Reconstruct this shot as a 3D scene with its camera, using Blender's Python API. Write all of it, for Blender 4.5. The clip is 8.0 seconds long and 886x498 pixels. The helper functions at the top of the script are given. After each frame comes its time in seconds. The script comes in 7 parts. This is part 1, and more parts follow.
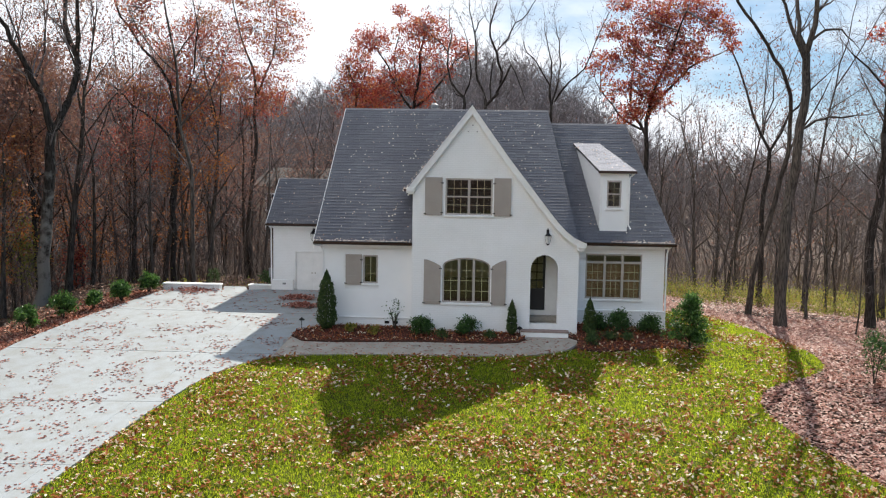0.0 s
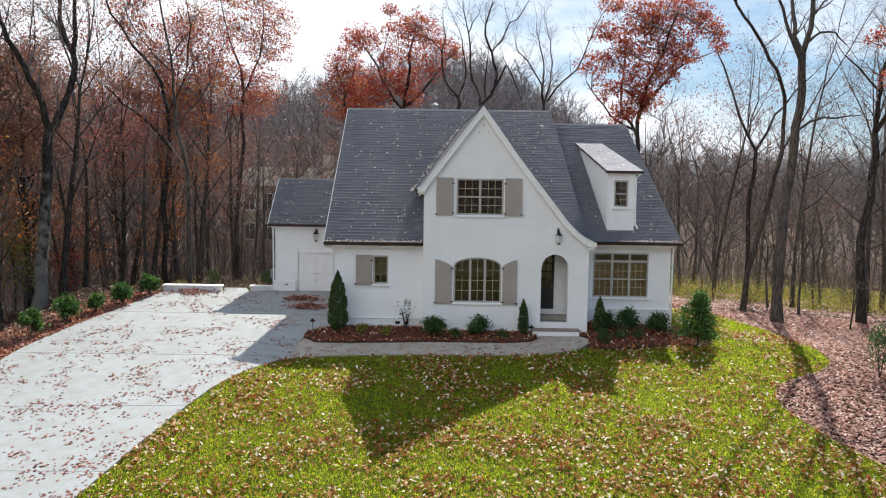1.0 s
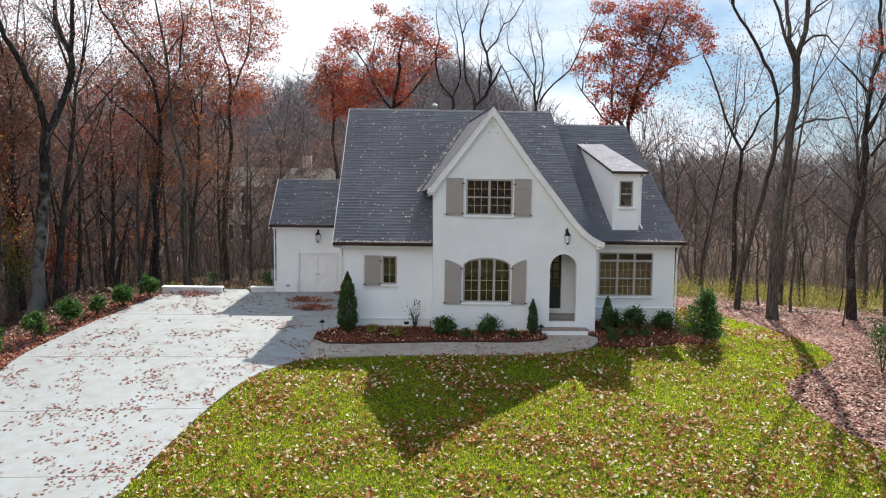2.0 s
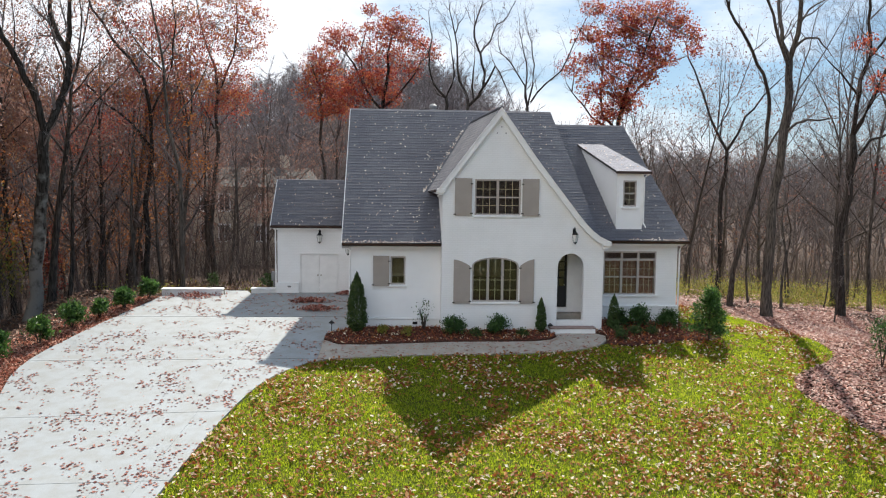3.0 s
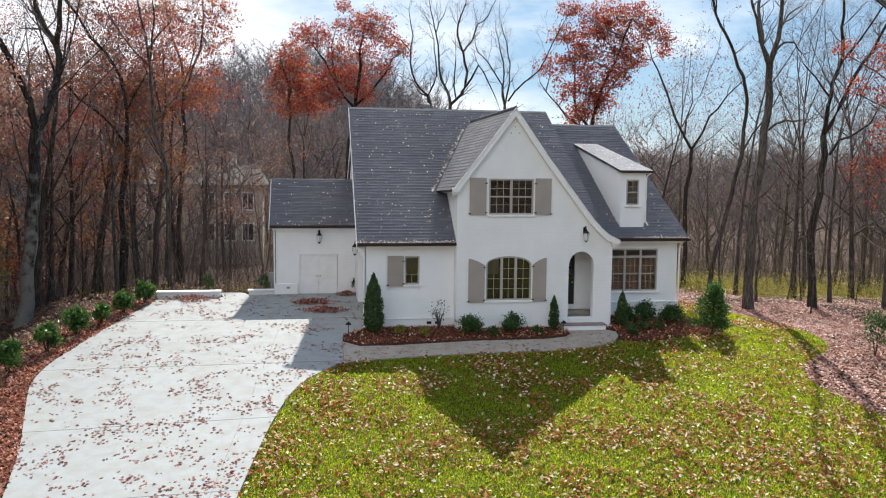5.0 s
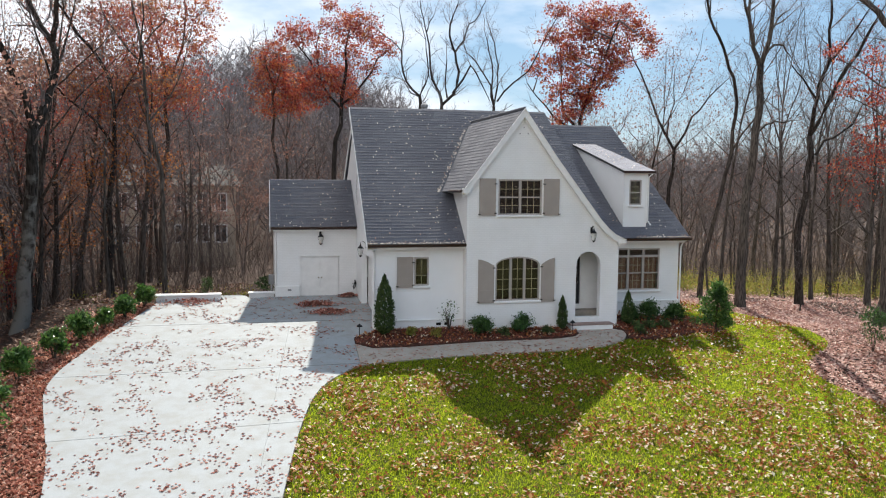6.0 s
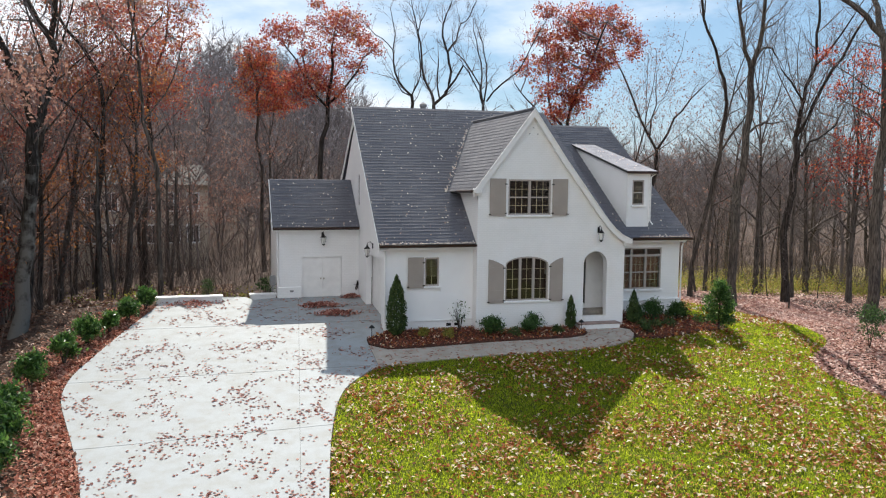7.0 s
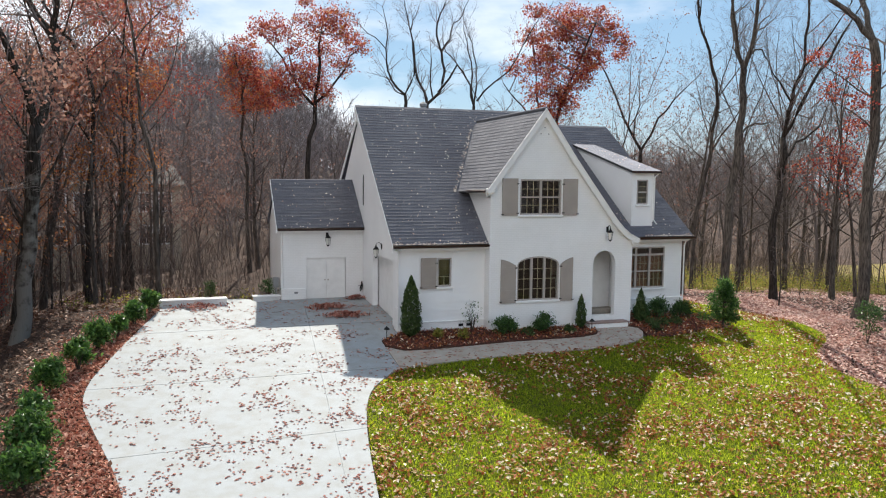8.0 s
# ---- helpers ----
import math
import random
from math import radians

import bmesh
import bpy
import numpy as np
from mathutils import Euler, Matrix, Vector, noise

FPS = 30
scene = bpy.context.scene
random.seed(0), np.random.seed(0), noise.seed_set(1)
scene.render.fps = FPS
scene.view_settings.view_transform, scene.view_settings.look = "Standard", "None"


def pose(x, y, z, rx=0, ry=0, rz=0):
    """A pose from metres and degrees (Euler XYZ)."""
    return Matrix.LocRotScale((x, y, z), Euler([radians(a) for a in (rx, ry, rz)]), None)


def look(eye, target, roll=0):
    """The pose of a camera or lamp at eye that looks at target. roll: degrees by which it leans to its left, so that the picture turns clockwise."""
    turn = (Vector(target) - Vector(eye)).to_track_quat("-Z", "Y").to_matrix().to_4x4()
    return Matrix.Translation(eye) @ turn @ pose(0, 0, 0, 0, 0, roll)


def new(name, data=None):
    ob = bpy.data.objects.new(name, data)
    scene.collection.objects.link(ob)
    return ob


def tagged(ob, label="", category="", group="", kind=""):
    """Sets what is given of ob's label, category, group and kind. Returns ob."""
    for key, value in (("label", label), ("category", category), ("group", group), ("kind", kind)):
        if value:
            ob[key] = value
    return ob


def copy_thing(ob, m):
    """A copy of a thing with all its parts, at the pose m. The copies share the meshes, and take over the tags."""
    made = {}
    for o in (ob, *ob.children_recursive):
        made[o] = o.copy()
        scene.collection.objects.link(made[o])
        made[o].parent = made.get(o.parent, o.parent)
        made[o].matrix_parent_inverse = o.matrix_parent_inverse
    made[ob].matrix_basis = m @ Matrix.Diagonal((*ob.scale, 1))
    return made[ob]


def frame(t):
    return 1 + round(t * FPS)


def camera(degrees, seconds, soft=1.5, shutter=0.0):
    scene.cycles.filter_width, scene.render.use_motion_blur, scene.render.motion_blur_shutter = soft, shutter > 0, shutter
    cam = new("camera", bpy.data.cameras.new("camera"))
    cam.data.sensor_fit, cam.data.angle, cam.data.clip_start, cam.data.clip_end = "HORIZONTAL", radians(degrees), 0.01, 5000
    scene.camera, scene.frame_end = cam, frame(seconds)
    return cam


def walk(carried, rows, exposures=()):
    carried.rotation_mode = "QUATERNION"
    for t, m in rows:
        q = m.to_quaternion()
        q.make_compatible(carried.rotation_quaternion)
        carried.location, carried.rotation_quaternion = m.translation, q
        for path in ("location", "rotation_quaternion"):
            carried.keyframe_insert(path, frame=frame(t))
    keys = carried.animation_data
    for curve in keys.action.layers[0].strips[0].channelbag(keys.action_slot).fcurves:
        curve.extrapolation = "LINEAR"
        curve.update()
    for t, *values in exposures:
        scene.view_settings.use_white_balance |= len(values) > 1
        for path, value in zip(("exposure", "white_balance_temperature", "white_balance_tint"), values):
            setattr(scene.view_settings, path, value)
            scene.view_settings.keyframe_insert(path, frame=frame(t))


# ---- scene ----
cam = camera(54.6, 8.0, 1.15)
PATH = [
    (0, (1.12, -34.261, 6.214), (0.999, -32.272, 6.038), 0.9),
    (0.5, (0.082, -34.388, 6.245), (0.009, -32.397, 6.067), 0.8),
    (1, (-0.95, -34.435, 6.273), (-0.977, -32.444, 6.094), 0.8),
    (1.5, (-1.927, -34.472, 6.254), (-1.909, -32.48, 6.076), 0.8),
    (3, (-4.84, -34.516, 6.274), (-4.686, -32.53, 6.096), 0.7),
    (3.5, (-5.834, -34.465, 6.306), (-5.632, -32.483, 6.125), 0.6),
    (4, (-6.863, -34.381, 6.322), (-6.609, -32.405, 6.141), 0.7),
    (4.5, (-7.92, -34.249, 6.372), (-7.614, -32.281, 6.188), 0.7),
    (6, (-11.287, -33.448, 6.4), (-10.819, -31.513, 6.215), 0.6),
    (6.5, (-12.411, -33.093, 6.39), (-11.888, -31.171, 6.205), 0.6),
    (7, (-13.585, -32.718, 6.396), (-13.007, -30.813, 6.211), 0.7),
    (7.5, (-14.741, -32.274, 6.404), (-14.109, -30.385, 6.218), 0.7),
    (8, (-15.871, -31.755, 6.382), (-15.185, -29.885, 6.197), 0.7),
]
walk(cam, [(t, look(eye, target, roll)) for t, eye, target, roll in PATH])

# ---- world, sun, exposure ----
SUN_TO = Vector((3.30, 11.40, 10.83)).normalized()
world = bpy.data.worlds.new("sky")
scene.world = world
world.use_nodes = True
wn, wl = world.node_tree.nodes, world.node_tree.links
wn.clear()
w_out = wn.new("ShaderNodeOutputWorld")
w_bg = wn.new("ShaderNodeBackground")
w_sky = wn.new("ShaderNodeTexSky")
w_sky.sky_type = "NISHITA"
w_sky.sun_disc = False
w_sky.sun_elevation = math.asin(SUN_TO.z)
w_sky.sun_rotation = math.atan2(SUN_TO.x, SUN_TO.y)
w_sky.air_density, w_sky.dust_density, w_sky.ozone_density = 1.0, 0.25, 1.8
w_co = wn.new("ShaderNodeTexCoord")
w_map = wn.new("ShaderNodeMapping")
w_map.inputs["Scale"].default_value = (1.6, 1.6, 5.0)
w_map.inputs["Location"].default_value = (0.35, 0.1, 0.2)
w_noise = wn.new("ShaderNodeTexNoise")
w_noise.inputs["Scale"].default_value = 1.7
w_noise.inputs["Detail"].default_value = 7
w_noise.inputs["Roughness"].default_value = 0.55
w_ramp = wn.new("ShaderNodeValToRGB")
w_ramp.color_ramp.elements[0].position = 0.23
w_ramp.color_ramp.elements[1].position = 0.42
w_mix = wn.new("ShaderNodeMixRGB")
w_mix.inputs["Color2"].default_value = (4.25, 4.42, 4.7, 1)
wl.new(w_co.outputs["Generated"], w_map.inputs["Vector"])
wl.new(w_map.outputs["Vector"], w_noise.inputs["Vector"])
w_sep = wn.new("ShaderNodeSeparateXYZ")
w_bank = wn.new("ShaderNodeMath")
w_bank.operation = "MULTIPLY_ADD"
w_bank.inputs[1].default_value = -0.62
wl.new(w_co.outputs["Generated"], w_sep.inputs["Vector"])
wl.new(w_sep.outputs["X"], w_bank.inputs[0])
wl.new(w_noise.outputs["Fac"], w_bank.inputs[2])
# the clouds thin out overhead
w_high = wn.new("ShaderNodeMath")
w_high.operation = "MULTIPLY_ADD"
w_high.inputs[1].default_value = -0.22
wl.new(w_sep.outputs["Z"], w_high.inputs[0])
wl.new(w_bank.outputs["Value"], w_high.inputs[2])
wl.new(w_high.outputs["Value"], w_ramp.inputs["Fac"])
wl.new(w_ramp.outputs["Color"], w_mix.inputs["Fac"])
w_deep = wn.new("ShaderNodeMixRGB")
w_deep.inputs["Fac"].default_value = 0.85
w_deep.inputs["Color2"].default_value = (0.85, 1.5, 2.25, 1)
wl.new(w_sky.outputs["Color"], w_deep.inputs["Color1"])
wl.new(w_deep.outputs["Color"], w_mix.inputs["Color1"])
wl.new(w_mix.outputs["Color"], w_bg.inputs["Color"])
wl.new(w_bg.outputs["Background"], w_out.inputs["Surface"])
w_bg.inputs["Strength"].default_value = 0.14

sun_data = bpy.data.lights.new("sun", "SUN")
sun_data.energy, sun_data.angle, sun_data.color = 4.3, radians(0.6), (1.0, 0.945, 0.84)
sun = new("sun", sun_data)
sun.matrix_world = look(SUN_TO * 80, (0, 0, 0))
scene.view_settings.exposure = 0.95


# ---- materials ----
def mat_new(name):
    m = bpy.data.materials.new(name)
    m.use_nodes = True
    nt = m.node_tree
    b = nt.nodes["Principled BSDF"]
    return m, nt, b


def noise_node(nt, scale, detail=4, coord="Object", rough=0.55):
    tc = nt.nodes.new("ShaderNodeTexCoord")
    n = nt.nodes.new("ShaderNodeTexNoise")
    n.inputs["Scale"].default_value, n.inputs["Detail"].default_value = scale, detail
    n.inputs["Roughness"].default_value = rough
    nt.links.new(tc.outputs[coord], n.inputs["Vector"])
    return n


def ramp_node(nt, fac, stops):
    r = nt.nodes.new("ShaderNodeValToRGB")
    cr = r.color_ramp
    while len(cr.elements) < len(stops):
        cr.elements.new(0.5)
    for e, (p, c) in zip(cr.elements, stops):
        e.position, e.color = p, (*c, 1)
    nt.links.new(fac, r.inputs["Fac"])
    return r


def mix_node(nt, a, b, fac, mode="MIX"):
    m = nt.nodes.new("ShaderNodeMixRGB")
    m.blend_type = mode
    for sock, v in (("Color1", a), ("Color2", b), ("Fac", fac)):
        if isinstance(v, (int, float)):
            m.inputs[sock].default_value = v
        elif isinstance(v, tuple):
            m.inputs[sock].default_value = (*v, 1)
        else:
            nt.links.new(v, m.inputs[sock])
    return m.outputs["Color"]


def bump_node(nt, bsdf, height, strength, dist=0.02):
    b = nt.nodes.new("ShaderNodeBump")
    b.inputs["Strength"].default_value, b.inputs["Distance"].default_value = strength, dist
    nt.links.new(height, b.inputs["Height"])
    nt.links.new(b.outputs["Normal"], bsdf.inputs["Normal"])


def plain(name, color, rough=0.6, metal=0.0, var=0.12, scale=3.0, fine=40.0, bump=0.15):
    """Paint, metal or stone with soft stains at one scale and grain at another."""
    m, nt, b = mat_new(name)
    big, small = noise_node(nt, scale, 5), noise_node(nt, fine, 3)
    lo, hi = tuple(c * (1 - var) for c in color), tuple(min(1, c * (1 + var)) for c in color)
    c1 = ramp_node(nt, big.outputs["Fac"], [(0.3, lo), (0.7, hi)]).outputs["Color"]
    c2 = ramp_node(nt, small.outputs["Fac"], [(0.3, (1 - var * .6,) * 3), (0.7, (1, 1, 1))]).outputs["Color"]
    nt.links.new(mix_node(nt, c1, c2, 1.0, "MULTIPLY"), b.inputs["Base Color"])
    b.inputs["Roughness"].default_value, b.inputs["Metallic"].default_value = rough, metal
    if bump:
        bump_node(nt, b, small.outputs["Fac"], bump, 0.01)
    return m


def island(name, stops, rough=0.6, trans=0.0, gloss=0.3, by="Random Per Island"):
    """Leaves, blades and chips: each piece takes its own colour; thin ones let light through."""
    m, nt, b = mat_new(name)
    g = nt.nodes.new("ShaderNodeNewGeometry")
    col = ramp_node(nt, g.outputs[by], stops).outputs["Color"]
    nt.links.new(col, b.inputs["Base Color"])
    b.inputs["Roughness"].default_value = rough
    b.inputs["Specular IOR Level"].default_value = gloss
    if trans:
        t = nt.nodes.new("ShaderNodeBsdfTranslucent")
        nt.links.new(col, t.inputs["Color"])
        mx = nt.nodes.new("ShaderNodeMixShader")
        mx.inputs["Fac"].default_value = trans
        nt.links.new(b.outputs["BSDF"], mx.inputs[1])
        nt.links.new(t.outputs["BSDF"], mx.inputs[2])
        nt.links.new(mx.outputs["Shader"], nt.nodes["Material Output"].inputs["Surface"])
    return m


def brick_paint():
    m, nt, b = mat_new("painted_brick")
    tc = nt.nodes.new("ShaderNodeTexCoord")
    sp = nt.nodes.new("ShaderNodeSeparateXYZ")
    ad = nt.nodes.new("ShaderNodeMath")
    cb = nt.nodes.new("ShaderNodeCombineXYZ")
    br = nt.nodes.new("ShaderNodeTexBrick")
    nt.links.new(tc.outputs["Object"], sp.inputs["Vector"])
    nt.links.new(sp.outputs["X"], ad.inputs[0])
    nt.links.new(sp.outputs["Y"], ad.inputs[1])
    nt.links.new(ad.outputs["Value"], cb.inputs["X"])
    nt.links.new(sp.outputs["Z"], cb.inputs["Y"])
    nt.links.new(cb.outputs["Vector"], br.inputs["Vector"])
    br.inputs["Scale"].default_value = 1.0
    br.inputs["Brick Width"].default_value, br.inputs["Row Height"].default_value = 0.21, 0.075
    br.inputs["Mortar Size"].default_value, br.inputs["Mortar Smooth"].default_value = 0.008, 0.4
    br.inputs["Color1"].default_value, br.inputs["Color2"].default_value = (0.845, 0.845, 0.845, 1), (0.862, 0.862, 0.862, 1)
    br.inputs["Mortar"].default_value = (0.80, 0.80, 0.80, 1)
    big = noise_node(nt, 0.7, 6)
    st = ramp_node(nt, big.outputs["Fac"], [(0.3, (0.93, 0.925, 0.91)), (0.65, (1, 1, 1))]).outputs["Color"]
    nt.links.new(mix_node(nt, br.outputs["Color"], st, 1.0, "MULTIPLY"), b.inputs["Base Color"])
    b.inputs["Roughness"].default_value = 0.75
    sm = noise_node(nt, 30, 3)
    inv = nt.nodes.new("ShaderNodeMath")
    inv.operation = "MULTIPLY_ADD"
    inv.inputs[1].default_value = -1.2
    nt.links.new(br.outputs["Fac"], inv.inputs[0])
    nt.links.new(sm.outputs["Fac"], inv.inputs[2])
    bump_node(nt, b, inv.outputs["Value"], 0.2, 0.01)
    return m


def siding_paint():
    m, nt, b = mat_new("painted_siding")
    big, grain = noise_node(nt, 0.9, 5), noise_node(nt, 25, 3)
    c = ramp_node(nt, big.outputs["Fac"], [(0.3, (0.81, 0.81, 0.812)), (0.7, (0.862, 0.864, 0.866))]).outputs["Color"]
    nt.links.new(c, b.inputs["Base Color"])
    b.inputs["Roughness"].default_value = 0.55
    bump_node(nt, b, grain.outputs["Fac"], 0.1, 0.004)
    return m


def concrete_mat(name, base, warm):
    m, nt, b = mat_new(name)
    big, mid, grain = noise_node(nt, 0.35, 6), noise_node(nt, 2.2, 6), noise_node(nt, 55, 3)
    c1 = ramp_node(nt, big.outputs["Fac"], [(0.3, tuple(v * 0.9 for v in base)), (0.7, base)]).outputs["Color"]
    c2 = ramp_node(nt, mid.outputs["Fac"], [(0.35, warm), (0.6, (1, 1, 1))]).outputs["Color"]
    c3 = ramp_node(nt, grain.outputs["Fac"], [(0.3, (0.9, 0.9, 0.9)), (0.7, (1, 1, 1))]).outputs["Color"]
    c = mix_node(nt, mix_node(nt, c1, c2, 1.0, "MULTIPLY"), c3, 1.0, "MULTIPLY")
    nt.links.new(c, b.inputs["Base Color"])
    b.inputs["Roughness"].default_value = 0.8
    bump_node(nt, b, grain.outputs["Fac"], 0.25, 0.006)
    return m


def ground_mat(name, stops, fine_stops, s1=0.4, s2=9.0, bump=0.6, dist=0.05, rough=0.95):
    m, nt, b = mat_new(name)
    big, fine = noise_node(nt, s1, 6), noise_node(nt, s2, 6, rough=0.7)
    c1 = ramp_node(nt, big.outputs["Fac"], stops).outputs["Color"]
    c2 = ramp_node(nt, fine.outputs["Fac"], fine_stops).outputs["Color"]
    nt.links.new(mix_node(nt, c1, c2, 1.0, "MULTIPLY"), b.inputs["Base Color"])
    b.inputs["Roughness"].default_value = rough
    b.inputs["Specular IOR Level"].default_value = 0.15
    bump_node(nt, b, fine.outputs["Fac"], bump, dist)
    return m


def bark_mat(name, dark, light, lichen=None):
    m, nt, b = mat_new(name)
    tc = nt.nodes.new("ShaderNodeTexCoord")
    mp = nt.nodes.new("ShaderNodeMapping")
    mp.inputs["Scale"].default_value = (9, 9, 1.3)
    n = nt.nodes.new("ShaderNodeTexNoise")
    n.inputs["Scale"].default_value, n.inputs["Detail"].default_value = 2.0, 6
    nt.links.new(tc.outputs["Object"], mp.inputs["Vector"])
    nt.links.new(mp.outputs["Vector"], n.inputs["Vector"])
    big = noise_node(nt, 0.6, 4)
    c1 = ramp_node(nt, n.outputs["Fac"], [(0.35, dark), (0.7, light)]).outputs["Color"]
    c2 = ramp_node(nt, big.outputs["Fac"], [(0.35, (0.7, 0.7, 0.7)), (0.65, (1.15, 1.12, 1.05))]).outputs["Color"]
    col = mix_node(nt, c1, c2, 1.0, "MULTIPLY")
    if lichen:
        # grey-green lichen grows thickest on the lower trunk
        sp, ht = nt.nodes.new("ShaderNodeSeparateXYZ"), nt.nodes.new("ShaderNodeMath")
        ht.operation = "MULTIPLY_ADD"
        ht.inputs[1].default_value = -0.055
        nt.links.new(tc.outputs["Object"], sp.inputs["Vector"])
        nt.links.new(sp.outputs["Z"], ht.inputs[0])
        nt.links.new(noise_node(nt, 3.0, 6).outputs["Fac"], ht.inputs[2])
        k = ramp_node(nt, ht.outputs["Value"], [(0.18, (0, 0, 0)), (0.40, (1, 1, 1))]).outputs["Color"]
        col = mix_node(nt, col, lichen, k)
    nt.links.new(col, b.inputs["Base Color"])
    b.inputs["Roughness"].default_value = 0.95
    b.inputs["Specular IOR Level"].default_value = 0.1
    bump_node(nt, b, n.outputs["Fac"], 0.7, 0.03)
    return m


def glass_mat(tint=(0.78, 0.8, 0.75), ior=1.58):
    m, nt, b = mat_new("window_glass")
    b.inputs["Base Color"].default_value = (*tint, 1)
    b.inputs["Roughness"].default_value = 0.0
    b.inputs["IOR"].default_value = ior
    b.inputs["Transmission Weight"].default_value = 1.0
    n = noise_node(nt, 1.3, 2)
    bump_node(nt, b, n.outputs["Fac"], 0.04, 0.02)
    return m


def shingle_mat(name="slate_grey_shingle", gain=1.0):
    m, nt, b = mat_new(name)
    g = nt.nodes.new("ShaderNodeNewGeometry")
    c1 = ramp_node(nt, g.outputs["Random Per Island"], [(0.0, (0.092, 0.096, 0.118)), (0.5, (0.110, 0.113, 0.137)), (1.0, (0.128, 0.130, 0.154))]).outputs["Color"]
    big, grain = noise_node(nt, 0.5, 5), noise_node(nt, 130, 2)
    c2 = ramp_node(nt, big.outputs["Fac"], [(0.3, (0.85 * gain, 0.85 * gain, 0.86 * gain)), (0.7, (1.08 * gain, 1.06 * gain, 1.03 * gain))]).outputs["Color"]
    c3 = ramp_node(nt, grain.outputs["Fac"], [(0.3, (0.75, 0.75, 0.75)), (0.7, (1.15, 1.15, 1.15))]).outputs["Color"]
    nt.links.new(mix_node(nt, mix_node(nt, c1, c2, 1.0, "MULTIPLY"), c3, 1.0, "MULTIPLY"), b.inputs["Base Color"])
    b.inputs["Roughness"].default_value = 0.85
    bump_node(nt, b, grain.outputs["Fac"], 0.9, 0.008)
    return m


M_BRICK = brick_paint()
M_SIDING = siding_paint()
M_TRIM = plain("white_trim_paint", (0.825, 0.822, 0.812), 0.5, var=0.05, bump=0.05)
M_TAUPE = plain("taupe_paint", (0.36, 0.315, 0.28), 0.6, var=0.07, scale=1.5)
M_FRAME = plain("window_frame_paint", (0.40, 0.36, 0.33), 0.5, var=0.05)
M_MUNTIN = plain("muntin_paint", (0.42, 0.385, 0.25), 0.5, var=0.05)
M_SHINGLE = shingle_mat()
# the grey shingle colours multiplied by 1.9, for the dormer
M_PALE = shingle_mat("pale_shingle", 1.9)
M_DECK = plain("roof_underlay", (0.05, 0.052, 0.056), 0.9)
M_GUTTER = plain("dark_bronze_gutter", (0.05, 0.027, 0.021), 0.4, 0.3)
M_IRON = plain("black_iron", (0.015, 0.015, 0.016), 0.5, 0.6)
M_LAMPGLASS, lamp_nt, lamp_bsdf = mat_new("hazy_lantern_glass")
lamp_bsdf.inputs["Base Color"].default_value = (0.78, 0.78, 0.75, 1)
lamp_bsdf.inputs["Roughness"].default_value, lamp_bsdf.inputs["Alpha"].default_value = 0.12, 0.8
M_GLASS = glass_mat()
M_DOOR = plain("black_door_paint", (0.012, 0.012, 0.013), 0.6, var=0.1)
M_BRASS = plain("satin_nickel", (0.5, 0.46, 0.4), 0.35, 0.9)
# room surfaces are near black: the indoor gloom is put into their colour
M_ROOM = plain("shade_dark_room", (0.055, 0.045, 0.035), 0.9, bump=0)
M_CURTAIN = plain("room_wood", (0.12, 0.075, 0.045), 0.7, bump=0)
M_BLIND = plain("reddish_wood_blind", (0.42, 0.20, 0.12), 0.5, var=0.15)
M_CONC = concrete_mat("driveway_concrete", (0.318, 0.342, 0.358), (0.90, 0.87, 0.82))
M_WALK = concrete_mat("walkway_concrete", (0.40, 0.36, 0.315), (0.86, 0.82, 0.76))
M_STEP = plain("brick_paver", (0.27, 0.19, 0.165), 0.85, var=0.2, scale=6)
M_STONE = plain("porch_stone", (0.30, 0.265, 0.225), 0.8, var=0.22, scale=4)
M_METAL = plain("grey_painted_metal", (0.24, 0.245, 0.25), 0.6, 0.1)
M_LAWN = ground_mat("lawn_turf", [(0.3, (0.06, 0.068, 0.010)), (0.7, (0.105, 0.113, 0.013))], [(0.3, (0.45, 0.5, 0.4)), (0.7, (1.2, 1.15, 1.0))], 0.8, 14, 0.8, 0.06)
M_LITTER = ground_mat("leaf_litter_ground", [(0.3, (0.055, 0.039, 0.032)), (0.7, (0.11, 0.074, 0.058))], [(0.3, (0.35, 0.33, 0.3)), (0.7, (1.35, 1.25, 1.2))], 0.25, 7, 1.0, 0.08)
M_MULCH = ground_mat("bark_mulch", [(0.3, (0.06, 0.03, 0.022)), (0.7, (0.11, 0.052, 0.038))], [(0.3, (0.4, 0.4, 0.4)), (0.7, (1.4, 1.3, 1.2))], 1.2, 16, 1.0, 0.05)
M_BLADE = island("grass_blades", [(0.0, (0.105, 0.165, 0.010)), (0.5, (0.29, 0.395, 0.018)), (0.88, (0.55, 0.60, 0.03)), (1.0, (0.62, 0.53, 0.10))], 0.45, 0.78, 0.3)
M_FALLEN = island("fallen_leaves", [(0.0, (0.17, 0.042, 0.012)), (0.45, (0.36, 0.11, 0.030)), (0.68, (0.50, 0.22, 0.07)), (0.80, (0.66, 0.48, 0.28)), (1.0, (0.90, 0.82, 0.66))], 0.5, 0.35, 0.2)
M_DRIVELEAF = island("drive_leaves", [(0.0, (0.17, 0.068, 0.055)), (0.4, (0.36, 0.14, 0.11)), (0.8, (0.50, 0.25, 0.20)), (1.0, (0.60, 0.40, 0.34))], 0.75, 0.3, 0.12)
M_PALELEAF = island("pale_dry_leaves", [(0.0, (0.34, 0.19, 0.13)), (0.35, (0.55, 0.44, 0.35)), (1.0, (0.78, 0.71, 0.62))], 0.45, 0.1, 0.5)
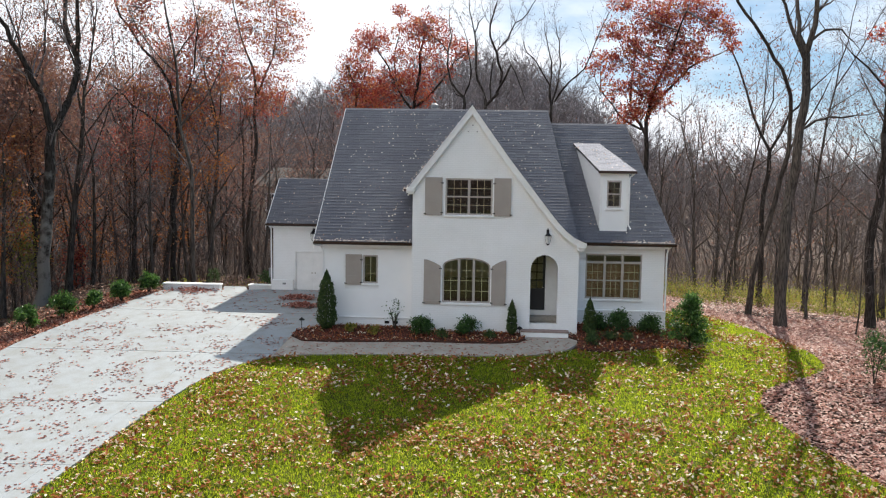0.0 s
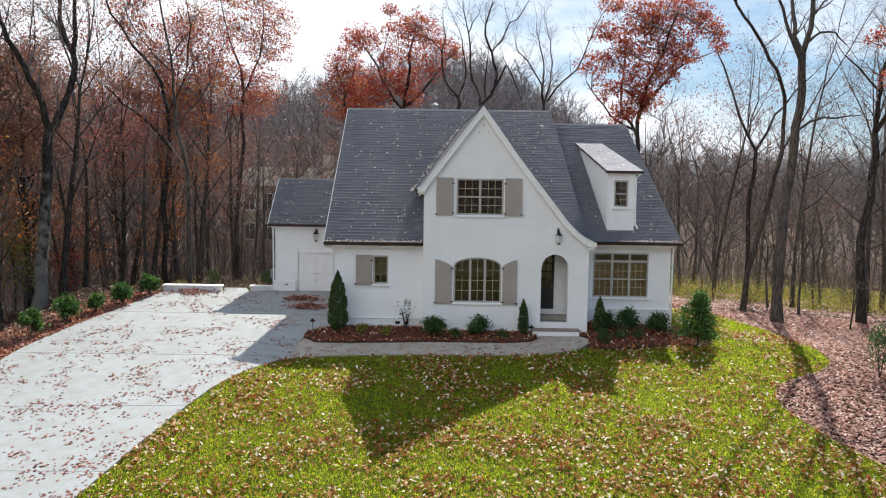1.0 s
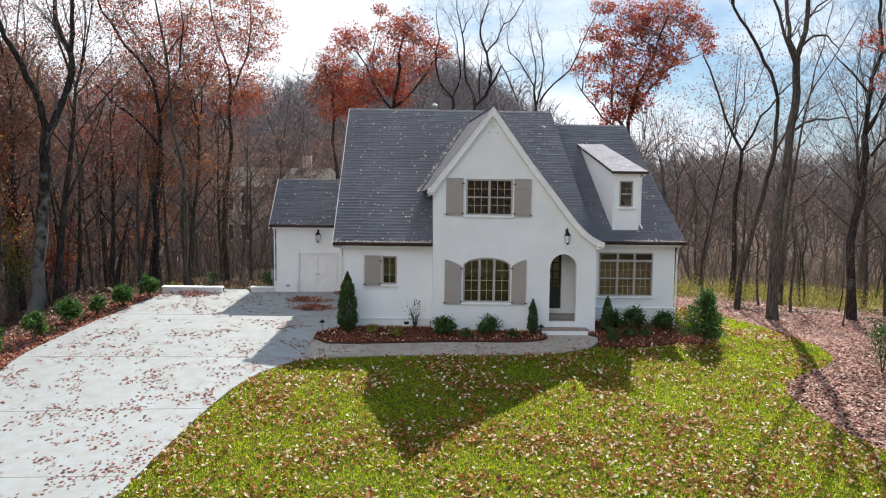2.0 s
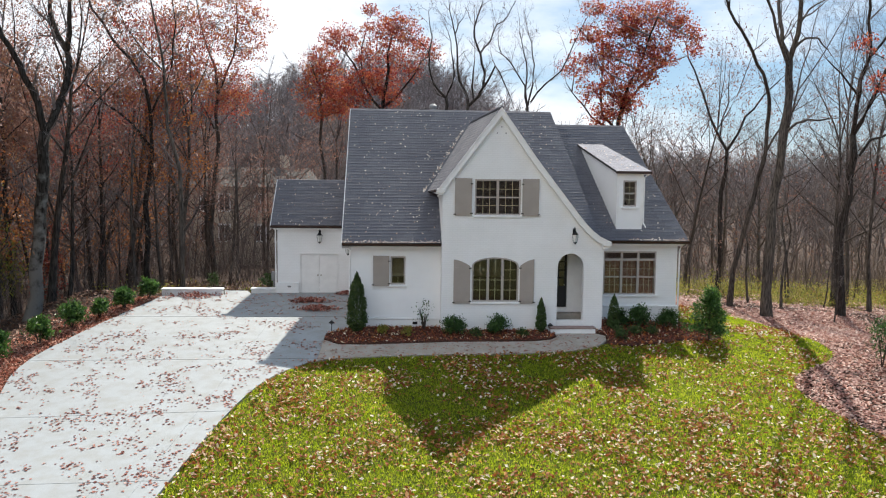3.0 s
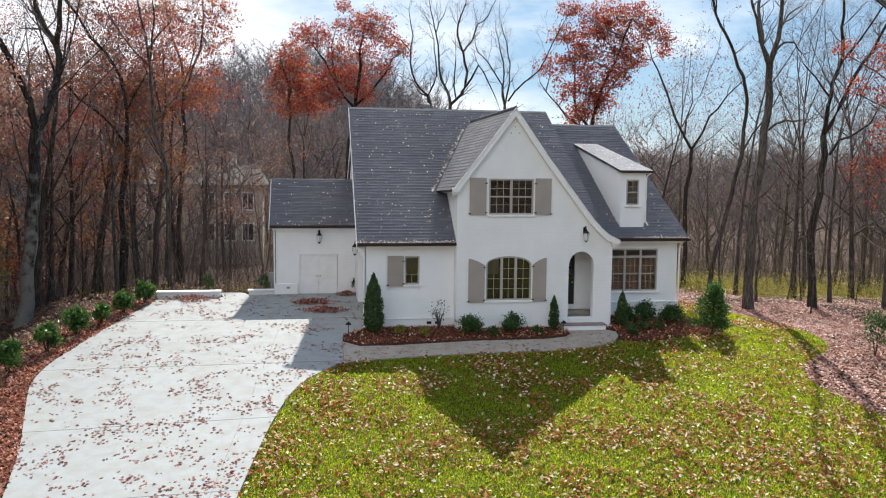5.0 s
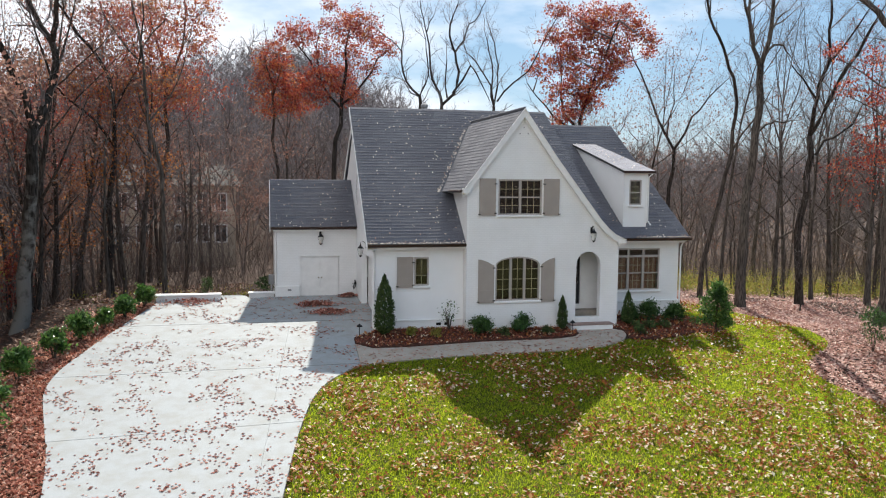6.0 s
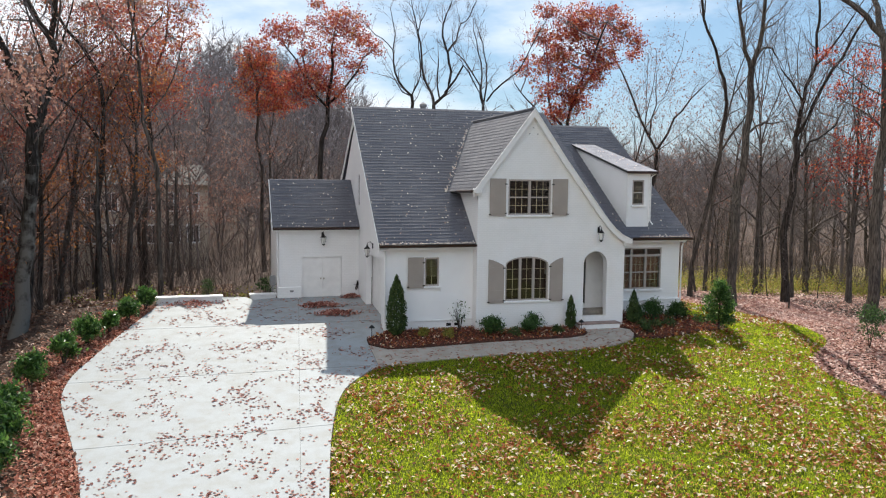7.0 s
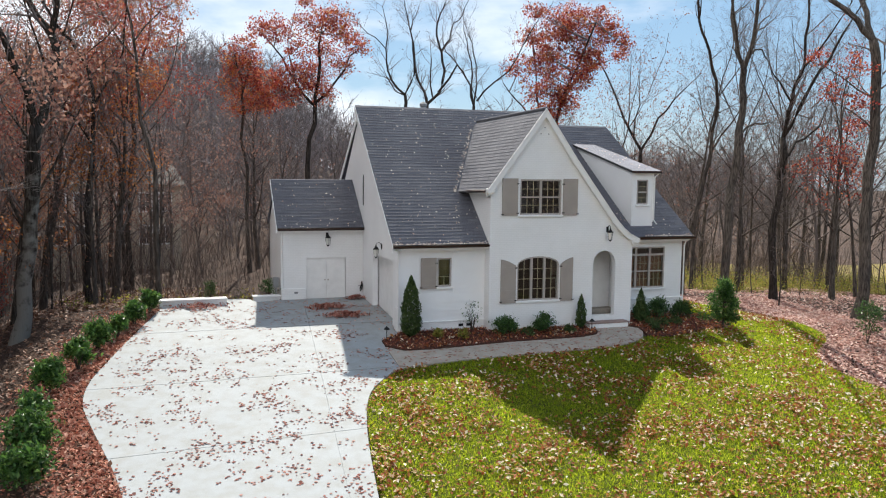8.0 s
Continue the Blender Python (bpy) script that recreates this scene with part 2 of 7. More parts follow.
M_EDGELEAF = island("edge_leaves", [(0.0, (0.22, 0.075, 0.05)), (0.4, (0.44, 0.17, 0.115)), (0.8, (0.60, 0.31, 0.22)), (1.0, (0.70, 0.46, 0.35))], 0.75, 0.15, 0.12)
M_WOODLEAF = island("woodland_leaves", [(0.0, (0.25, 0.098, 0.072)), (0.4, (0.46, 0.24, 0.19)), (0.75, (0.62, 0.39, 0.32)), (1.0, (0.78, 0.58, 0.49))], 0.5, 0.35, 0.4)
M_CHIP = island("mulch_chips", [(0.0, (0.11, 0.028, 0.02)), (0.5, (0.27, 0.07, 0.045)), (0.85, (0.42, 0.13, 0.08)), (1.0, (0.52, 0.26, 0.17))], 0.8)
M_BARK = bark_mat("grey_brown_bark", (0.045, 0.038, 0.034), (0.17, 0.147, 0.13))
M_BARKD = bark_mat("dark_bark", (0.036, 0.030, 0.026), (0.135, 0.114, 0.10))
M_BARKB = bark_mat("near_black_bark", (0.020, 0.017, 0.016), (0.085, 0.072, 0.064))
M_BARKM = bark_mat("near_black_bark_with_lichen", (0.020, 0.017, 0.015), (0.085, 0.072, 0.062), (0.20, 0.188, 0.168))
M_FIELD = ground_mat("dry_meadow", [(0.3, (0.17, 0.145, 0.05)), (0.7, (0.27, 0.21, 0.085))], [(0.3, (0.5, 0.5, 0.45)), (0.7, (1.25, 1.2, 1.1))], 0.3, 5, 0.9, 0.1)
M_FARLAWN = ground_mat("far_rough_grass", [(0.3, (0.085, 0.085, 0.028)), (0.7, (0.14, 0.13, 0.045))], [(0.3, (0.4, 0.4, 0.4)), (0.7, (1.2, 1.15, 1.1))], 0.12, 1.5, 0.8, 0.1)
M_TWIG = plain("twig_bark", (0.17, 0.142, 0.134), 0.9, var=0.3, bump=0)
# paler and cooler than the valley branches: aerial haze mixed into the colour
M_HAZETWIG = island("haze_toned_branches", [(0.0, (0.12, 0.106, 0.11)), (0.6, (0.20, 0.176, 0.18)), (1.0, (0.32, 0.28, 0.275))], 0.95, 0, 0.1)
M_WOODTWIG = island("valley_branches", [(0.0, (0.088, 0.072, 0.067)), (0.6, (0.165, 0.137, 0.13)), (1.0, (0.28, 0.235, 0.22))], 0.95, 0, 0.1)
M_BRUSH = island("brush_stems", [(0.0, (0.07, 0.054, 0.047)), (0.6, (0.16, 0.124, 0.104)), (1.0, (0.30, 0.235, 0.195))], 0.95, 0, 0.1)
M_RED = island("red_oak_leaves", [(0.0, (0.13, 0.02, 0.022)), (0.4, (0.32, 0.05, 0.042)), (0.75, (0.48, 0.105, 0.055)), (1.0, (0.60, 0.21, 0.08))], 0.5, 0.42, 0.3)
M_ORANGE = island("orange_leaves", [(0.0, (0.20, 0.058, 0.022)), (0.5, (0.38, 0.125, 0.038)), (1.0, (0.52, 0.24, 0.065))], 0.5, 0.45, 0.3)
M_BROWNLEAF = island("russet_leaves", [(0.0, (0.15, 0.077, 0.064)), (0.5, (0.27, 0.138, 0.107)), (1.0, (0.38, 0.23, 0.175))], 0.6, 0.42, 0.25)
M_RUST = island("rust_leaves", [(0.0, (0.13, 0.058, 0.044)), (0.5, (0.23, 0.105, 0.074)), (0.85, (0.33, 0.16, 0.09)), (1.0, (0.42, 0.24, 0.10))], 0.6, 0.35, 0.3)
M_EVERGREEN = island("evergreen_leaves", [(0.0, (0.018, 0.045, 0.013)), (0.5, (0.045, 0.105, 0.026)), (0.9, (0.085, 0.17, 0.04)), (1.0, (0.14, 0.23, 0.06))], 0.45, 0.35, 0.35)
M_LAUREL = island("laurel_leaves", [(0.0, (0.02, 0.055, 0.014)), (0.45, (0.055, 0.13, 0.028)), (0.85, (0.11, 0.22, 0.045)), (1.0, (0.19, 0.31, 0.075))], 0.4, 0.4, 0.4)
M_ARBOR = island("arborvitae_sprays", [(0.0, (0.022, 0.045, 0.014)), (0.6, (0.056, 0.098, 0.026)), (1.0, (0.11, 0.15, 0.04))], 0.6, 0.2, 0.3)
# darker copy of the woodland leaves, with the woods' shade in its colour
M_SHADELEAF = island("shade_toned_wood_leaves", [(0.0, (0.085, 0.042, 0.028)), (0.4, (0.17, 0.082, 0.052)), (0.8, (0.27, 0.14, 0.085)), (1.0, (0.36, 0.22, 0.14))], 0.6, 0.2, 0.3)
M_UNDER = island("undergrowth_leaves", [(0.0, (0.10, 0.115, 0.025)), (0.4, (0.25, 0.265, 0.05)), (0.75, (0.38, 0.34, 0.075)), (1.0, (0.30, 0.16, 0.06))], 0.6, 0.45, 0.2)
M_FARWALL = plain("beige_siding", (0.50, 0.43, 0.34), 0.8)
M_FARROOF = plain("brown_roof", (0.055, 0.046, 0.04), 0.9)
M_FARGLASS = plain("dark_window", (0.03, 0.035, 0.04), 0.2)


# ---- mesh helpers ----
def mesh_ob(name, verts, faces, material, parent=None, label="", kind="", smooth=False):
    me = bpy.data.meshes.new(name)
    me.from_pydata([tuple(v) for v in verts] if not isinstance(verts, np.ndarray) else verts.tolist(),
                   [], faces if not isinstance(faces, np.ndarray) else faces.tolist())
    me.materials.append(material)
    if smooth:
        me.polygons.foreach_set("use_smooth", [True] * len(me.polygons))
    ob = new(name, me)
    if parent is not None:
        ob.parent = parent
    return tagged(ob, label, kind=kind)


def part(name, bm, material, parent, label="", smooth=False):
    """Links a bmesh as one mesh object under a thing or a part."""
    bmesh.ops.recalc_face_normals(bm, faces=bm.faces)
    me = bpy.data.meshes.new(name)
    bm.to_mesh(me)
    bm.free()
    me.materials.append(material)
    if smooth:
        me.polygons.foreach_set("use_smooth", [True] * len(me.polygons))
    ob = new(name, me)
    if parent is not None:
        ob.parent = parent
    return tagged(ob, label)


def thing(name, label, category, at=(0, 0, 0), group="", kind=""):
    e = new(name)
    e.empty_display_size = 0.2
    e.location = at
    return tagged(e, label, category, group, kind)


def box(x0, x1, y0, y1, z0, z1, bevel=0.0, bm=None):
    bm2 = bmesh.new()
    bmesh.ops.create_cube(bm2, size=1)
    for v in bm2.verts:
        v.co = Vector(((x0 + x1) / 2 + v.co.x * (x1 - x0), (y0 + y1) / 2 + v.co.y * (y1 - y0), (z0 + z1) / 2 + v.co.z * (z1 - z0)))
    if bevel:
        bmesh.ops.bevel(bm2, geom=bm2.edges[:], offset=bevel, segments=1, affect="EDGES")
    return join(bm, bm2)


def join(bm, other):
    if bm is None:
        return other
    me = bpy.data.meshes.new("tmp")
    other.to_mesh(me)
    other.free()
    bm.from_mesh(me)
    bpy.data.meshes.remove(me)
    return bm


def lathe(profile, sides=12, at=(0, 0, 0)):
    """A turned solid from (radius, height) pairs."""
    bm = bmesh.new()
    rings = []
    for r, z in profile:
        rings.append([bm.verts.new((at[0] + r * math.cos(2 * math.pi * i / sides), at[1] + r * math.sin(2 * math.pi * i / sides), at[2] + z)) for i in range(sides)])
    for a, b in zip(rings, rings[1:]):
        for i in range(sides):
            bm.faces.new((a[i], a[(i + 1) % sides], b[(i + 1) % sides], b[i]))
    bm.faces.new(rings[0][::-1])
    bm.faces.new(rings[-1])
    return bm


def tube(points, radii, sides=8, cap=True, bm=None):
    """A round bar through points."""
    bm = bm or bmesh.new()
    pts = [Vector(p) for p in points]
    rings = []
    for i, p in enumerate(pts):
        d = (pts[min(i + 1, len(pts) - 1)] - pts[max(i - 1, 0)]).normalized()
        a = d.orthogonal().normalized()
        b = d.cross(a)
        r = radii[i] if isinstance(radii, (list, tuple)) else radii
        rings.append([bm.verts.new(p + r * (math.cos(2 * math.pi * k / sides) * a + math.sin(2 * math.pi * k / sides) * b)) for k in range(sides)])
    for a, b in zip(rings, rings[1:]):
        off = min(range(sides), key=lambda s: sum((a[k].co - b[(k + s) % sides].co).length for k in range(sides)))
        for k in range(sides):
            bm.faces.new((a[k], a[(k + 1) % sides], b[(k + 1 + off) % sides], b[(k + off) % sides]))
    if cap:
        bm.faces.new(rings[0][::-1])
        bm.faces.new(rings[-1])
    return bm


def panel(outer, holes, place, thick):
    """A wall of the given thickness with openings cut through it. outer, holes: loops of (u, v); place(u, v, w) gives the point in the world."""
    bm = bmesh.new()
    fronts, backs = [], []
    for w, store in ((0.0, fronts), (thick, backs)):
        edges = []
        for loop in (outer, *holes):
            vs = [bm.verts.new(place(u, v, w)) for u, v in loop]
            store.append(vs)
            edges += [bm.edges.new((vs[i], vs[(i + 1) % len(vs)])) for i in range(len(vs))]
        bmesh.ops.triangle_fill(bm, use_beauty=True, use_dissolve=False, edges=edges)
    for f, b in zip(fronts, backs):
        for i in range(len(f)):
            j = (i + 1) % len(f)
            bm.faces.new((f[i], f[j], b[j], b[i]))
    return bm


def rect(u0, u1, v0, v1):
    return [(u0, v0), (u1, v0), (u1, v1), (u0, v1)]


def arched(u0, u1, v0, spring, top, n=14):
    """An opening with an arched head."""
    c, a, h = (u0 + u1) / 2, (u1 - u0) / 2, top - spring
    return [(u0, v0), (u1, v0)] + [(c + a * math.cos(math.pi * i / n), spring + h * math.sin(math.pi * i / n)) for i in range(n + 1)]


def step01(a, b, x):
    t = min(1, max(0, (x - a) / (b - a)))
    return t * t * (3 - 2 * t)


def ground_z(x, y):
    """The height of the ground: the lot climbs to the house, falls to its east and into a wooded valley behind, with hills beyond."""
    z = -0.2 + (0.14 * y if y < 0 else 0.11 * min(y, 9) * (1 - step01(5, 14, x)))
    z -= 0.06 * max(0, min(x, 40) - 6)
    z -= 1.1 * step01(6.3, 10.0, y) * (1 - step01(-10.2, -8.0, x))
    if x < -18.6:
        z -= 0.38 * min(-18.6 - x, 7) + 0.06 * min(max(0, -25.6 - x), 30)
    if y > 10:
        z -= 0.07 * min(y - 10, 45)
    far = max(y - 60, 0)
    if far > 0:
        west = 1 - step01(0.03, 0.28, (x + 5) / (y + 34))
        z += (0.012 + 0.118 * west) * min(far, 170) + 0.02 * west * max(0, far - 170)
        z += (0.2 + 0.8 * west) * step01(0, 120, far) * (6 * math.sin(x * 0.013 + 1.0) + 3 * math.sin(x * 0.041 + y * 0.01) - 0.02 * x)
    side = max(-x - 60, 0)
    z += 0.10 * min(side, 120)
    z += (0.05 if y < 0 else 0.01) * min(max(x - 70, 0), 150)
    if y < -44:
        z -= 0.14 * (y + 44)
        z += 0.10 * max(0, -60 - y)
    if abs(x + 3) > 14 or y > 12:
        z += 0.12 * math.sin(x * 0.35 + y * 0.2) * math.sin(y * 0.31 - x * 0.12) * step01(14, 22, max(abs(x + 3), y + 2))
    return z


def drape(poly, lift, skirt=0.0, cell=0.8):
    """A sheet with the outline poly laid over the ground, lifted by lift, with edges going down by skirt."""
    bm = bmesh.new()
    bm.faces.new([bm.verts.new((x, y, 0)) for x, y in poly])
    xs, ys = [p[0] for p in poly], [p[1] for p in poly]
    for lo, hi, axis in ((min(xs), max(xs), 0), (min(ys), max(ys), 1)):
        k = math.ceil(lo / cell) * cell
        while k < hi:
            co, no = [0, 0, 0], [0, 0, 0]
            co[axis], no[axis] = k, 1
            bmesh.ops.bisect_plane(bm, geom=bm.verts[:] + bm.edges[:] + bm.faces[:], plane_co=co, plane_no=no)
            k += cell
    bmesh.ops.recalc_face_normals(bm, faces=bm.faces)
    if bm.faces[0].normal.z < 0:
        bmesh.ops.reverse_faces(bm, faces=bm.faces)
    if skirt:
        rim = [e for e in bm.edges if e.is_boundary]
        low = {}
        for e in rim:
            for v in e.verts:
                if v not in low:
                    low[v] = bm.verts.new((v.co.x, v.co.y, -skirt))
        for e in rim:
            a, b = e.verts
            bm.faces.new((a, b, low[b], low[a]))
    for v in bm.verts:
        v.co.z += ground_z(v.co.x, v.co.y) + lift
    return bm


def inside(poly, x, y):
    hit = False
    for i in range(len(poly)):
        (x0, y0), (x1, y1) = poly[i - 1], poly[i]
        if (y0 > y) != (y1 > y) and x < (x1 - x0) * (y - y0) / (y1 - y0) + x0:
            hit = not hit
    return hit


def leaf_sheet(name, places, size, material, parent=None, label="", category="", lift=0.01, tilt=0.5, ratio=0.6, seed=1):
    """Many small curled leaves lying at places (x, y, z): one object of stuff. Each is two triangles folded on the midrib."""
    rng = np.random.default_rng(seed)
    p = np.asarray(places, float)
    n = len(p)
    yaw, pitch, rollv = rng.uniform(0, 6.283, n), rng.normal(0, tilt, n), rng.normal(0, tilt, n)
    s = size * rng.uniform(0.55, 1.45, n)
    a = np.stack([np.cos(yaw) * np.cos(pitch), np.sin(yaw) * np.cos(pitch), np.sin(pitch)], 1)
    side = np.stack([-np.sin(yaw) * np.cos(rollv), np.cos(yaw) * np.cos(rollv), np.sin(rollv)], 1)
    up = np.cross(a, side)
    c = p + np.array([0, 0, lift]) + np.abs(a[:, 2:3]) * s[:, None] * np.array([0, 0, 0.5])
    v = np.empty((n, 4, 3))
    h = s[:, None]
    v[:, 0] = c - a * h * 0.5
    v[:, 1] = c + side * h * ratio * 0.5 + up * h * 0.12
    v[:, 2] = c + a * h * 0.5
    v[:, 3] = c - side * h * ratio * 0.5 + up * h * 0.12
    i = np.arange(n)[:, None] * 4
    f = np.concatenate([i + np.array([[0, 1, 2]]), i + np.array([[0, 2, 3]])], 0)
    ob = mesh_ob(name, v.reshape(-1, 3), f, material, parent, label, "stuff" if parent is None else "")
    if category:
        tagged(ob, category=category)
    return ob


# ---- ground, drive, walk, lawn and beds ----
def build_ground():
    xs = sorted(set([-400, -300, -220, -160, -120, -90, -70, -55] + list(range(-45, 46, 2)) + [55, 70, 90, 120, 160, 220, 300, 400]))
    ys = sorted(set([-300, -150, -90, -60, -48] + list(range(-40, 40, 2)) + list(range(40, 110, 6)) + [120, 140, 160, 190, 220, 260, 320, 420, 600, 900]))
    verts = [(x, y, ground_z(x, y) - 0.03) for y in ys for x in xs]
    w = len(xs)
    faces = [(j * w + i, j * w + i + 1, (j + 1) * w + i + 1, (j + 1) * w + i) for j in range(len(ys) - 1) for i in range(w - 1)]
    ob = mesh_ob("ground", verts, faces, M_LITTER, smooth=True)
    tagged(ob, "leaf-covered woodland ground sloping round the lot", "ground", kind="structure")


build_ground()

DRIVE = [(-14.7, 5.45), (-15.7, 2.3), (-16.55, -0.6), (-17.1, -2.3), (-17.3, -3.6), (-17.28, -4.7), (-17.1, -5.6), (-16.75, -7.2), (-16.3, -9.2),
         (-16.0, -11.5), (-15.6, -15), (-15.2, -22), (-15.0, -40), (-11.6, -40), (-11.2, -22), (-10.7, -15), (-10.25, -12.3), (-9.85, -10.0),
         (-9.5, -8.2), (-9.05, -6.4), (-8.6, -5.2), (-8.05, -4.4), (-7.35, -3.65), (-7.0, -3.2), (-6.9, -1.1), (-6.85, -0.4), (-6.2, 0.1), (-5.72, 0.62),
         (-5.3, 1.2), (-5.3, 6.15), (-9.5, 6.15), (-10.7, 5.95), (-11.35, 7.45), (-12.25, 7.45), (-11.85, 5.75)]
WALK = [(-7.35, -3.63), (-6.99, -3.18), (-6.89, -1.12), (-6.3, -1.68), (-5.2, -1.72), (-3.2, -1.55), (-1.7, -1.42), (0.2, -1.42), (1.4, -1.38), (2.1, -1.2),
        (2.42, -0.85), (2.42, -0.46), (4.1, -0.46), (4.42, -0.75), (4.35, -1.2), (4.0, -1.75), (3.5, -2.15), (2.7, -2.5), (0.9, -2.74), (-2.4, -2.84),
        (-4.2, -2.95), (-5.5, -3.1), (-6.6, -3.25)]
BED_WEST = [(-6.83, -0.42), (-6.87, -1.08), (-6.32, -1.64), (-5.2, -1.68), (-3.2, -1.51), (-1.7, -1.38), (0.2, -1.38), (1.4, -1.34), (2.08, -1.16),
            (2.38, -0.83), (2.38, -0.46), (2.2, -0.46), (2.2, 0.02), (-2.19, 0.02), (-2.19, 0.52), (-5.74, 0.52), (-6.2, 0.06)]
BED_EAST = [(4.12, -0.46), (4.45, -0.74), (4.4, -1.2), (4.25, -1.7), (5.2, -1.95), (6.4, -1.6), (7.5, -1.05), (8.6, -0.9), (9.4, -0.4), (9.5, 0.5), (8.9, 1.5),
            (8.18, 1.75), (8.14, 1.58), (4.46, 1.58), (4.46, 0.02), (4.12, 0.02)]
LAWN = [(-7.33, -3.67), (-6.6, -3.29), (-5.5, -3.14), (-4.2, -2.99), (-2.4, -2.88), (0.9, -2.78), (2.7, -2.54), (3.5, -2.19), (4.03, -1.79), (4.22, -1.74),
        (5.2, -1.99), (6.4, -1.64), (7.5, -1.09), (8.62, -0.94), (9.43, -0.42), (9.54, 0.5), (8.94, 1.55), (8.3, 2.2), (8.5, 5.0), (9.6, 6.2), (11.9, 6.5), (12.9, 3.6),
        (13.35, 1.0), (13.8, -1.3), (13.1, -2.4), (11.9, -3.3), (10.75, -4.2), (10.05, -5.3), (9.95, -6.7), (10.35, -7.9), (10.9, -9.4), (11.9, -11.2),
        (13.5, -13.5), (16, -18), (18, -26), (18, -42), (-11.56, -42), (-11.16, -22), (-10.66, -15), (-10.21, -12.3), (-9.81, -10.0), (-9.46, -8.2), (-9.01, -6.4),
        (-8.57, -5.22), (-8.02, -4.44)]


def rounded(pts, times=2):
    """Cuts the corners of an open line so that it runs in a curve."""
    for _ in range(times):
        out = [pts[0]]
        for (xa, ya), (xb, yb) in zip(pts, pts[1:]):
            out += [(xa * 0.75 + xb * 0.25, ya * 0.75 + yb * 0.25), (xa * 0.25 + xb * 0.75, ya * 0.25 + yb * 0.75)]
        pts = out + [pts[-1]]
    return pts


DRIVE_WEST = DRIVE[:11]
n_side = LAWN.index((-10.66, -15))
n_bay = LAWN.index((8.5, 5.0))
n_end = LAWN.index((13.5, -13.5))
LAWN = LAWN[:n_bay] + rounded(LAWN[n_bay:n_end + 1]) + LAWN[n_end + 1:n_side] + rounded(LAWN[n_side:] + LAWN[:1])[:-1]
DRIVE = rounded(DRIVE[:12]) + DRIVE[12:15] + rounded(DRIVE[15:23]) + DRIVE[23:]


def build_drive():
    """Poured slabs with open joints between them; each slab is a piece of its own."""
    base = thing("driveway", "pale grey concrete driveway with joints and fallen leaves", "driveway", kind="structure")
    cuts = [((0, -12.6), (0.03, 1)), ((0, -8.25), (0.055, 1)), ((0, -3.66), (0.012, 1)), ((0, 1.6), (0.0, 1))]
    bands = [(None, cuts[0]), (cuts[0], cuts[1]), (cuts[1], cuts[2]), (cuts[2], cuts[3]), (cuts[3], None)]
    gap = 0.012
    for lo, hi in bands:
        for half in (-1, 0):
            bm = bmesh.new()
            bm.faces.new([bm.verts.new((x, y, 0)) for x, y in DRIVE])
            for line, sign in ((lo, -1), (hi, 1)):
                if line:
                    (px, py), (slope, _) = line
                    # the joint runs through y = py at x = -9.5, with a slight slope
                    no = Vector((-slope, 1, 0)).normalized() * sign
                    bmesh.ops.bisect_plane(bm, geom=bm.verts[:] + bm.edges[:] + bm.faces[:], plane_co=Vector((-9.5, py + 0.45, 0)) - no * gap, plane_no=no, clear_outer=True)
            for co_x, want in ((-9.85, half > -1),):
                no = Vector((-1, 0.125, 0)).normalized() * (-1 if want else 1)
                bmesh.ops.bisect_plane(bm, geom=bm.verts[:] + bm.edges[:] + bm.faces[:], plane_co=Vector((co_x, -3.6, 0)) - no * gap * 0.25, plane_no=no, clear_outer=True)
            if not bm.faces:
                bm.free()
                continue
            for axis in (0, 1):
                vals = [v.co[axis] for v in bm.verts]
                k = math.ceil(min(vals) / 0.8) * 0.8
                while k < max(vals):
                    co, nn = [0, 0, 0], [0, 0, 0]
                    co[axis], nn[axis] = k, 1
                    bmesh.ops.bisect_plane(bm, geom=bm.verts[:] + bm.edges[:] + bm.faces[:], plane_co=co, plane_no=nn)
                    k += 0.8
            bmesh.ops.recalc_face_normals(bm, faces=bm.faces)
            for f in bm.faces:
                if f.normal.z < 0:
                    f.normal_flip()
            low = {}
            for e in [e for e in bm.edges if e.is_boundary]:
                for v in e.verts:
                    if v not in low:
                        low[v] = bm.verts.new((v.co.x, v.co.y, -0.12))
            for e in [e for e in bm.edges if e.is_boundary and e.verts[0] in low and e.verts[1] in low]:
                a, b = e.verts
                bm.faces.new((a, b, low[b], low[a]))
            for v in bm.verts:
                v.co.z += ground_z(v.co.x, v.co.y) + 0.05
            part("slab", bm, M_CONC, base)


build_drive()
tagged(part("walkway", drape(WALK, 0.055, 0.12, 0.5), M_WALK, None), "curved tan concrete front walkway strewn with leaves", "walkway", kind="structure")
tagged(part("lawn", drape(LAWN, 0.02, 0.06, 1.0), M_LAWN, None), "green lawn scattered with fallen brown leaves", "lawn", kind="structure")
tagged(part("mulch_bed_1", drape(BED_WEST, 0.07, 0.10, 0.5), M_MULCH, None), "red-brown bark mulch bed along the house front", "planting bed", kind="structure")
tagged(part("mulch_bed_2", drape(BED_EAST, 0.07, 0.10, 0.5), M_MULCH, None), "red-brown mulch bed beside the entrance walk", "planting bed", kind="structure")

# ---- house ----
house = thing("house", "white painted brick cottage with steep grey shingle roof", "house")
FRONT_X0, FRONT_X1 = -2.21, 4.46
Y_WEST, Y_EAST, X_WEST, X_EAST = 0.5, 1.6, -5.87, 8.14
X_SIDE, Y_GAR, X_GAR = -5.84, 6.2, -9.5
BACK = 12.0
RIDGE_Y, RIDGE_Z, EAVE_Y, EAVE_Z = 6.72, 9.235, 0.11, 3.40
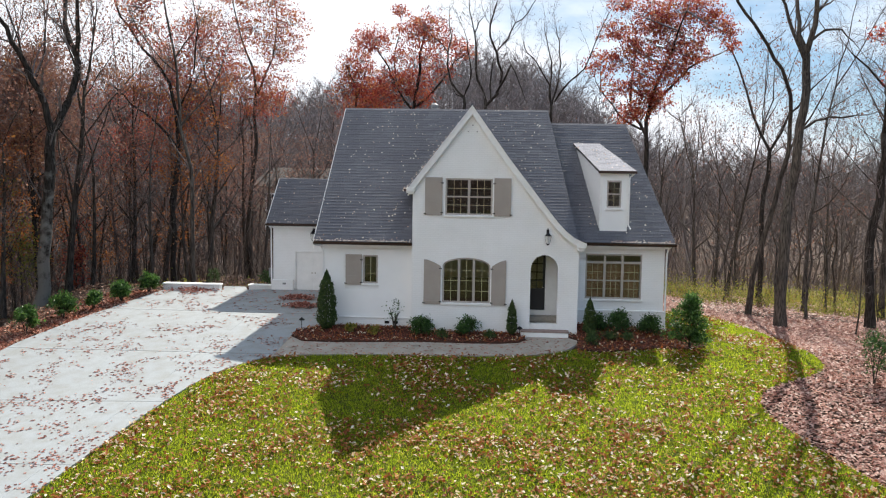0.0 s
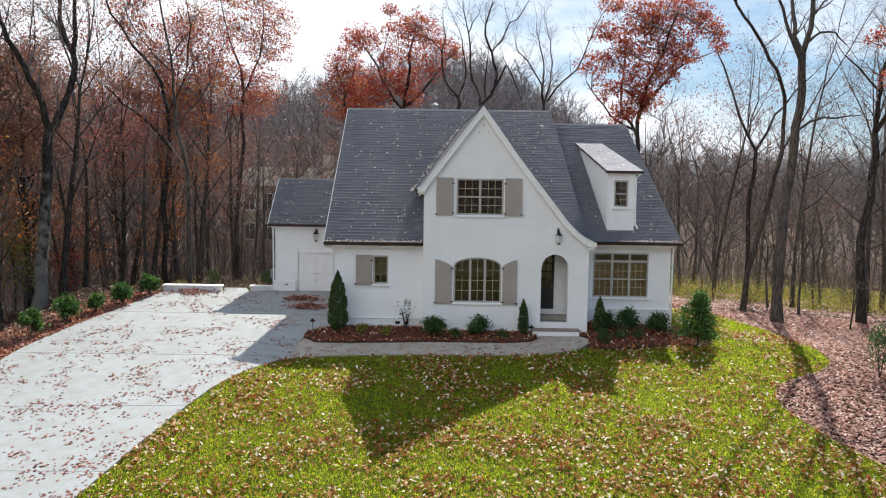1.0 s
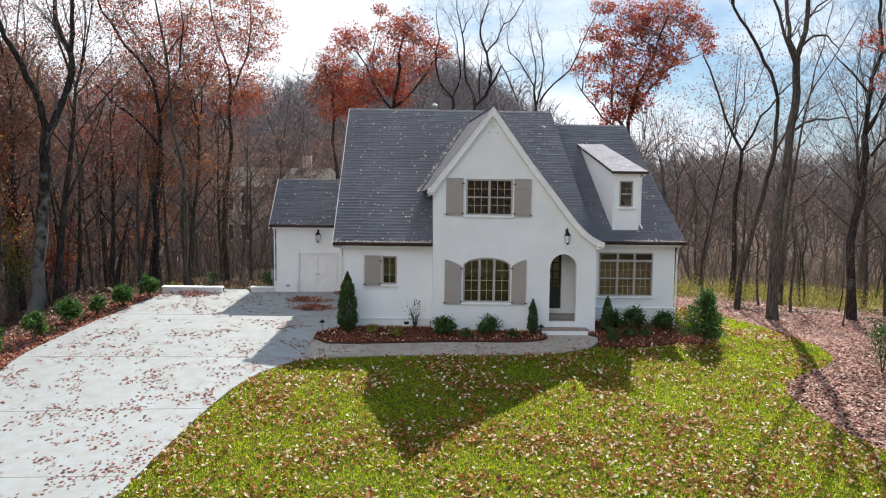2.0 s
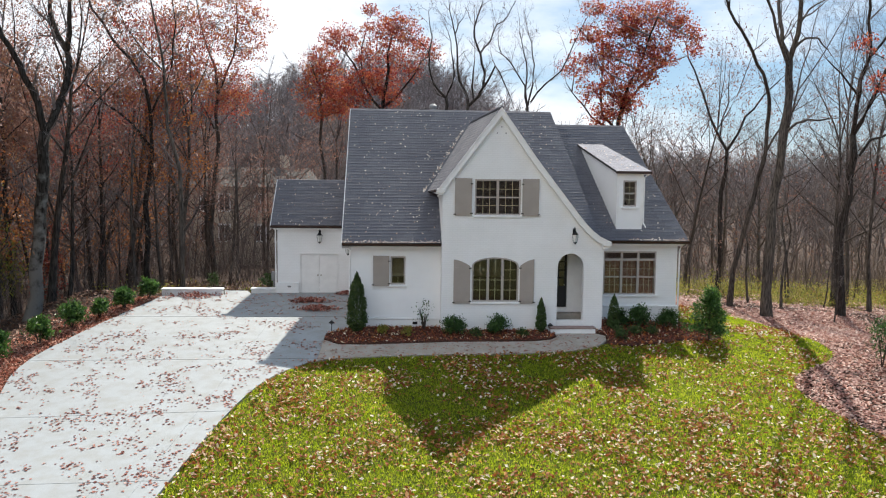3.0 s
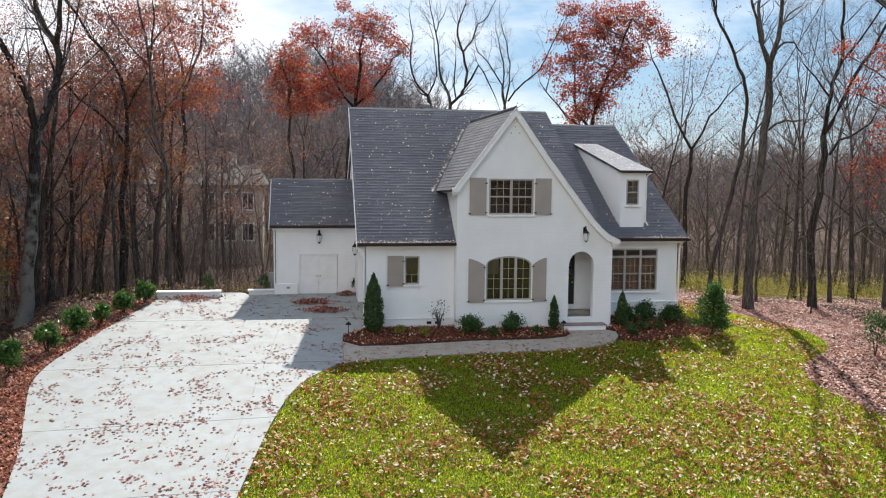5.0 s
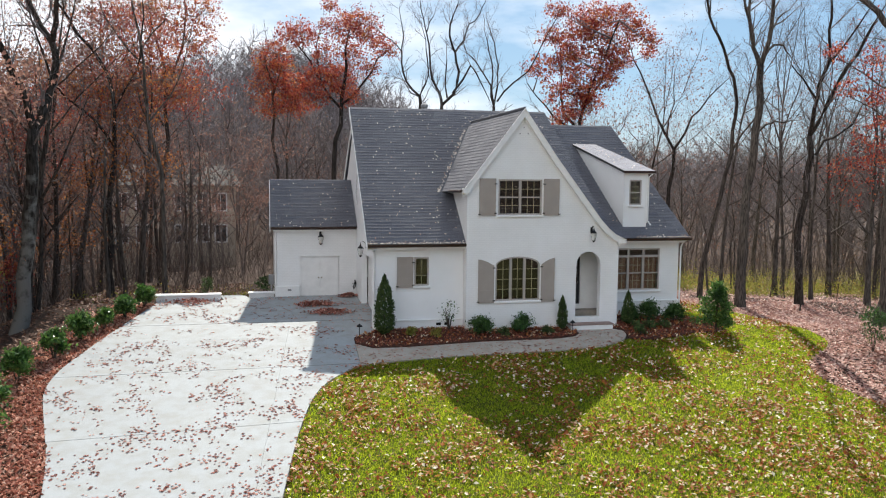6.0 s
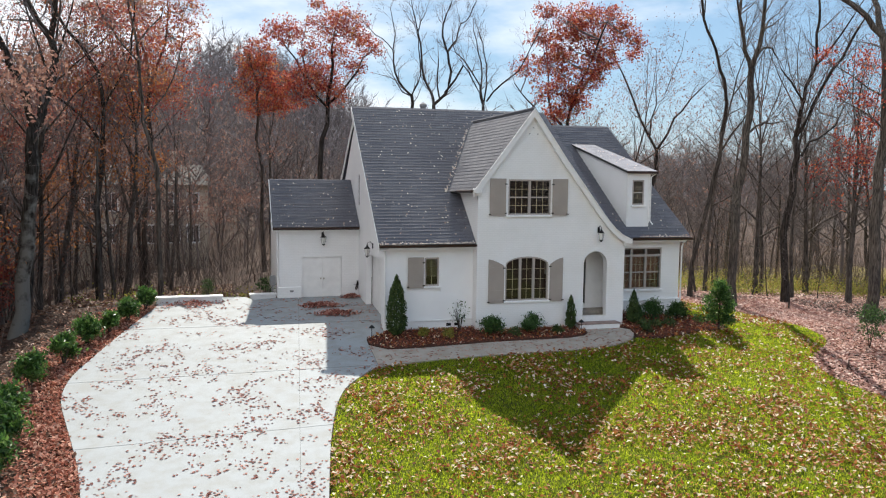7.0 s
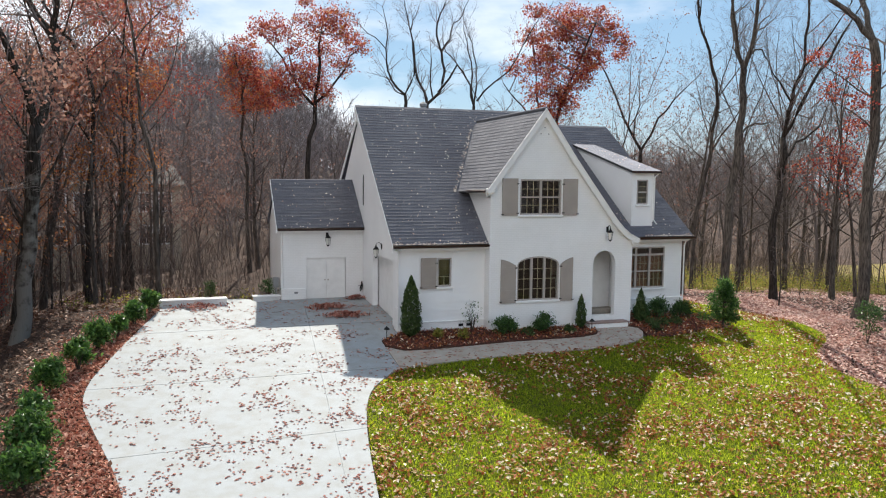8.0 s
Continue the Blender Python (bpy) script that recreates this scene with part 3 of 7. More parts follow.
E_RIDGE_Y, E_RIDGE_Z, E_EAVE_Y, E_EAVE_Z = 6.95, 8.65, 1.22, 3.47


def front_place(y):
    return lambda u, v, w: (u, y + w, v)


# gable outline, left slope straight, right slope swept out at the foot
RAKE = [(-2.43, 5.56), (0.115, 8.90), (1.60, 6.86), (3.3, 4.70), (3.6, 4.33), (3.92, 4.00), (4.25, 3.74), (4.72, 3.52)]
GABLE_WALL = [(FRONT_X0, -0.6), (FRONT_X1, -0.6), (FRONT_X1, 3.4), (4.2, 3.62), (3.86, 3.9), (3.2, 4.66), (1.7, 6.68), (0.155, 8.74), (-2.14, 5.78), (FRONT_X0, 5.6)]
W_UP = (-0.90, 0.98, 4.56, 6.02)
W_LOW = (-0.97, 0.95, 1.02, 2.50, 2.85)
ARCH = (2.56, 3.65, 0.24, 2.44, 3.02)

part("wall", panel(GABLE_WALL, [rect(*W_UP), arched(*W_LOW), arched(*ARCH)], front_place(0.0), 0.28), M_BRICK, house, "white painted brick front gable wall")
W_SM = (-4.27, -3.66, 1.66, 2.83)
W_R = (4.90, 7.22, 1.10, 2.98)
part("wall", panel(rect(X_WEST, FRONT_X0, -0.6, EAVE_Z + 0.1), [rect(*W_SM)], front_place(Y_WEST), 0.25), M_SIDING, house, "white painted lap siding wall")
part("wall", panel(rect(FRONT_X1, X_EAST, -0.9, E_EAVE_Z + 0.1), [rect(*W_R)], front_place(Y_EAST), 0.25), M_BRICK, house, "white painted brick wall")
part("wall", box(FRONT_X0 - 0.0, FRONT_X0 + 0.25, 0.28, 2.6, -0.6, 5.5), M_BRICK, house)
part("wall", box(FRONT_X1 - 0.25, FRONT_X1, 0.28, 3.0, -0.8, 3.6), M_BRICK, house)
part("wall", box(X_EAST - 0.25, X_EAST, Y_EAST + 0.25, BACK, -1.2, 3.5), M_SIDING, house)
part("wall", box(X_SIDE, X_EAST, BACK - 0.25, BACK, -1.2, 4.5), M_SIDING, house)
# west side: a gable with a slot window, and a recess below closed by a plain white wall
SIDE = [(0.75, -0.6), (BACK - 0.25, -0.4), (BACK - 0.25, 3.6), (RIDGE_Y, RIDGE_Z - 0.14), (0.75, 3.92)]
part("wall", panel(SIDE, [rect(6.1, 6.38, 4.7, 6.1), rect(1.45, 4.55, -0.45, 2.66)], lambda u, v, w: (X_SIDE + w, u, v), 0.25), M_SIDING, house, "white side gable wall with narrow window")
part("recess_wall", box(X_SIDE + 0.30, X_SIDE + 0.36, 1.3, 4.7, -0.6, 2.8), M_TRIM, house, "plain white wall set back in its opening")
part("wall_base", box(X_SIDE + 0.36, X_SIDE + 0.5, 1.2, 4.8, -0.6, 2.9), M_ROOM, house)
# annex
part("wall", panel(rect(X_GAR, X_SIDE, 0.0, 3.72), [rect(-8.41, -6.66, 0.46, 2.34)], front_place(Y_GAR), 0.25), M_BRICK, house, "white painted brick annex wall")
part("wall", box(X_GAR, X_GAR + 0.25, Y_GAR + 0.25, 10.0, 0.0, 3.72), M_BRICK, house)
part("wall", box(X_GAR, X_SIDE, 9.75, 10.0, 0.0, 3.72), M_BRICK, house)
for x0, x1 in ((-8.405, -7.539), (-7.534, -6.665)):
    leaf = part("door", box(x0, x1, Y_GAR + 0.03, Y_GAR + 0.09, 0.463, 2.336, 0.004), M_TRIM, house, "flat white painted utility door leaf")
    knob_x = x1 - 0.07 if x0 < -8 else x0 + 0.07
    part("handle", lathe([(0.02, 0), (0.035, 0.02), (0.035, 0.05), (0.01, 0.07)], 8, (knob_x, Y_GAR - 0.01, 1.32)), M_BRASS, leaf)
part("door_frame", join(join(box(-8.46, -8.41, Y_GAR - 0.02, Y_GAR + 0.05, 0.45, 2.39), box(-6.66, -6.61, Y_GAR - 0.02, Y_GAR + 0.05, 0.45, 2.39)), box(-8.41, -6.66, Y_GAR - 0.02, Y_GAR + 0.05, 2.34, 2.39)), M_TRIM, house)
part("wall_base", box(X_GAR - 0.06, -8.5, Y_GAR - 0.12, Y_GAR - 0.003, 0.0, 1.0, 0.015), M_BRICK, house, "stepped white brick plinth")
part("vent", box(-9.02, -8.86, Y_GAR - 0.14, Y_GAR - 0.118, 0.78, 0.86), M_METAL, house)
# water tables (stepped bases) and their caps
part("wall_base", join(box(X_WEST - 0.05, FRONT_X0 - 0.003, Y_WEST - 0.06, Y_WEST - 0.003, -0.6, 0.22, 0.01), box(X_WEST - 0.07, FRONT_X0 - 0.003, Y_WEST - 0.09, Y_WEST - 0.003, 0.22, 0.29, 0.015)), M_BRICK, house, "white brick water table")
part("wall_base", join(box(FRONT_X1 + 0.003, X_EAST + 0.05, Y_EAST - 0.07, Y_EAST - 0.003, -0.9, 0.56, 0.01), box(FRONT_X1 + 0.003, X_EAST + 0.08, Y_EAST - 0.10, Y_EAST - 0.003, 0.56, 0.65, 0.015)), M_BRICK, house, "white brick water table")
part("corner_pier", join(box(X_WEST - 0.06, X_SIDE + 0.1, Y_WEST + 0.0, 0.95, -0.6, 0.85, 0.02), box(X_WEST, X_SIDE + 0.05, Y_WEST + 0.003, 0.75, 0.85, 3.45)), M_BRICK, house)
for vx in (-3.35, -3.0):
    part("vent", box(vx, vx + 0.2, Y_WEST - 0.075, Y_WEST - 0.061, 0.02, 0.13), M_IRON, house, "dark crawlspace vent")
# lap boards of the west front
for x0, x1, yy, z0, z1, win in ((X_WEST, FRONT_X0 - 0.003, Y_WEST, 0.30, 3.3, (-5.02, -3.60, 1.55, 2.90)),):
    z = z0
    while z < z1:
        h = 0.185
        runs = [(x0, x1)]
        if z + h > win[2] and z < win[3]:
            runs = [(x0, win[0]), (win[1], x1)]
        for a, b in runs:
            if b - a > 0.05:
                bm = bmesh.new()
                vs = [bm.verts.new(p) for p in ((a, yy - 0.022, z), (b, yy - 0.022, z), (b, yy - 0.004, z + h), (a, yy - 0.004, z + h), (a, yy, z), (b, yy, z), (b, yy, z + h), (a, yy, z + h))]
                for f in ((0, 1, 2, 3), (0, 4, 5, 1), (0, 3, 7, 4), (1, 5, 6, 2), (3, 2, 6, 7)):
                    bm.faces.new([vs[i] for i in f])
                part("siding_board", bm, M_SIDING, house)
        z += h
part("floor_slab", box(X_SIDE + 0.6, X_EAST - 0.26, 1.9, BACK - 0.26, 0.0, 0.2), M_CURTAIN, house)
part("floor_slab", box(FRONT_X0 + 0.26, 1.88, 0.3, 1.9, 0.0, 0.2), M_CURTAIN, house)
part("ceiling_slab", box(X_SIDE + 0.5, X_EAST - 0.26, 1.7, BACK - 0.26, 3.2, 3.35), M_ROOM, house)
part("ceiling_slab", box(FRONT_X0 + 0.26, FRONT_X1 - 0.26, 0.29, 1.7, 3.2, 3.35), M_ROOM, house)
part("dark_room_panel", box(1.55, 1.65, 2.0, 8.0, 0.2, 3.2), M_ROOM, house)
# porch behind the arch
part("porch_floor", box(2.06, 4.04, 0.285, 1.14, -0.4, 0.235), M_STONE, house, "grey-brown stone porch floor")
part("porch_step", box(2.06, 4.04, 0.62, 1.14, 0.236, 0.42, 0.012), M_STONE, house, "stone inner step")
part("porch_wall", box(4.05, 4.2, 0.285, 1.7, 0.2, 3.2), M_TRIM, house)
part("porch_wall", box(1.9, 2.05, 0.285, 1.7, 0.2, 3.2), M_TRIM, house)
part("porch_wall", panel(rect(2.051, 4.049, 0.2, 3.19), [rect(2.24, 3.22, 0.62, 3.02)], front_place(1.15), 0.14), M_TRIM, house)
part("step", box(2.22, 4.09, -0.46, -0.003, -0.5, -0.03, 0.012), M_TRIM, house, "white painted brick entrance step")
part("step_tread", box(2.20, 4.11, -0.48, -0.003, -0.03, 0.03, 0.012), M_STEP, house, "red-brown brick tread")
part("threshold", box(2.56, 3.65, -0.02, 0.29, 0.03, 0.245, 0.01), M_TRIM, house)
front_door = part("front_door", panel(rect(2.25, 3.21, 0.63, 3.01), [rect(2.35 + 0.27 * i, 2.58 + 0.27 * i, 1.52 + 0.35 * j, 1.83 + 0.35 * j) for i in range(3) for j in range(4)], front_place(1.20), 0.05), M_DOOR, house, "black panelled front door with glass lights")
part("pane", box(2.3, 3.17, 1.22, 1.23, 1.5, 2.95), M_GLASS, front_door)
part("handle", lathe([(0.025, 0), (0.03, 0.02), (0.012, 0.05)], 8, (3.12, 1.17, 1.55)), M_BRASS, front_door)


def slab_roof(corners, thick, material, name, label=""):
    """A roof plane with thickness under it."""
    bm = bmesh.new()
    top = [bm.verts.new(p) for p in corners]
    n = (Vector(corners[1]) - Vector(corners[0])).cross(Vector(corners[2]) - Vector(corners[1])).normalized()
    if n.z < 0:
        n = -n
    bot = [bm.verts.new(Vector(p) - n * thick) for p in corners]
    bm.faces.new(top)
    bm.faces.new(bot[::-1])
    for i in range(len(top)):
        j = (i + 1) % len(top)
        bm.faces.new((top[i], bot[i], bot[j], top[j]))
    return part(name, bm, material, house, label)


def shingle_field(parent, origin, along, up, length, u_range, course=0.18, tab=0.62, seed=3, rise=0.012, material=None):
    """Courses of shingle tabs, each lapped over the one below it; u_range(v) gives the run of a course at distance v up the slope."""
    rng = random.Random(seed)
    o, a, s = Vector(origin), Vector(along).normalized(), Vector(up).normalized()
    n = a.cross(s).normalized()
    if n.z < 0:
        n = -n
    v = 0.0
    while v < length - 0.02:
        verts, faces = [], []
        v1 = min(v + course + 0.02, length)
        u0, u1 = u_range(v)
        w0, w1 = u_range(v1)
        u = u0 - rng.random() * tab
        while u < u1:
            wid = tab * rng.uniform(0.55, 1.25)
            p, q = max(u, u0), min(u + wid - 0.006, u1)
            if q - p > 0.02:
                pt, qt = max(p, w0), min(q, w1)
                if qt - pt > 0.01:
                    lift = rise * rng.uniform(0.85, 1.15)
                    i = len(verts)
                    slip = rng.uniform(-0.003, 0.003)
                    verts += [o + a * p + s * (v + slip) + n * lift, o + a * q + s * (v + slip) + n * lift, o + a * qt + s * v1 + n * 0.0003, o + a * pt + s * v1 + n * 0.0003,
                              o + a * p + s * (v + slip), o + a * q + s * (v + slip)]
                    faces += [(i, i + 1, i + 2, i + 3), (i + 4, i + 5, i + 1, i), (i + 4, i, i + 3), (i + 1, i + 5, i + 2)]
            u += wid
        if faces:
            mesh_ob("shingle_course", verts, faces, material or M_SHINGLE, parent)
        v += course


def sloped(v0, v1, length):
    return lambda v: tuple(v0[i] + (v1[i] - v0[i]) * v / length for i in (0, 1))


def ridge_cap(x0, x1, y, z, run, rise, parent):
    """Bent cap shingles along a ridge, lapped end over end."""
    d = Vector((0, run, rise)).normalized()
    x = x0
    while x < x1 - 0.01:
        e = min(x + 0.24, x1)
        bm = bmesh.new()
        rows = [[bm.verts.new((px, y + sgn * w * d.y, z - w * d.z + lift)) for sgn, w in ((-1, 0.13), (-1, 0.02), (1, 0.02), (1, 0.13))] for px, lift in ((x, 0.002), (e, 0.004))]
        for k in range(3):
            bm.faces.new((rows[0][k], rows[0][k + 1], rows[1][k + 1], rows[1][k]))
        part("ridge_shingle", bm, M_SHINGLE, parent)
        x = e


# main roof
XW0, XW1, XM0, XM1 = -6.24, -6.10, 4.50, 3.46
roof = slab_roof([(XW0, EAVE_Y, EAVE_Z), (XM0, EAVE_Y, EAVE_Z), (XM1, RIDGE_Y, RIDGE_Z), (XW1, RIDGE_Y, RIDGE_Z)], 0.14, M_DECK, "roof", "steep dark grey shingle main roof")
up = Vector((0, RIDGE_Y - EAVE_Y, RIDGE_Z - EAVE_Z))
shingle_field(roof, (0, EAVE_Y, EAVE_Z), (1, 0, 0), up, up.length, sloped((XW0, XM0), (XW1, XM1), up.length), seed=5)
slab_roof([(X_SIDE - 0.05, 2 * RIDGE_Y - EAVE_Y, EAVE_Z), (XM0, 2 * RIDGE_Y - EAVE_Y, EAVE_Z), (XM1, RIDGE_Y, RIDGE_Z), (X_SIDE - 0.05, RIDGE_Y, RIDGE_Z)], 0.14, M_SHINGLE, "roof")
ridge_cap(XW1, XM1, RIDGE_Y, RIDGE_Z, RIDGE_Y - EAVE_Y, RIDGE_Z - EAVE_Z, roof)
# east wing roof
XE0, XE1 = 8.50, 7.10
roof_e = slab_roof([(3.6, E_EAVE_Y, E_EAVE_Z), (XE0, E_EAVE_Y, E_EAVE_Z), (XE1, E_RIDGE_Y, E_RIDGE_Z), (3.2, E_RIDGE_Y, E_RIDGE_Z)], 0.14, M_DECK, "roof", "lower grey shingle roof over the wing")
up_e = Vector((0, E_RIDGE_Y - E_EAVE_Y, E_RIDGE_Z - E_EAVE_Z))
shingle_field(roof_e, (0, E_EAVE_Y, E_EAVE_Z), (1, 0, 0), up_e, up_e.length, sloped((3.6, XE0), (3.2, XE1), up_e.length), seed=6)
slab_roof([(XE0, E_EAVE_Y, E_EAVE_Z), (XE0, 2 * E_RIDGE_Y - E_EAVE_Y, E_EAVE_Z), (XE1, E_RIDGE_Y, E_RIDGE_Z)], 0.12, M_SHINGLE, "roof")
slab_roof([(3.2, 2 * E_RIDGE_Y - E_EAVE_Y, E_EAVE_Z), (XE0, 2 * E_RIDGE_Y - E_EAVE_Y, E_EAVE_Z), (XE1, E_RIDGE_Y, E_RIDGE_Z), (3.2, E_RIDGE_Y, E_RIDGE_Z)], 0.12, M_SHINGLE, "roof")
ridge_cap(3.2, XE1, E_RIDGE_Y, E_RIDGE_Z, E_RIDGE_Y - E_EAVE_Y, E_RIDGE_Z - E_EAVE_Z, roof_e)

# front gable roof: the rake profile run back into the main roof; its ridge falls slightly
GB = (-0.45, 5.75, 8.63)
back_dx, back_dz, back_len = GB[0] - RAKE[1][0], GB[2] - RAKE[1][1], GB[1] + 0.14
for i in range(len(RAKE) - 1):
    (xa, za), (xb, zb) = RAKE[i], RAKE[i + 1]
    lean = Vector((back_dx, back_len, back_dz)) / back_len
    f0, f1 = Vector((xa, -0.14, za)), Vector((xb, -0.14, zb))
    reach = 5.9 if i < 3 else 3.6
    gr = slab_roof([f0, f1, f1 + lean * reach, f0 + lean * reach], 0.10, M_DECK, "roof", "front gable roof slope")
    lo_, hi_ = (f0, f1) if zb > za else (f1, f0)
    sv = hi_ - lo_
    shingle_field(gr, lo_, lean, sv, sv.length, lambda v, r=reach: (0.02, r), seed=20 + i, rise=0.012)
part("ridge_cap", tube([Vector((RAKE[1][0], -0.14, RAKE[1][1] + 0.0)), Vector(GB) + Vector((0, 0.1, 0.0))], 0.06, 8), M_SHINGLE, house)


def band_along(points, y0, y1, depth, name, material, label=""):
    """A trim board that follows the rake, depth metres high under its line."""
    bm = bmesh.new()
    rings = []
    for i, (x, z) in enumerate(points):
        a, b = Vector(points[max(i - 1, 0)]), Vector(points[min(i + 1, len(points) - 1)])
        if i == 1:
            nx, nz = 0.0, -1.62 * depth
        else:
            d = (b - a).normalized()
            nx, nz = d.y * depth, -d.x * depth
            if nz > 0:
                nx, nz = -nx, -nz
        rings.append([bm.verts.new(p) for p in ((x, y0, z), (x, y1, z), (x + nx, y1, z + nz), (x + nx, y0, z + nz))])
    for a, b in zip(rings, rings[1:]):
        for k in range(4):
            bm.faces.new((a[k], a[(k + 1) % 4], b[(k + 1) % 4], b[k]))
    bm.faces.new(rings[0])
    bm.faces.new(rings[-1][::-1])
    return part(name, bm, material, house, label)


LOWER = [(x, z - 0.035) for x, z in RAKE]
band_along(LOWER, -0.17, -0.003, 0.20, "rake_board", M_TRIM, "white painted rake board")
band_along(RAKE, -0.20, -0.05, 0.035, "rake_edge", M_TRIM)
band_along([(x, z - 0.24 if i != 1 else z - 0.33) for i, (x, z) in enumerate(RAKE)][:], -0.06, -0.002, 0.05, "rake_mould", M_TRIM)
# returns at the feet of the gable
part("cornice_return", join(box(-2.44, -2.12, -0.18, -0.003, 5.45, 5.64, 0.02), box(-2.36, -2.16, -0.12, -0.003, 5.36, 5.45, 0.01)), M_TRIM, house)
part("cornice_return", join(box(4.36, 4.74, -0.18, -0.003, 3.34, 3.54, 0.02), box(4.40, 4.62, -0.12, -0.003, 3.22, 3.34, 0.01)), M_TRIM, house)
part("eave_side", box(-2.46, -2.22, -0.1, 2.4, 5.40, 5.52), M_TRIM, house)
# small putlog marks near the gable's top
for dx, dz in ((0.0, 8.1), (-0.17, 7.85), (0.18, 7.85)):
    part("vent", box(0.12 + dx, 0.17 + dx, -0.006, 0.01, dz, dz + 0.045), M_METAL, house)

# annex roof
GR_Y, GR_Z, GE_Y, GE_Z = 8.25, 5.84, 5.95, 3.72
roof_g = slab_roof([(-9.78, GE_Y, GE_Z), (X_SIDE - 0.01, GE_Y, GE_Z), (X_SIDE - 0.01, GR_Y, GR_Z), (-9.70, GR_Y, GR_Z)], 0.12, M_DECK, "roof", "grey shingle annex roof")
up_g = Vector((0, GR_Y - GE_Y, GR_Z - GE_Z))
shingle_field(roof_g, (0, GE_Y, GE_Z), (1, 0, 0), up_g, up_g.length, sloped((-9.78, X_SIDE - 0.01), (-9.70, X_SIDE - 0.01), up_g.length), seed=9)
slab_roof([(X_GAR - 0.03, 10.6, GE_Z), (X_SIDE - 0.01, 10.6, GE_Z), (X_SIDE - 0.01, GR_Y, GR_Z), (X_GAR - 0.03, GR_Y, GR_Z)], 0.12, M_SHINGLE, "roof")
part("wall", panel([(Y_GAR + 0.25, 3.721), (9.99, 3.721), (GR_Y, GR_Z - 0.16)], [], lambda u, v, w: (X_GAR + w, u, v), 0.2), M_BRICK, house)
bm = bmesh.new()
q = [Vector(p) for p in ((-9.79, GE_Y, GE_Z - 0.22), (-9.71, GR_Y, GR_Z - 0.22), (-9.71, GR_Y, GR_Z - 0.02), (-9.79, GE_Y, GE_Z - 0.02))]
f, g = [bm.verts.new(p + Vector((-0.03, 0, 0))) for p in q], [bm.verts.new(p) for p in q]
for n in range(4):
    bm.faces.new((f[n], f[(n + 1) % 4], g[(n + 1) % 4], g[n]))
bm.faces.new(f)
bm.faces.new(g[::-1])
part("rake_board", bm, M_TRIM, house)
slab_roof([(-9.77, GE_Y + 0.02, GE_Z - 0.13), (X_GAR - 0.004, GE_Y + 0.02, GE_Z - 0.13), (X_GAR - 0.004, GR_Y, GR_Z - 0.13), (-9.69, GR_Y, GR_Z - 0.13)], 0.02, M_TRIM, "soffit")
ridge_cap(-9.68, X_SIDE - 0.02, GR_Y, GR_Z, GR_Y - GE_Y, GR_Z - GE_Z, roof_g)

# west gable: a white rake board over the edge of the roof, and a soffit under the overhang
bm = bmesh.new()
for pts in (((XW0, EAVE_Y, EAVE_Z), (XW1, RIDGE_Y, RIDGE_Z)), ((X_SIDE - 0.05, RIDGE_Y, RIDGE_Z), (X_SIDE - 0.05, 2 * RIDGE_Y - EAVE_Y, EAVE_Z))):
    a, b = Vector(pts[0]), Vector(pts[1])
    q = [a + Vector((0, 0, -0.30)), b + Vector((0, 0, -0.30)), b + Vector((0, 0, -0.025)), a + Vector((0, 0, -0.025))]
    f = [bm.verts.new(p + Vector((-0.035, 0, 0))) for p in q]
    g = [bm.verts.new(p + Vector((-0.003, 0, 0))) for p in q]
    for k in range(4):
        bm.faces.new((f[k], f[(k + 1) % 4], g[(k + 1) % 4], g[k]))
    bm.faces.new(f)
    bm.faces.new(g[::-1])
part("rake_board", bm, M_TRIM, house, "white painted rake board")
drop = Vector((0, 0, -0.21))
slab_roof([Vector((XW0, EAVE_Y, EAVE_Z)) + drop, Vector((X_SIDE - 0.004, EAVE_Y, EAVE_Z)) + drop, Vector((X_SIDE - 0.004, RIDGE_Y, RIDGE_Z)) + drop, Vector((XW1, RIDGE_Y, RIDGE_Z)) + drop], 0.02, M_TRIM, "soffit")


def gutter(x0, x1, y, z, name="gutter"):
    """A half-round gutter."""
    bm = bmesh.new()
    rows = []
    for x in (x0, x1):
        ring = []
        for k in range(7):
            a = math.pi + math.pi * k / 6
            ring.append(bm.verts.new((x, y + 0.115 * math.cos(a), z + 0.115 * math.sin(a) + 0.02)))
        for k in range(7):
            a = 2 * math.pi - math.pi * k / 6
            ring.append(bm.verts.new((x, y + 0.10 * math.cos(a), z + 0.10 * math.sin(a) + 0.02)))
        rows.append(ring)
    for k in range(14):
        bm.faces.new((rows[0][k], rows[0][(k + 1) % 14], rows[1][(k + 1) % 14], rows[1][k]))
    bm.faces.new(rows[0])
    bm.faces.new(rows[1][::-1])
    return part(name, bm, M_GUTTER, house, "dark bronze half-round gutter full of leaves")


gutter(XW0, FRONT_X0 - 0.02, EAVE_Y - 0.06, EAVE_Z - 0.03)
gutter(4.7, XE0, E_EAVE_Y - 0.06, E_EAVE_Z - 0.03)
gutter(-9.78, X_SIDE - 0.05, GE_Y - 0.06, GE_Z - 0.03)
part("fascia", box(X_WEST, FRONT_X0 - 0.003, EAVE_Y + 0.03, Y_WEST - 0.003, EAVE_Z - 0.22, EAVE_Z - 0.08), M_TRIM, house)
part("fascia", box(FRONT_X1 + 0.003, X_EAST + 0.1, E_EAVE_Y + 0.03, Y_EAST - 0.003, E_EAVE_Z - 0.22, E_EAVE_Z - 0.08), M_TRIM, house)
part("fascia", box(X_GAR - 0.1, X_SIDE, GE_Y + 0.03, Y_GAR - 0.003, GE_Z - 0.22, GE_Z - 0.1), M_TRIM, house)
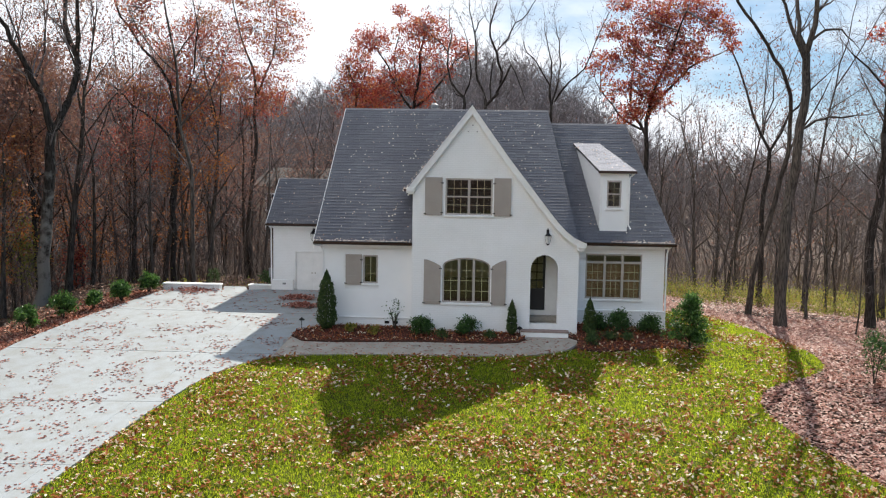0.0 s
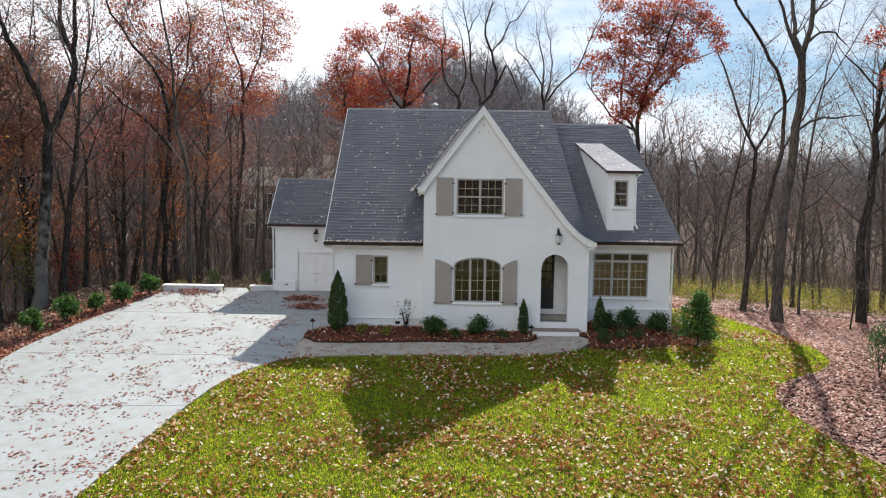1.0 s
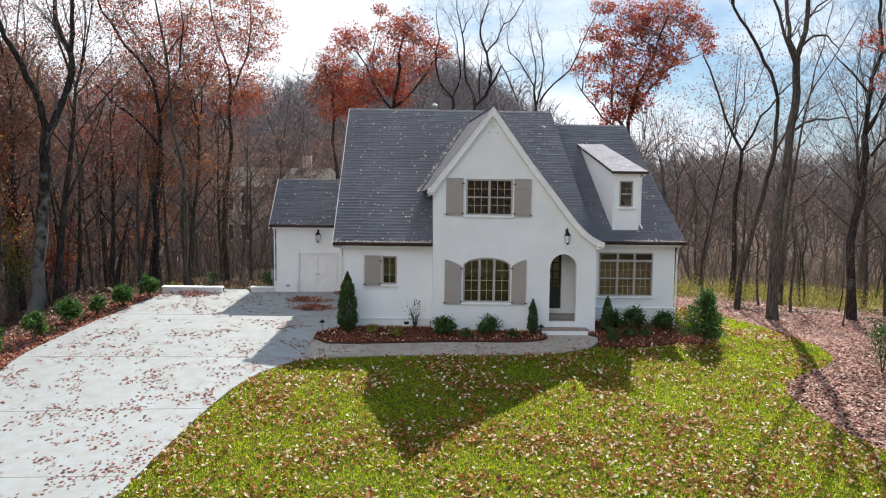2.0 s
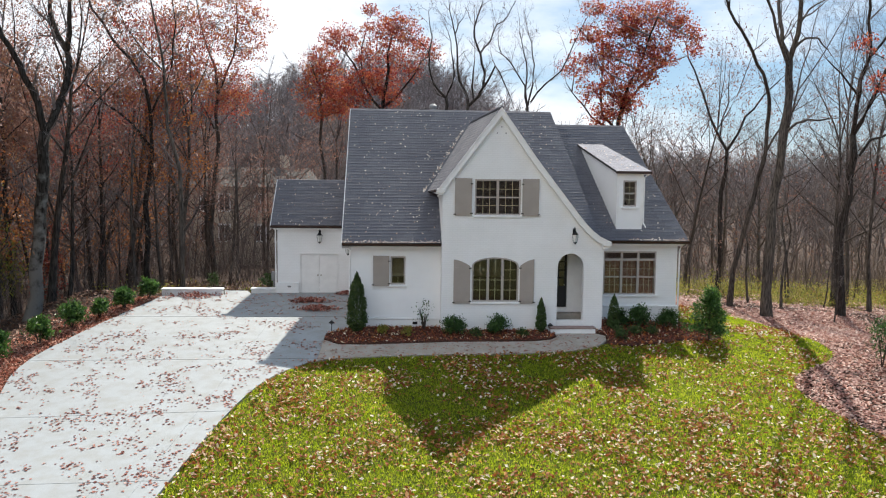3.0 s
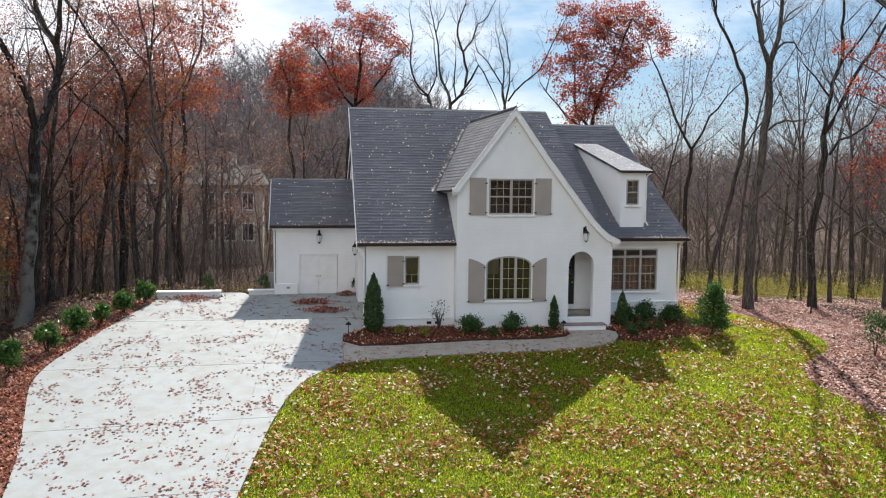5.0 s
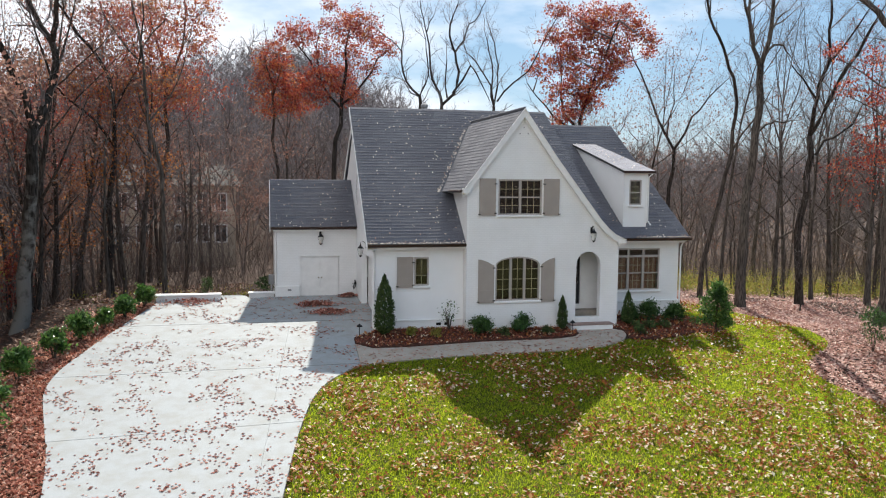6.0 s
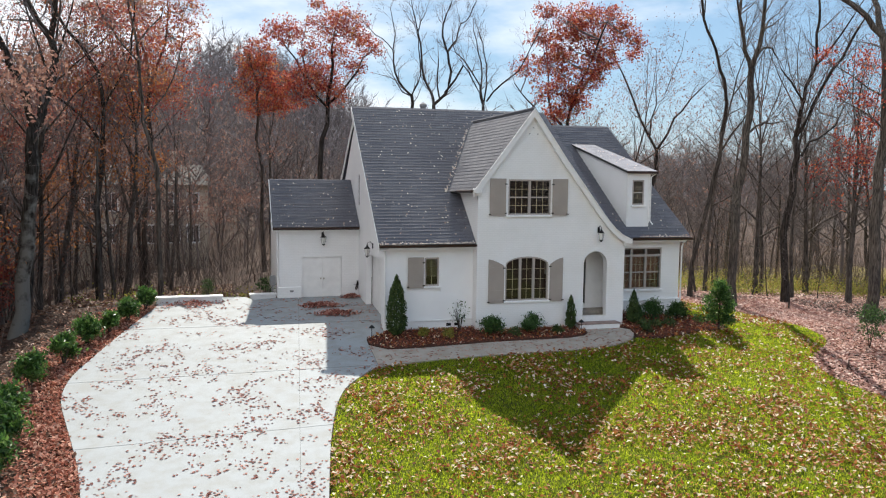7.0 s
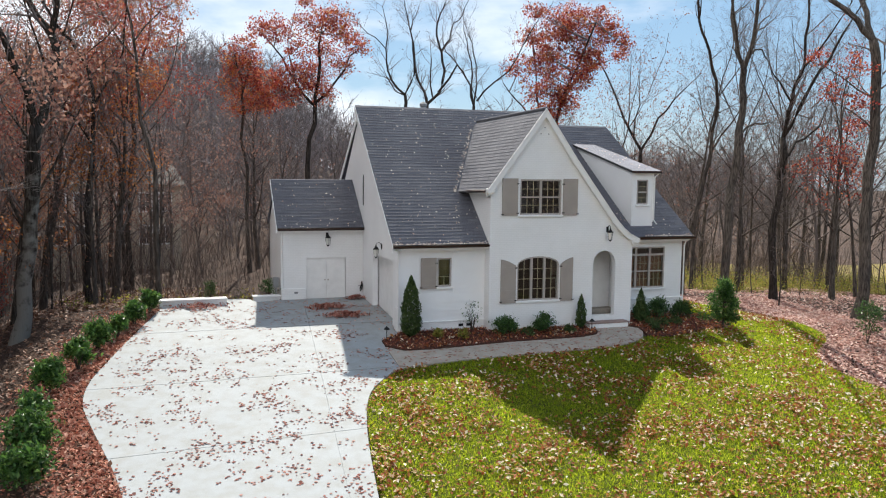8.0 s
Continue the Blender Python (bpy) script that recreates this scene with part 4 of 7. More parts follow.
part("gutter", tube([(-2.52, -0.12, 5.53), (-2.56, 2.3, 5.47)], 0.055, 8), M_GUTTER, house)
for pts in ([(-6.1, EAVE_Y + 0.02, 3.32), (-6.02, 0.35, 3.2), (-5.93, 0.42, 3.05), (-5.93, 0.42, 0.25)], [(8.36, 1.25, 3.38), (8.24, 1.45, 3.2), (8.2, 1.5, 3.0), (8.2, 1.5, -0.3)], [(-9.66, GE_Y, 3.62), (-9.58, 6.1, 3.45), (-9.56, 6.12, 0.5)]):
    part("downspout", tube(pts, 0.035, 6), M_TRIM, house, "white downspout")

# dormer: a shed roof that tapers a little towards the slope it dies into
D_X0, D_X1, D_Y, D_Z0, D_Z1 = 5.44, 6.56, 1.72, 4.10, 6.34
W_D = (5.70, 6.29, 4.90, 6.02)
WING_K = (E_RIDGE_Z - E_EAVE_Z) / (E_RIDGE_Y - E_EAVE_Y)
dormer = part("dormer", panel(rect(D_X0, D_X1, D_Z0 - 0.3, D_Z1), [rect(*W_D)], front_place(D_Y), 0.12), M_SIDING, house, "white sided shed dormer")
R0, R1 = Vector((5.34, 1.56, 6.42)), Vector((6.86, 1.56, 6.42))
R2, R3 = Vector((5.82, 5.85, 7.68)), Vector((4.60, 5.85, 7.68))
RB = R3 - R0
d_rise = RB.z / RB.y


def cheek_place(side, y, z):
    """A point of the cheek wall, which follows the edge of the roof over it."""
    f = (y - D_Y) / (R3.y - D_Y)
    x = D_X0 + (R3.x + 0.1 - D_X0) * f if side < 0 else D_X1 + (R2.x - 0.12 - D_X1) * f
    return Vector((x, y, z))


def wing_y(z):
    return E_EAVE_Y + (z - E_EAVE_Z) / WING_K


def cheek(side):
    bm = bmesh.new()
    pts = [(D_Y + 0.121, D_Z0 - 0.3), (D_Y + 0.121, D_Z1), (R3.y - 0.1, R3.z - 0.12), (wing_y(D_Z0 + 1.1) + 0.25, D_Z0 + 1.1)]
    a = [bm.verts.new(cheek_place(side, *p)) for p in pts]
    b = [bm.verts.new(v.co + Vector((-0.1 * side, 0, 0))) for v in a]
    bm.faces.new(a)
    bm.faces.new(b[::-1])
    for k in range(4):
        bm.faces.new((a[k], a[(k + 1) % 4], b[(k + 1) % 4], b[k]))
    return bm


for side in (-1, 1):
    part("dormer_cheek", cheek(side), M_SIDING, dormer)
    # lap boards on the cheek, from the slope up to the roof's edge
    k = 0
    while D_Z0 + 0.05 + k * 0.19 < R3.z - 0.3:
        z = D_Z0 + 0.05 + k * 0.19
        y0 = max(D_Y, D_Y + (z + 0.2 - D_Z1) / d_rise)
        y1 = min(wing_y(z) + 0.12, R3.y - 0.15)
        k += 1
        if y1 - y0 < 0.1:
            continue
        bm = bmesh.new()
        o, i = Vector((0.018 * side, 0, 0)), Vector((0.004 * side, 0, 0))
        vs = [bm.verts.new(p) for p in (cheek_place(side, y0, z) + o, cheek_place(side, y1, z) + o, cheek_place(side, y1, z + 0.19) + i, cheek_place(side, y0, z + 0.19) + i, cheek_place(side, y0, z), cheek_place(side, y1, z))]
        for f in ((0, 1, 2, 3), (0, 4, 5, 1), (0, 3, 4), (1, 5, 2)):
            bm.faces.new([vs[n] for n in f])
        part("siding_board", bm, M_SIDING, dormer)
part("dormer_corner", box(D_X0 - 0.02, D_X0 + 0.07, D_Y - 0.02, D_Y - 0.002, D_Z0, D_Z1), M_TRIM, dormer)
part("dormer_corner", box(D_X1 - 0.07, D_X1 + 0.02, D_Y - 0.02, D_Y - 0.002, D_Z0, D_Z1), M_TRIM, dormer)
roof_d = slab_roof([R0, R1, R2, R3], 0.09, M_DECK, "roof", "shed dormer roof with paler shingles")
d_up = (R3 + R2) / 2 - (R0 + R1) / 2
d_len = Vector((0, d_up.y, d_up.z)).length
shingle_field(roof_d, R0, (1, 0, 0), (0, d_up.y, d_up.z), d_len, sloped((0.0, R1.x - R0.x), (R3.x - R0.x, R2.x - R0.x), d_len), seed=12, rise=0.006, material=M_PALE)
part("fascia", box(R0.x - 0.02, R1.x + 0.02, R0.y - 0.04, R0.y - 0.002, 6.31, 6.42, 0.005), M_GUTTER, roof_d)
part("soffit", box(R0.x + 0.04, R1.x - 0.04, R0.y, D_Y - 0.003, 6.29, 6.33), M_TRIM, roof_d)
part("downspout", tube([(R1.x - 0.06, R0.y + 0.05, 6.32), (D_X1 + 0.05, D_Y - 0.03, 6.15), (D_X1 + 0.05, D_Y - 0.03, D_Z0 + 0.1), (D_X1 + 0.13, D_Y - 0.16, D_Z0 - 0.08)], 0.03, 6), M_TRIM, dormer, "white downspout")


def window(x0, x1, z0, z1, y, units, rows, cols, spring=None, hung=True, label="", transom=0.0, sill=True):
    """A window set in its opening: frame, mullions, and for each unit its panes and glazing bars."""
    arch = spring is not None
    f = 0.065
    outer = arched(x0, x1, z0, spring, z1) if arch else rect(x0, x1, z0, z1)
    inner = arched(x0 + f, x1 - f, z0 + f, spring, z1 - f) if arch else rect(x0 + f, x1 - f, z0 + f, z1 - f)
    win = part("window", panel(outer, [inner], front_place(y + 0.03), 0.09), M_FRAME, house, label)
    w = (x1 - x0 - 2 * f) / units
    bm = None
    for i in range(1, units):
        xm = x0 + f + w * i
        top = z1 - f * 0.5
        if arch:
            c, a = (x0 + x1) / 2, (x1 - x0) / 2
            top = spring + (z1 - spring) * math.sqrt(max(0, 1 - ((xm - c) / a) ** 2)) - f * 0.5
        bm = box(xm - 0.05, xm + 0.05, y + 0.02, y + 0.125, z0 + f, top, 0, bm)
    if transom:
        bm = box(x0 + f, x1 - f, y + 0.025, y + 0.12, transom - 0.05, transom + 0.05, 0, bm)
    if bm:
        part("mullion", bm, M_FRAME, win)
    for i in range(units):
        a, b = x0 + f + w * i + (0.05 if i else 0), x0 + f + w * (i + 1) - (0.05 if i < units - 1 else 0)
        top = z1 - f
        zt = transom - 0.05 if transom else top
        if arch:
            pane = panel([(u, v) for u, v in arched(x0 + f, x1 - f, z0 + f, spring, z1 - f)] if units == 1 else
                         [(a, z0 + f), (b, z0 + f)] + [(u, spring + (z1 - f - spring) * math.sqrt(max(0, 1 - ((u - (x0 + x1) / 2) / ((x1 - x0) / 2 - f)) ** 2))) for u in [b + (a - b) * k / 8 for k in range(9)]], [], front_place(y + 0.075), 0.008)
            part("pane", pane, M_GLASS, win)
        else:
            part("pane", box(a, b, y + 0.075, y + 0.083, z0 + f, zt), M_GLASS, win)
            if transom:
                part("pane", box(a, b, y + 0.075, y + 0.083, transom + 0.05, top), M_GLASS, win)
        bars = None
        zb = zt if not arch else z1 - f - 0.04
        for c in range(1, cols):
            xc = a + (b - a) * c / cols
            zc = zb
            if arch:
                zc = spring + (z1 - f - spring) * math.sqrt(max(0, 1 - ((xc - (x0 + x1) / 2) / ((x1 - x0) / 2 - f)) ** 2))
            bars = box(xc - 0.009, xc + 0.009, y + 0.06, y + 0.074, z0 + f, zc, 0, bars)
        for r in range(1, rows):
            zc = z0 + f + (zb - z0 - f) * r / rows
            aa, bb = a, b
            bars = box(aa, bb, y + 0.062, y + 0.073, zc - 0.009, zc + 0.009, 0, bars)
        if bars:
            part("glazing_bar", bars, M_MUNTIN, win)
        if hung:
            mid = (z0 + f + zt) / 2
            part("meeting_rail", box(a, b, y + 0.05, y + 0.074, mid - 0.028, mid + 0.028), M_FRAME, win)
    if sill:
        part("sill", box(x0 - 0.06, x1 + 0.06, y - 0.06, y + 0.03, z0 - 0.09, z0 - 0.002, 0.01), M_TRIM, win)
    return win


window(*W_UP, 0.0, 2, 4, 3, label="taupe double window with divided lights, upper floor")
window(W_LOW[0], W_LOW[1], W_LOW[2], W_LOW[4], 0.0, 3, 4, 2, spring=W_LOW[3], hung=False, label="taupe segmental-arched triple window")
window(*W_SM, Y_WEST - 0.02, 1, 3, 2, hung=False, label="small taupe casement window", sill=True)
window(*W_R, Y_EAST - 0.02, 3, 4, 3, transom=2.62, label="taupe triple window with transoms", sill=True)
window(*W_D, D_Y - 0.02, 1, 4, 2, label="small taupe dormer window", sill=True)
slot = part("window", panel(rect(6.1, 6.38, 4.7, 6.1), [rect(6.15, 6.33, 4.75, 6.05)], lambda u, v, w: (X_SIDE + 0.03 + w, u, v), 0.06), M_IRON, house, "narrow dark slot window")
part("pane", box(X_SIDE + 0.055, X_SIDE + 0.063, 6.15, 6.33, 4.75, 6.05), M_GLASS, slot)
# dark panel added behind the slot pane in place of an unlit room
part("dark_room_panel", box(X_SIDE + 0.26, X_SIDE + 0.30, 5.6, 6.9, 4.3, 6.5), M_DECK, house)


# wooden slat blinds drawn behind the east window
for k in range(26):
    zb = 1.16 + k * 0.054
    bm = bmesh.new()
    q = [bm.verts.new(p) for p in ((4.98, Y_EAST + 0.15, zb), (7.14, Y_EAST + 0.15, zb), (7.14, Y_EAST + 0.175, zb + 0.046), (4.98, Y_EAST + 0.175, zb + 0.046))]
    lo = [bm.verts.new(v.co + Vector((0, 0.004, -0.002))) for v in q]
    bm.faces.new(q)
    bm.faces.new(lo[::-1])
    for j in range(4):
        bm.faces.new((q[j], lo[j], lo[(j + 1) % 4], q[(j + 1) % 4]))
    part("blind_slat", bm, M_BLIND, house)


def shutter(x0, x1, z0, z1, y, arch_to=None):
    """A board shutter with battens and iron hinges; arch_to lowers the top of one edge in a curve."""
    if arch_to is None:
        outline = rect(x0, x1, z0, z1)
    else:
        low_right = arch_to > 0
        dz = abs(arch_to)
        n = 8
        tops = [(x1 + (x0 - x1) * k / n) for k in range(n + 1)]
        outline = [(x0, z0), (x1, z0)]
        for x in tops:
            t = (x - x0) / (x1 - x0)
            t = t if low_right else 1 - t
            outline.append((x, z1 - dz * (t ** 1.6)))
    s = part("shutter", panel(outline, [], front_place(y - 0.055), 0.035), M_TAUPE, house, "taupe painted wooden shutter")
    for zb in (z0 + 0.12, z0 + (z1 - z0) * 0.28, z1 - 0.35):
        part("batten", box(x0 + 0.03, x1 - 0.03, y - 0.068, y - 0.0555, zb - 0.025, zb + 0.025), M_TAUPE, s)
    inner, outer = (x1, x0) if x1 < (W_UP[0] + W_UP[1]) / 2 else (x0, x1)
    for zb in (z0 + 0.1, z1 - 0.22 if arch_to is None else z1 - 0.36):
        sx = 1 if inner == x1 else -1
        part("hinge", box(min(inner - 0.06 * sx, inner + 0.04 * sx), max(inner - 0.06 * sx, inner + 0.04 * sx), y - 0.075, y - 0.02, zb - 0.02, zb + 0.02), M_IRON, s)
    part("holdback", box(outer - 0.05, outer + 0.05, y - 0.08, y - 0.05, z0 + 0.04, z0 + 0.075), M_IRON, s)


shutter(-1.71, -1.02, 4.54, 6.05, 0.0)
shutter(1.04, 1.72, 4.54, 6.05, 0.0)
shutter(-1.72, -1.04, 0.95, 2.76, 0.0, 0.27)
shutter(1.0, 1.58, 0.95, 2.78, 0.0, -0.27)
shutter(-4.98, -4.32, 1.60, 2.85, Y_WEST - 0.02)


# ---- lanterns, vent, hose and boxes on the house ----
def lantern(at, facing, group="wall lanterns"):
    """A carriage lantern on a scrolled arm; facing is the wall's outward direction."""
    L = thing("wall_lantern", "black iron carriage lantern on a bracket arm", "lantern", at, group)
    f = Vector(facing)
    part("backplate", box(-0.05 if f.x == 0 else (-0.015), 0.05 if f.x == 0 else 0.015, -0.015 if f.x == 0 else -0.05, 0.015 if f.x == 0 else 0.05, -0.02, 0.22, 0.006), M_IRON, L)
    part("arm", tube([Vector((0, 0, 0.15)), f * 0.1 + Vector((0, 0, 0.28)), f * 0.22 + Vector((0, 0, 0.24)), f * 0.24 + Vector((0, 0, 0.16))], 0.012, 6), M_IRON, L)
    c = f * 0.24
    part("cap", lathe([(0.135, -0.02), (0.11, 0.02), (0.045, 0.09), (0.03, 0.13), (0.02, 0.17), (0.008, 0.2)], 8, (c.x, c.y, 0.0)), M_IRON, L)
    part("base", lathe([(0.02, -0.40), (0.05, -0.36), (0.075, -0.34), (0.07, -0.32)], 8, (c.x, c.y, 0.0)), M_IRON, L)
    part("glass", lathe([(0.07, -0.32), (0.125, -0.02)], 4, (c.x, c.y, 0.0)), M_LAMPGLASS, L, "clear tapered lantern glass")
    for k in range(4):
        a = math.pi / 2 * k
        p0, p1 = c + Vector((0.076 * math.cos(a), 0.076 * math.sin(a), -0.33)), c + Vector((0.132 * math.cos(a), 0.132 * math.sin(a), -0.02))
        part("bar", tube([p0, p1], 0.006, 4), M_IRON, L)
    part("candle", tube([c + Vector((0, 0, -0.32)), c + Vector((0, 0, -0.14))], 0.018, 6), M_TRIM, L)


lantern((3.2, -0.018, 3.83), (0, -1, 0))
lantern((-7.52, Y_GAR - 0.018, 3.28), (0, -1, 0))
lantern((X_SIDE - 0.018, 3.1, 3.0), (-1, 0, 0))

vent = thing("roof_vent", "grey metal flue cap behind the ridge", "roof vent", (-2.05, 9.0, 8.36))
part("pipe", lathe([(0.14, 0), (0.14, 1.15)], 12), M_METAL, vent)
part("cap", lathe([(0.17, 1.1), (0.19, 1.14), (0.19, 1.24), (0.06, 1.34)], 12), M_METAL, vent)
part("collar", lathe([(0.2, 0.98), (0.2, 1.02), (0.15, 1.06)], 12), M_METAL, vent)

hose = thing("garden_hose", "coiled black hose hanging on a wall hook", "hose", (-5.95, Y_GAR - 0.06, 1.05))
part("hook", box(-0.12, 0.12, 0.02, 0.058, -0.02, 0.0), M_METAL, hose)
part("coil", tube([(0.06 * math.sin(k * 1.3), -0.01 - 0.004 * k, 0.22 * math.cos(k * 1.05) - 0.05) for k in range(13)], 0.02, 6), M_IRON, hose)

utility = thing("utility_box", "grey electrical meter box on a post", "utility box", (-9.72, 6.75, 0.62))
part("post", box(-0.04, 0.04, -0.04, 0.04, -0.3, 0.5), M_METAL, utility)
part("box_body", box(-0.13, 0.13, -0.08, 0.08, 0.4, 0.85, 0.02), M_METAL, utility)


def low_wall(x0, x1, y0, y1, z0, z1):
    w = thing("garden_wall", "low white painted masonry wall with a cap", "garden wall", ((x0 + x1) / 2, (y0 + y1) / 2, z0), "low garden walls")
    cx, cy = (x0 + x1) / 2, (y0 + y1) / 2
    part("wall_body", box(x0 - cx, x1 - cx, y0 - cy, y1 - cy, -0.3, z1 - z0 - 0.08, 0.01), M_BRICK, w)
    part("cap", box(x0 - cx - 0.04, x1 - cx + 0.04, y0 - cy - 0.04, y1 - cy + 0.04, z1 - z0 - 0.079, z1 - z0, 0.015), M_BRICK, w)


low_wall(-14.75, -12.0, 5.75, 6.15, 0.42, 0.76)
low_wall(-10.75, -9.62, 6.35, 6.7, 0.5, 0.70)


def path_light(x, y):
    z = ground_z(x, y) + 0.06
    p = thing("path_light", "small black garden path light in the mulch", "path light", (x, y, z), "path lights")
    part("stem", tube([(0, 0, -0.1), (0, 0, 0.42)], 0.014, 6), M_IRON, p)
    part("shade", lathe([(0.12, 0.40), (0.11, 0.43), (0.03, 0.50), (0.01, 0.52)], 12), M_IRON, p)


path_light(2.15, -0.75)
path_light(-6.62, -0.35)


# ---- trees ----
def perp(d):
    a = Vector((0, 0, 1)) if abs(d.z) < 0.9 else Vector((1, 0, 0))
    s = d.cross(a).normalized()
    return s, d.cross(s).normalized()


def add_tube(store, pts, radii, sides):
    """Adds a tapered limb to the store of vertices and faces."""
    verts, faces = store
    n = len(pts)
    base = len(verts)
    for i, p in enumerate(pts):
        d = (pts[min(i + 1, n - 1)] - pts[max(i - 1, 0)])
        s, t = perp(d.normalized() if d.length else Vector((0, 0, 1)))
        for k in range(sides):
            a = 2 * math.pi * k / sides
            verts.append(p + radii[i] * (math.cos(a) * s + math.sin(a) * t))
    for i in range(n - 1):
        for k in range(sides):
            a, b = base + i * sides + k, base + i * sides + (k + 1) % sides
            faces.append((a, b, b + sides, a + sides))
    if radii[-1] > 0.02:
        faces.append(tuple(base + (n - 1) * sides + k for k in range(sides)))


class Grower:
    """Grows one tree: a leading stem, limbs, boughs and twigs, each forking from the last."""

    def __init__(self, seed, spec):
        self.r = random.Random(seed)
        self.spec = spec
        self.stores = [([], []), ([], [])]
        self.tips = []

    def limb(self, start, d, length, r0, level):
        spec, rr = self.spec, self.r
        seg = (7, 5, 3, 2, 1)[level]
        wob = spec["wobble"][level]
        lift = spec["lift"][level]
        pts, radii = [start.copy()], [r0]
        p, d = start.copy(), d.normalized()
        end = 0.35 if level == 0 else (0.25 if level < 3 else 0.5)
        for i in range(seg):
            d = (d + Vector((rr.gauss(0, wob), rr.gauss(0, wob), rr.gauss(0, wob) + lift))).normalized()
            p = p + d * (length / seg)
            pts.append(p.copy())
            radii.append(max(0.004, r0 * (1 - (1 - end) * (i + 1) / seg)))
        if level == 0:
            radii[0] *= 1.35
        add_tube(self.stores[0 if level < 2 else 1], pts, radii, (8, 6, 4, 3, 3)[level])
        if level + 1 >= spec["levels"]:
            self.tips.append((pts[-1], d))
            self.tips.append((pts[len(pts) // 2], d))
            return
        kids = spec["kids"][level]
        first = spec["first"][level]
        az = rr.random() * 6.28
        for k in range(kids):
            f = first + (1 - first) * (k + rr.random() * 0.8) / kids
            f = min(f, 0.99)
            x = f * seg
            i = min(int(x), seg - 1)
            q = pts[i].lerp(pts[i + 1], x - i)
            rad = radii[i] + (radii[i + 1] - radii[i]) * (x - i)
            dd = (pts[i + 1] - pts[i]).normalized()
            az += 2.4 + rr.gauss(0, 0.4)
            s, t = perp(dd)
            ang = radians(rr.gauss(*spec["angle"][level]))
            cd = dd * math.cos(ang) + (s * math.cos(az) + t * math.sin(az)) * math.sin(ang)
            cl = length * spec["ratio"][level] * rr.uniform(0.65, 1.2) * (1.15 - 0.55 * f)
            self.limb(q, cd, cl, rad * spec["thin"] * rr.uniform(0.8, 1.1) * (0.62 if level >= 2 else 1), level + 1)
        if level == 0 and spec.get("fork"):
            # the stem divides into leaders
            for _ in range(spec["fork"]):
                az += 2.2
                s, t = perp(d)
                ang = radians(rr.uniform(14, 30))
                cd = d * math.cos(ang) + (s * math.cos(az) + t * math.sin(az)) * math.sin(ang)
                self.limb(pts[-1] - d * 0.1, cd, length * rr.uniform(0.45, 0.65), radii[-1] * 0.85, 1)


TALL = dict(levels=5, kids=(9, 6, 5, 4), first=(0.42, 0.25, 0.2, 0.15), angle=((48, 9), (42, 10), (42, 12), (40, 14)), ratio=(0.36, 0.5, 0.5, 0.5),
            thin=0.5, wobble=(0.035, 0.09, 0.13, 0.18, 0.2), lift=(0.02, 0.07, 0.06, 0.04, 0.02), fork=2)
SPREAD = dict(levels=5, kids=(7, 7, 5, 4), first=(0.35, 0.25, 0.2, 0.15), angle=((40, 8), (44, 10), (42, 12), (42, 14)), ratio=(0.62, 0.5, 0.5, 0.5),
              thin=0.55, wobble=(0.05, 0.11, 0.15, 0.2, 0.2), lift=(0.02, 0.10, 0.07, 0.04, 0.02), fork=3)
SLIM = dict(levels=4, kids=(10, 5, 4), first=(0.35, 0.25, 0.2), angle=((50, 10), (45, 10), (42, 12)), ratio=(0.27, 0.5, 0.5),
            thin=0.45, wobble=(0.04, 0.1, 0.15, 0.2), lift=(0.015, 0.06, 0.05, 0.03), fork=1)
OAK = dict(levels=5, kids=(8, 7, 6, 3), first=(0.4, 0.3, 0.2, 0.2), angle=((58, 8), (46, 10), (44, 12), (42, 14)), ratio=(0.78, 0.5, 0.48, 0.5),
           thin=0.5, wobble=(0.05, 0.11, 0.15, 0.2, 0.2), lift=(0.02, 0.09, 0.06, 0.04, 0.02), fork=3)
TWIGGY = dict(TALL, kids=(10, 8, 7, 6))
BUSHY = dict(SPREAD, kids=(8, 8, 7, 6))
BOLD = dict(levels=5, kids=(2, 6, 5, 5), first=(0.55, 0.3, 0.25, 0.2), angle=((28, 5), (36, 9), (38, 12), (42, 14)), ratio=(0.85, 0.48, 0.45, 0.5),
            thin=0.68, wobble=(0.06, 0.17, 0.2, 0.2, 0.2), lift=(0.02, 0.06, 0.08, 0.05, 0.02), fork=3)
CROOKED = dict(levels=4, kids=(6, 4, 4), first=(0.45, 0.3, 0.2), angle=((50, 10), (45, 10), (42, 12)), ratio=(0.3, 0.5, 0.5),
               thin=0.5, wobble=(0.13, 0.16, 0.2, 0.2), lift=(0.03, 0.04, 0.05, 0.03), fork=1)


def leaf_cloud(name, tips, count, spread, size, material, parent, seed, keep=None, share=0.33, lobes=0):
    rng = random.Random(seed)
    places = []
    pool = [t for t in tips if keep is None or keep(t[0])]
    if not pool:
        return
    if lobes:
        # the crown breaks into rounded lobes with gaps between them
        heads = [(t[0], rng.uniform(0.35, 0.8)) for t in rng.sample(pool, min(lobes, len(pool)))]
        pool = [t for t in pool if any((t[0] - c).length < r for c, r in heads)]
    else:
        # leaves sit in clumps on some of the twigs
        pool = rng.sample(pool, max(1, int(len(pool) * share)))
    while len(places) < count:
        p, d = rng.choice(pool)
        for _ in range(rng.randint(3, 7)):
            places.append((p.x + rng.gauss(0, spread), p.y + rng.gauss(0, spread), p.z + rng.gauss(0, spread * 0.8)))
    leaf_sheet(name, places, size, material, parent, tilt=0.9, ratio=0.7, seed=seed)


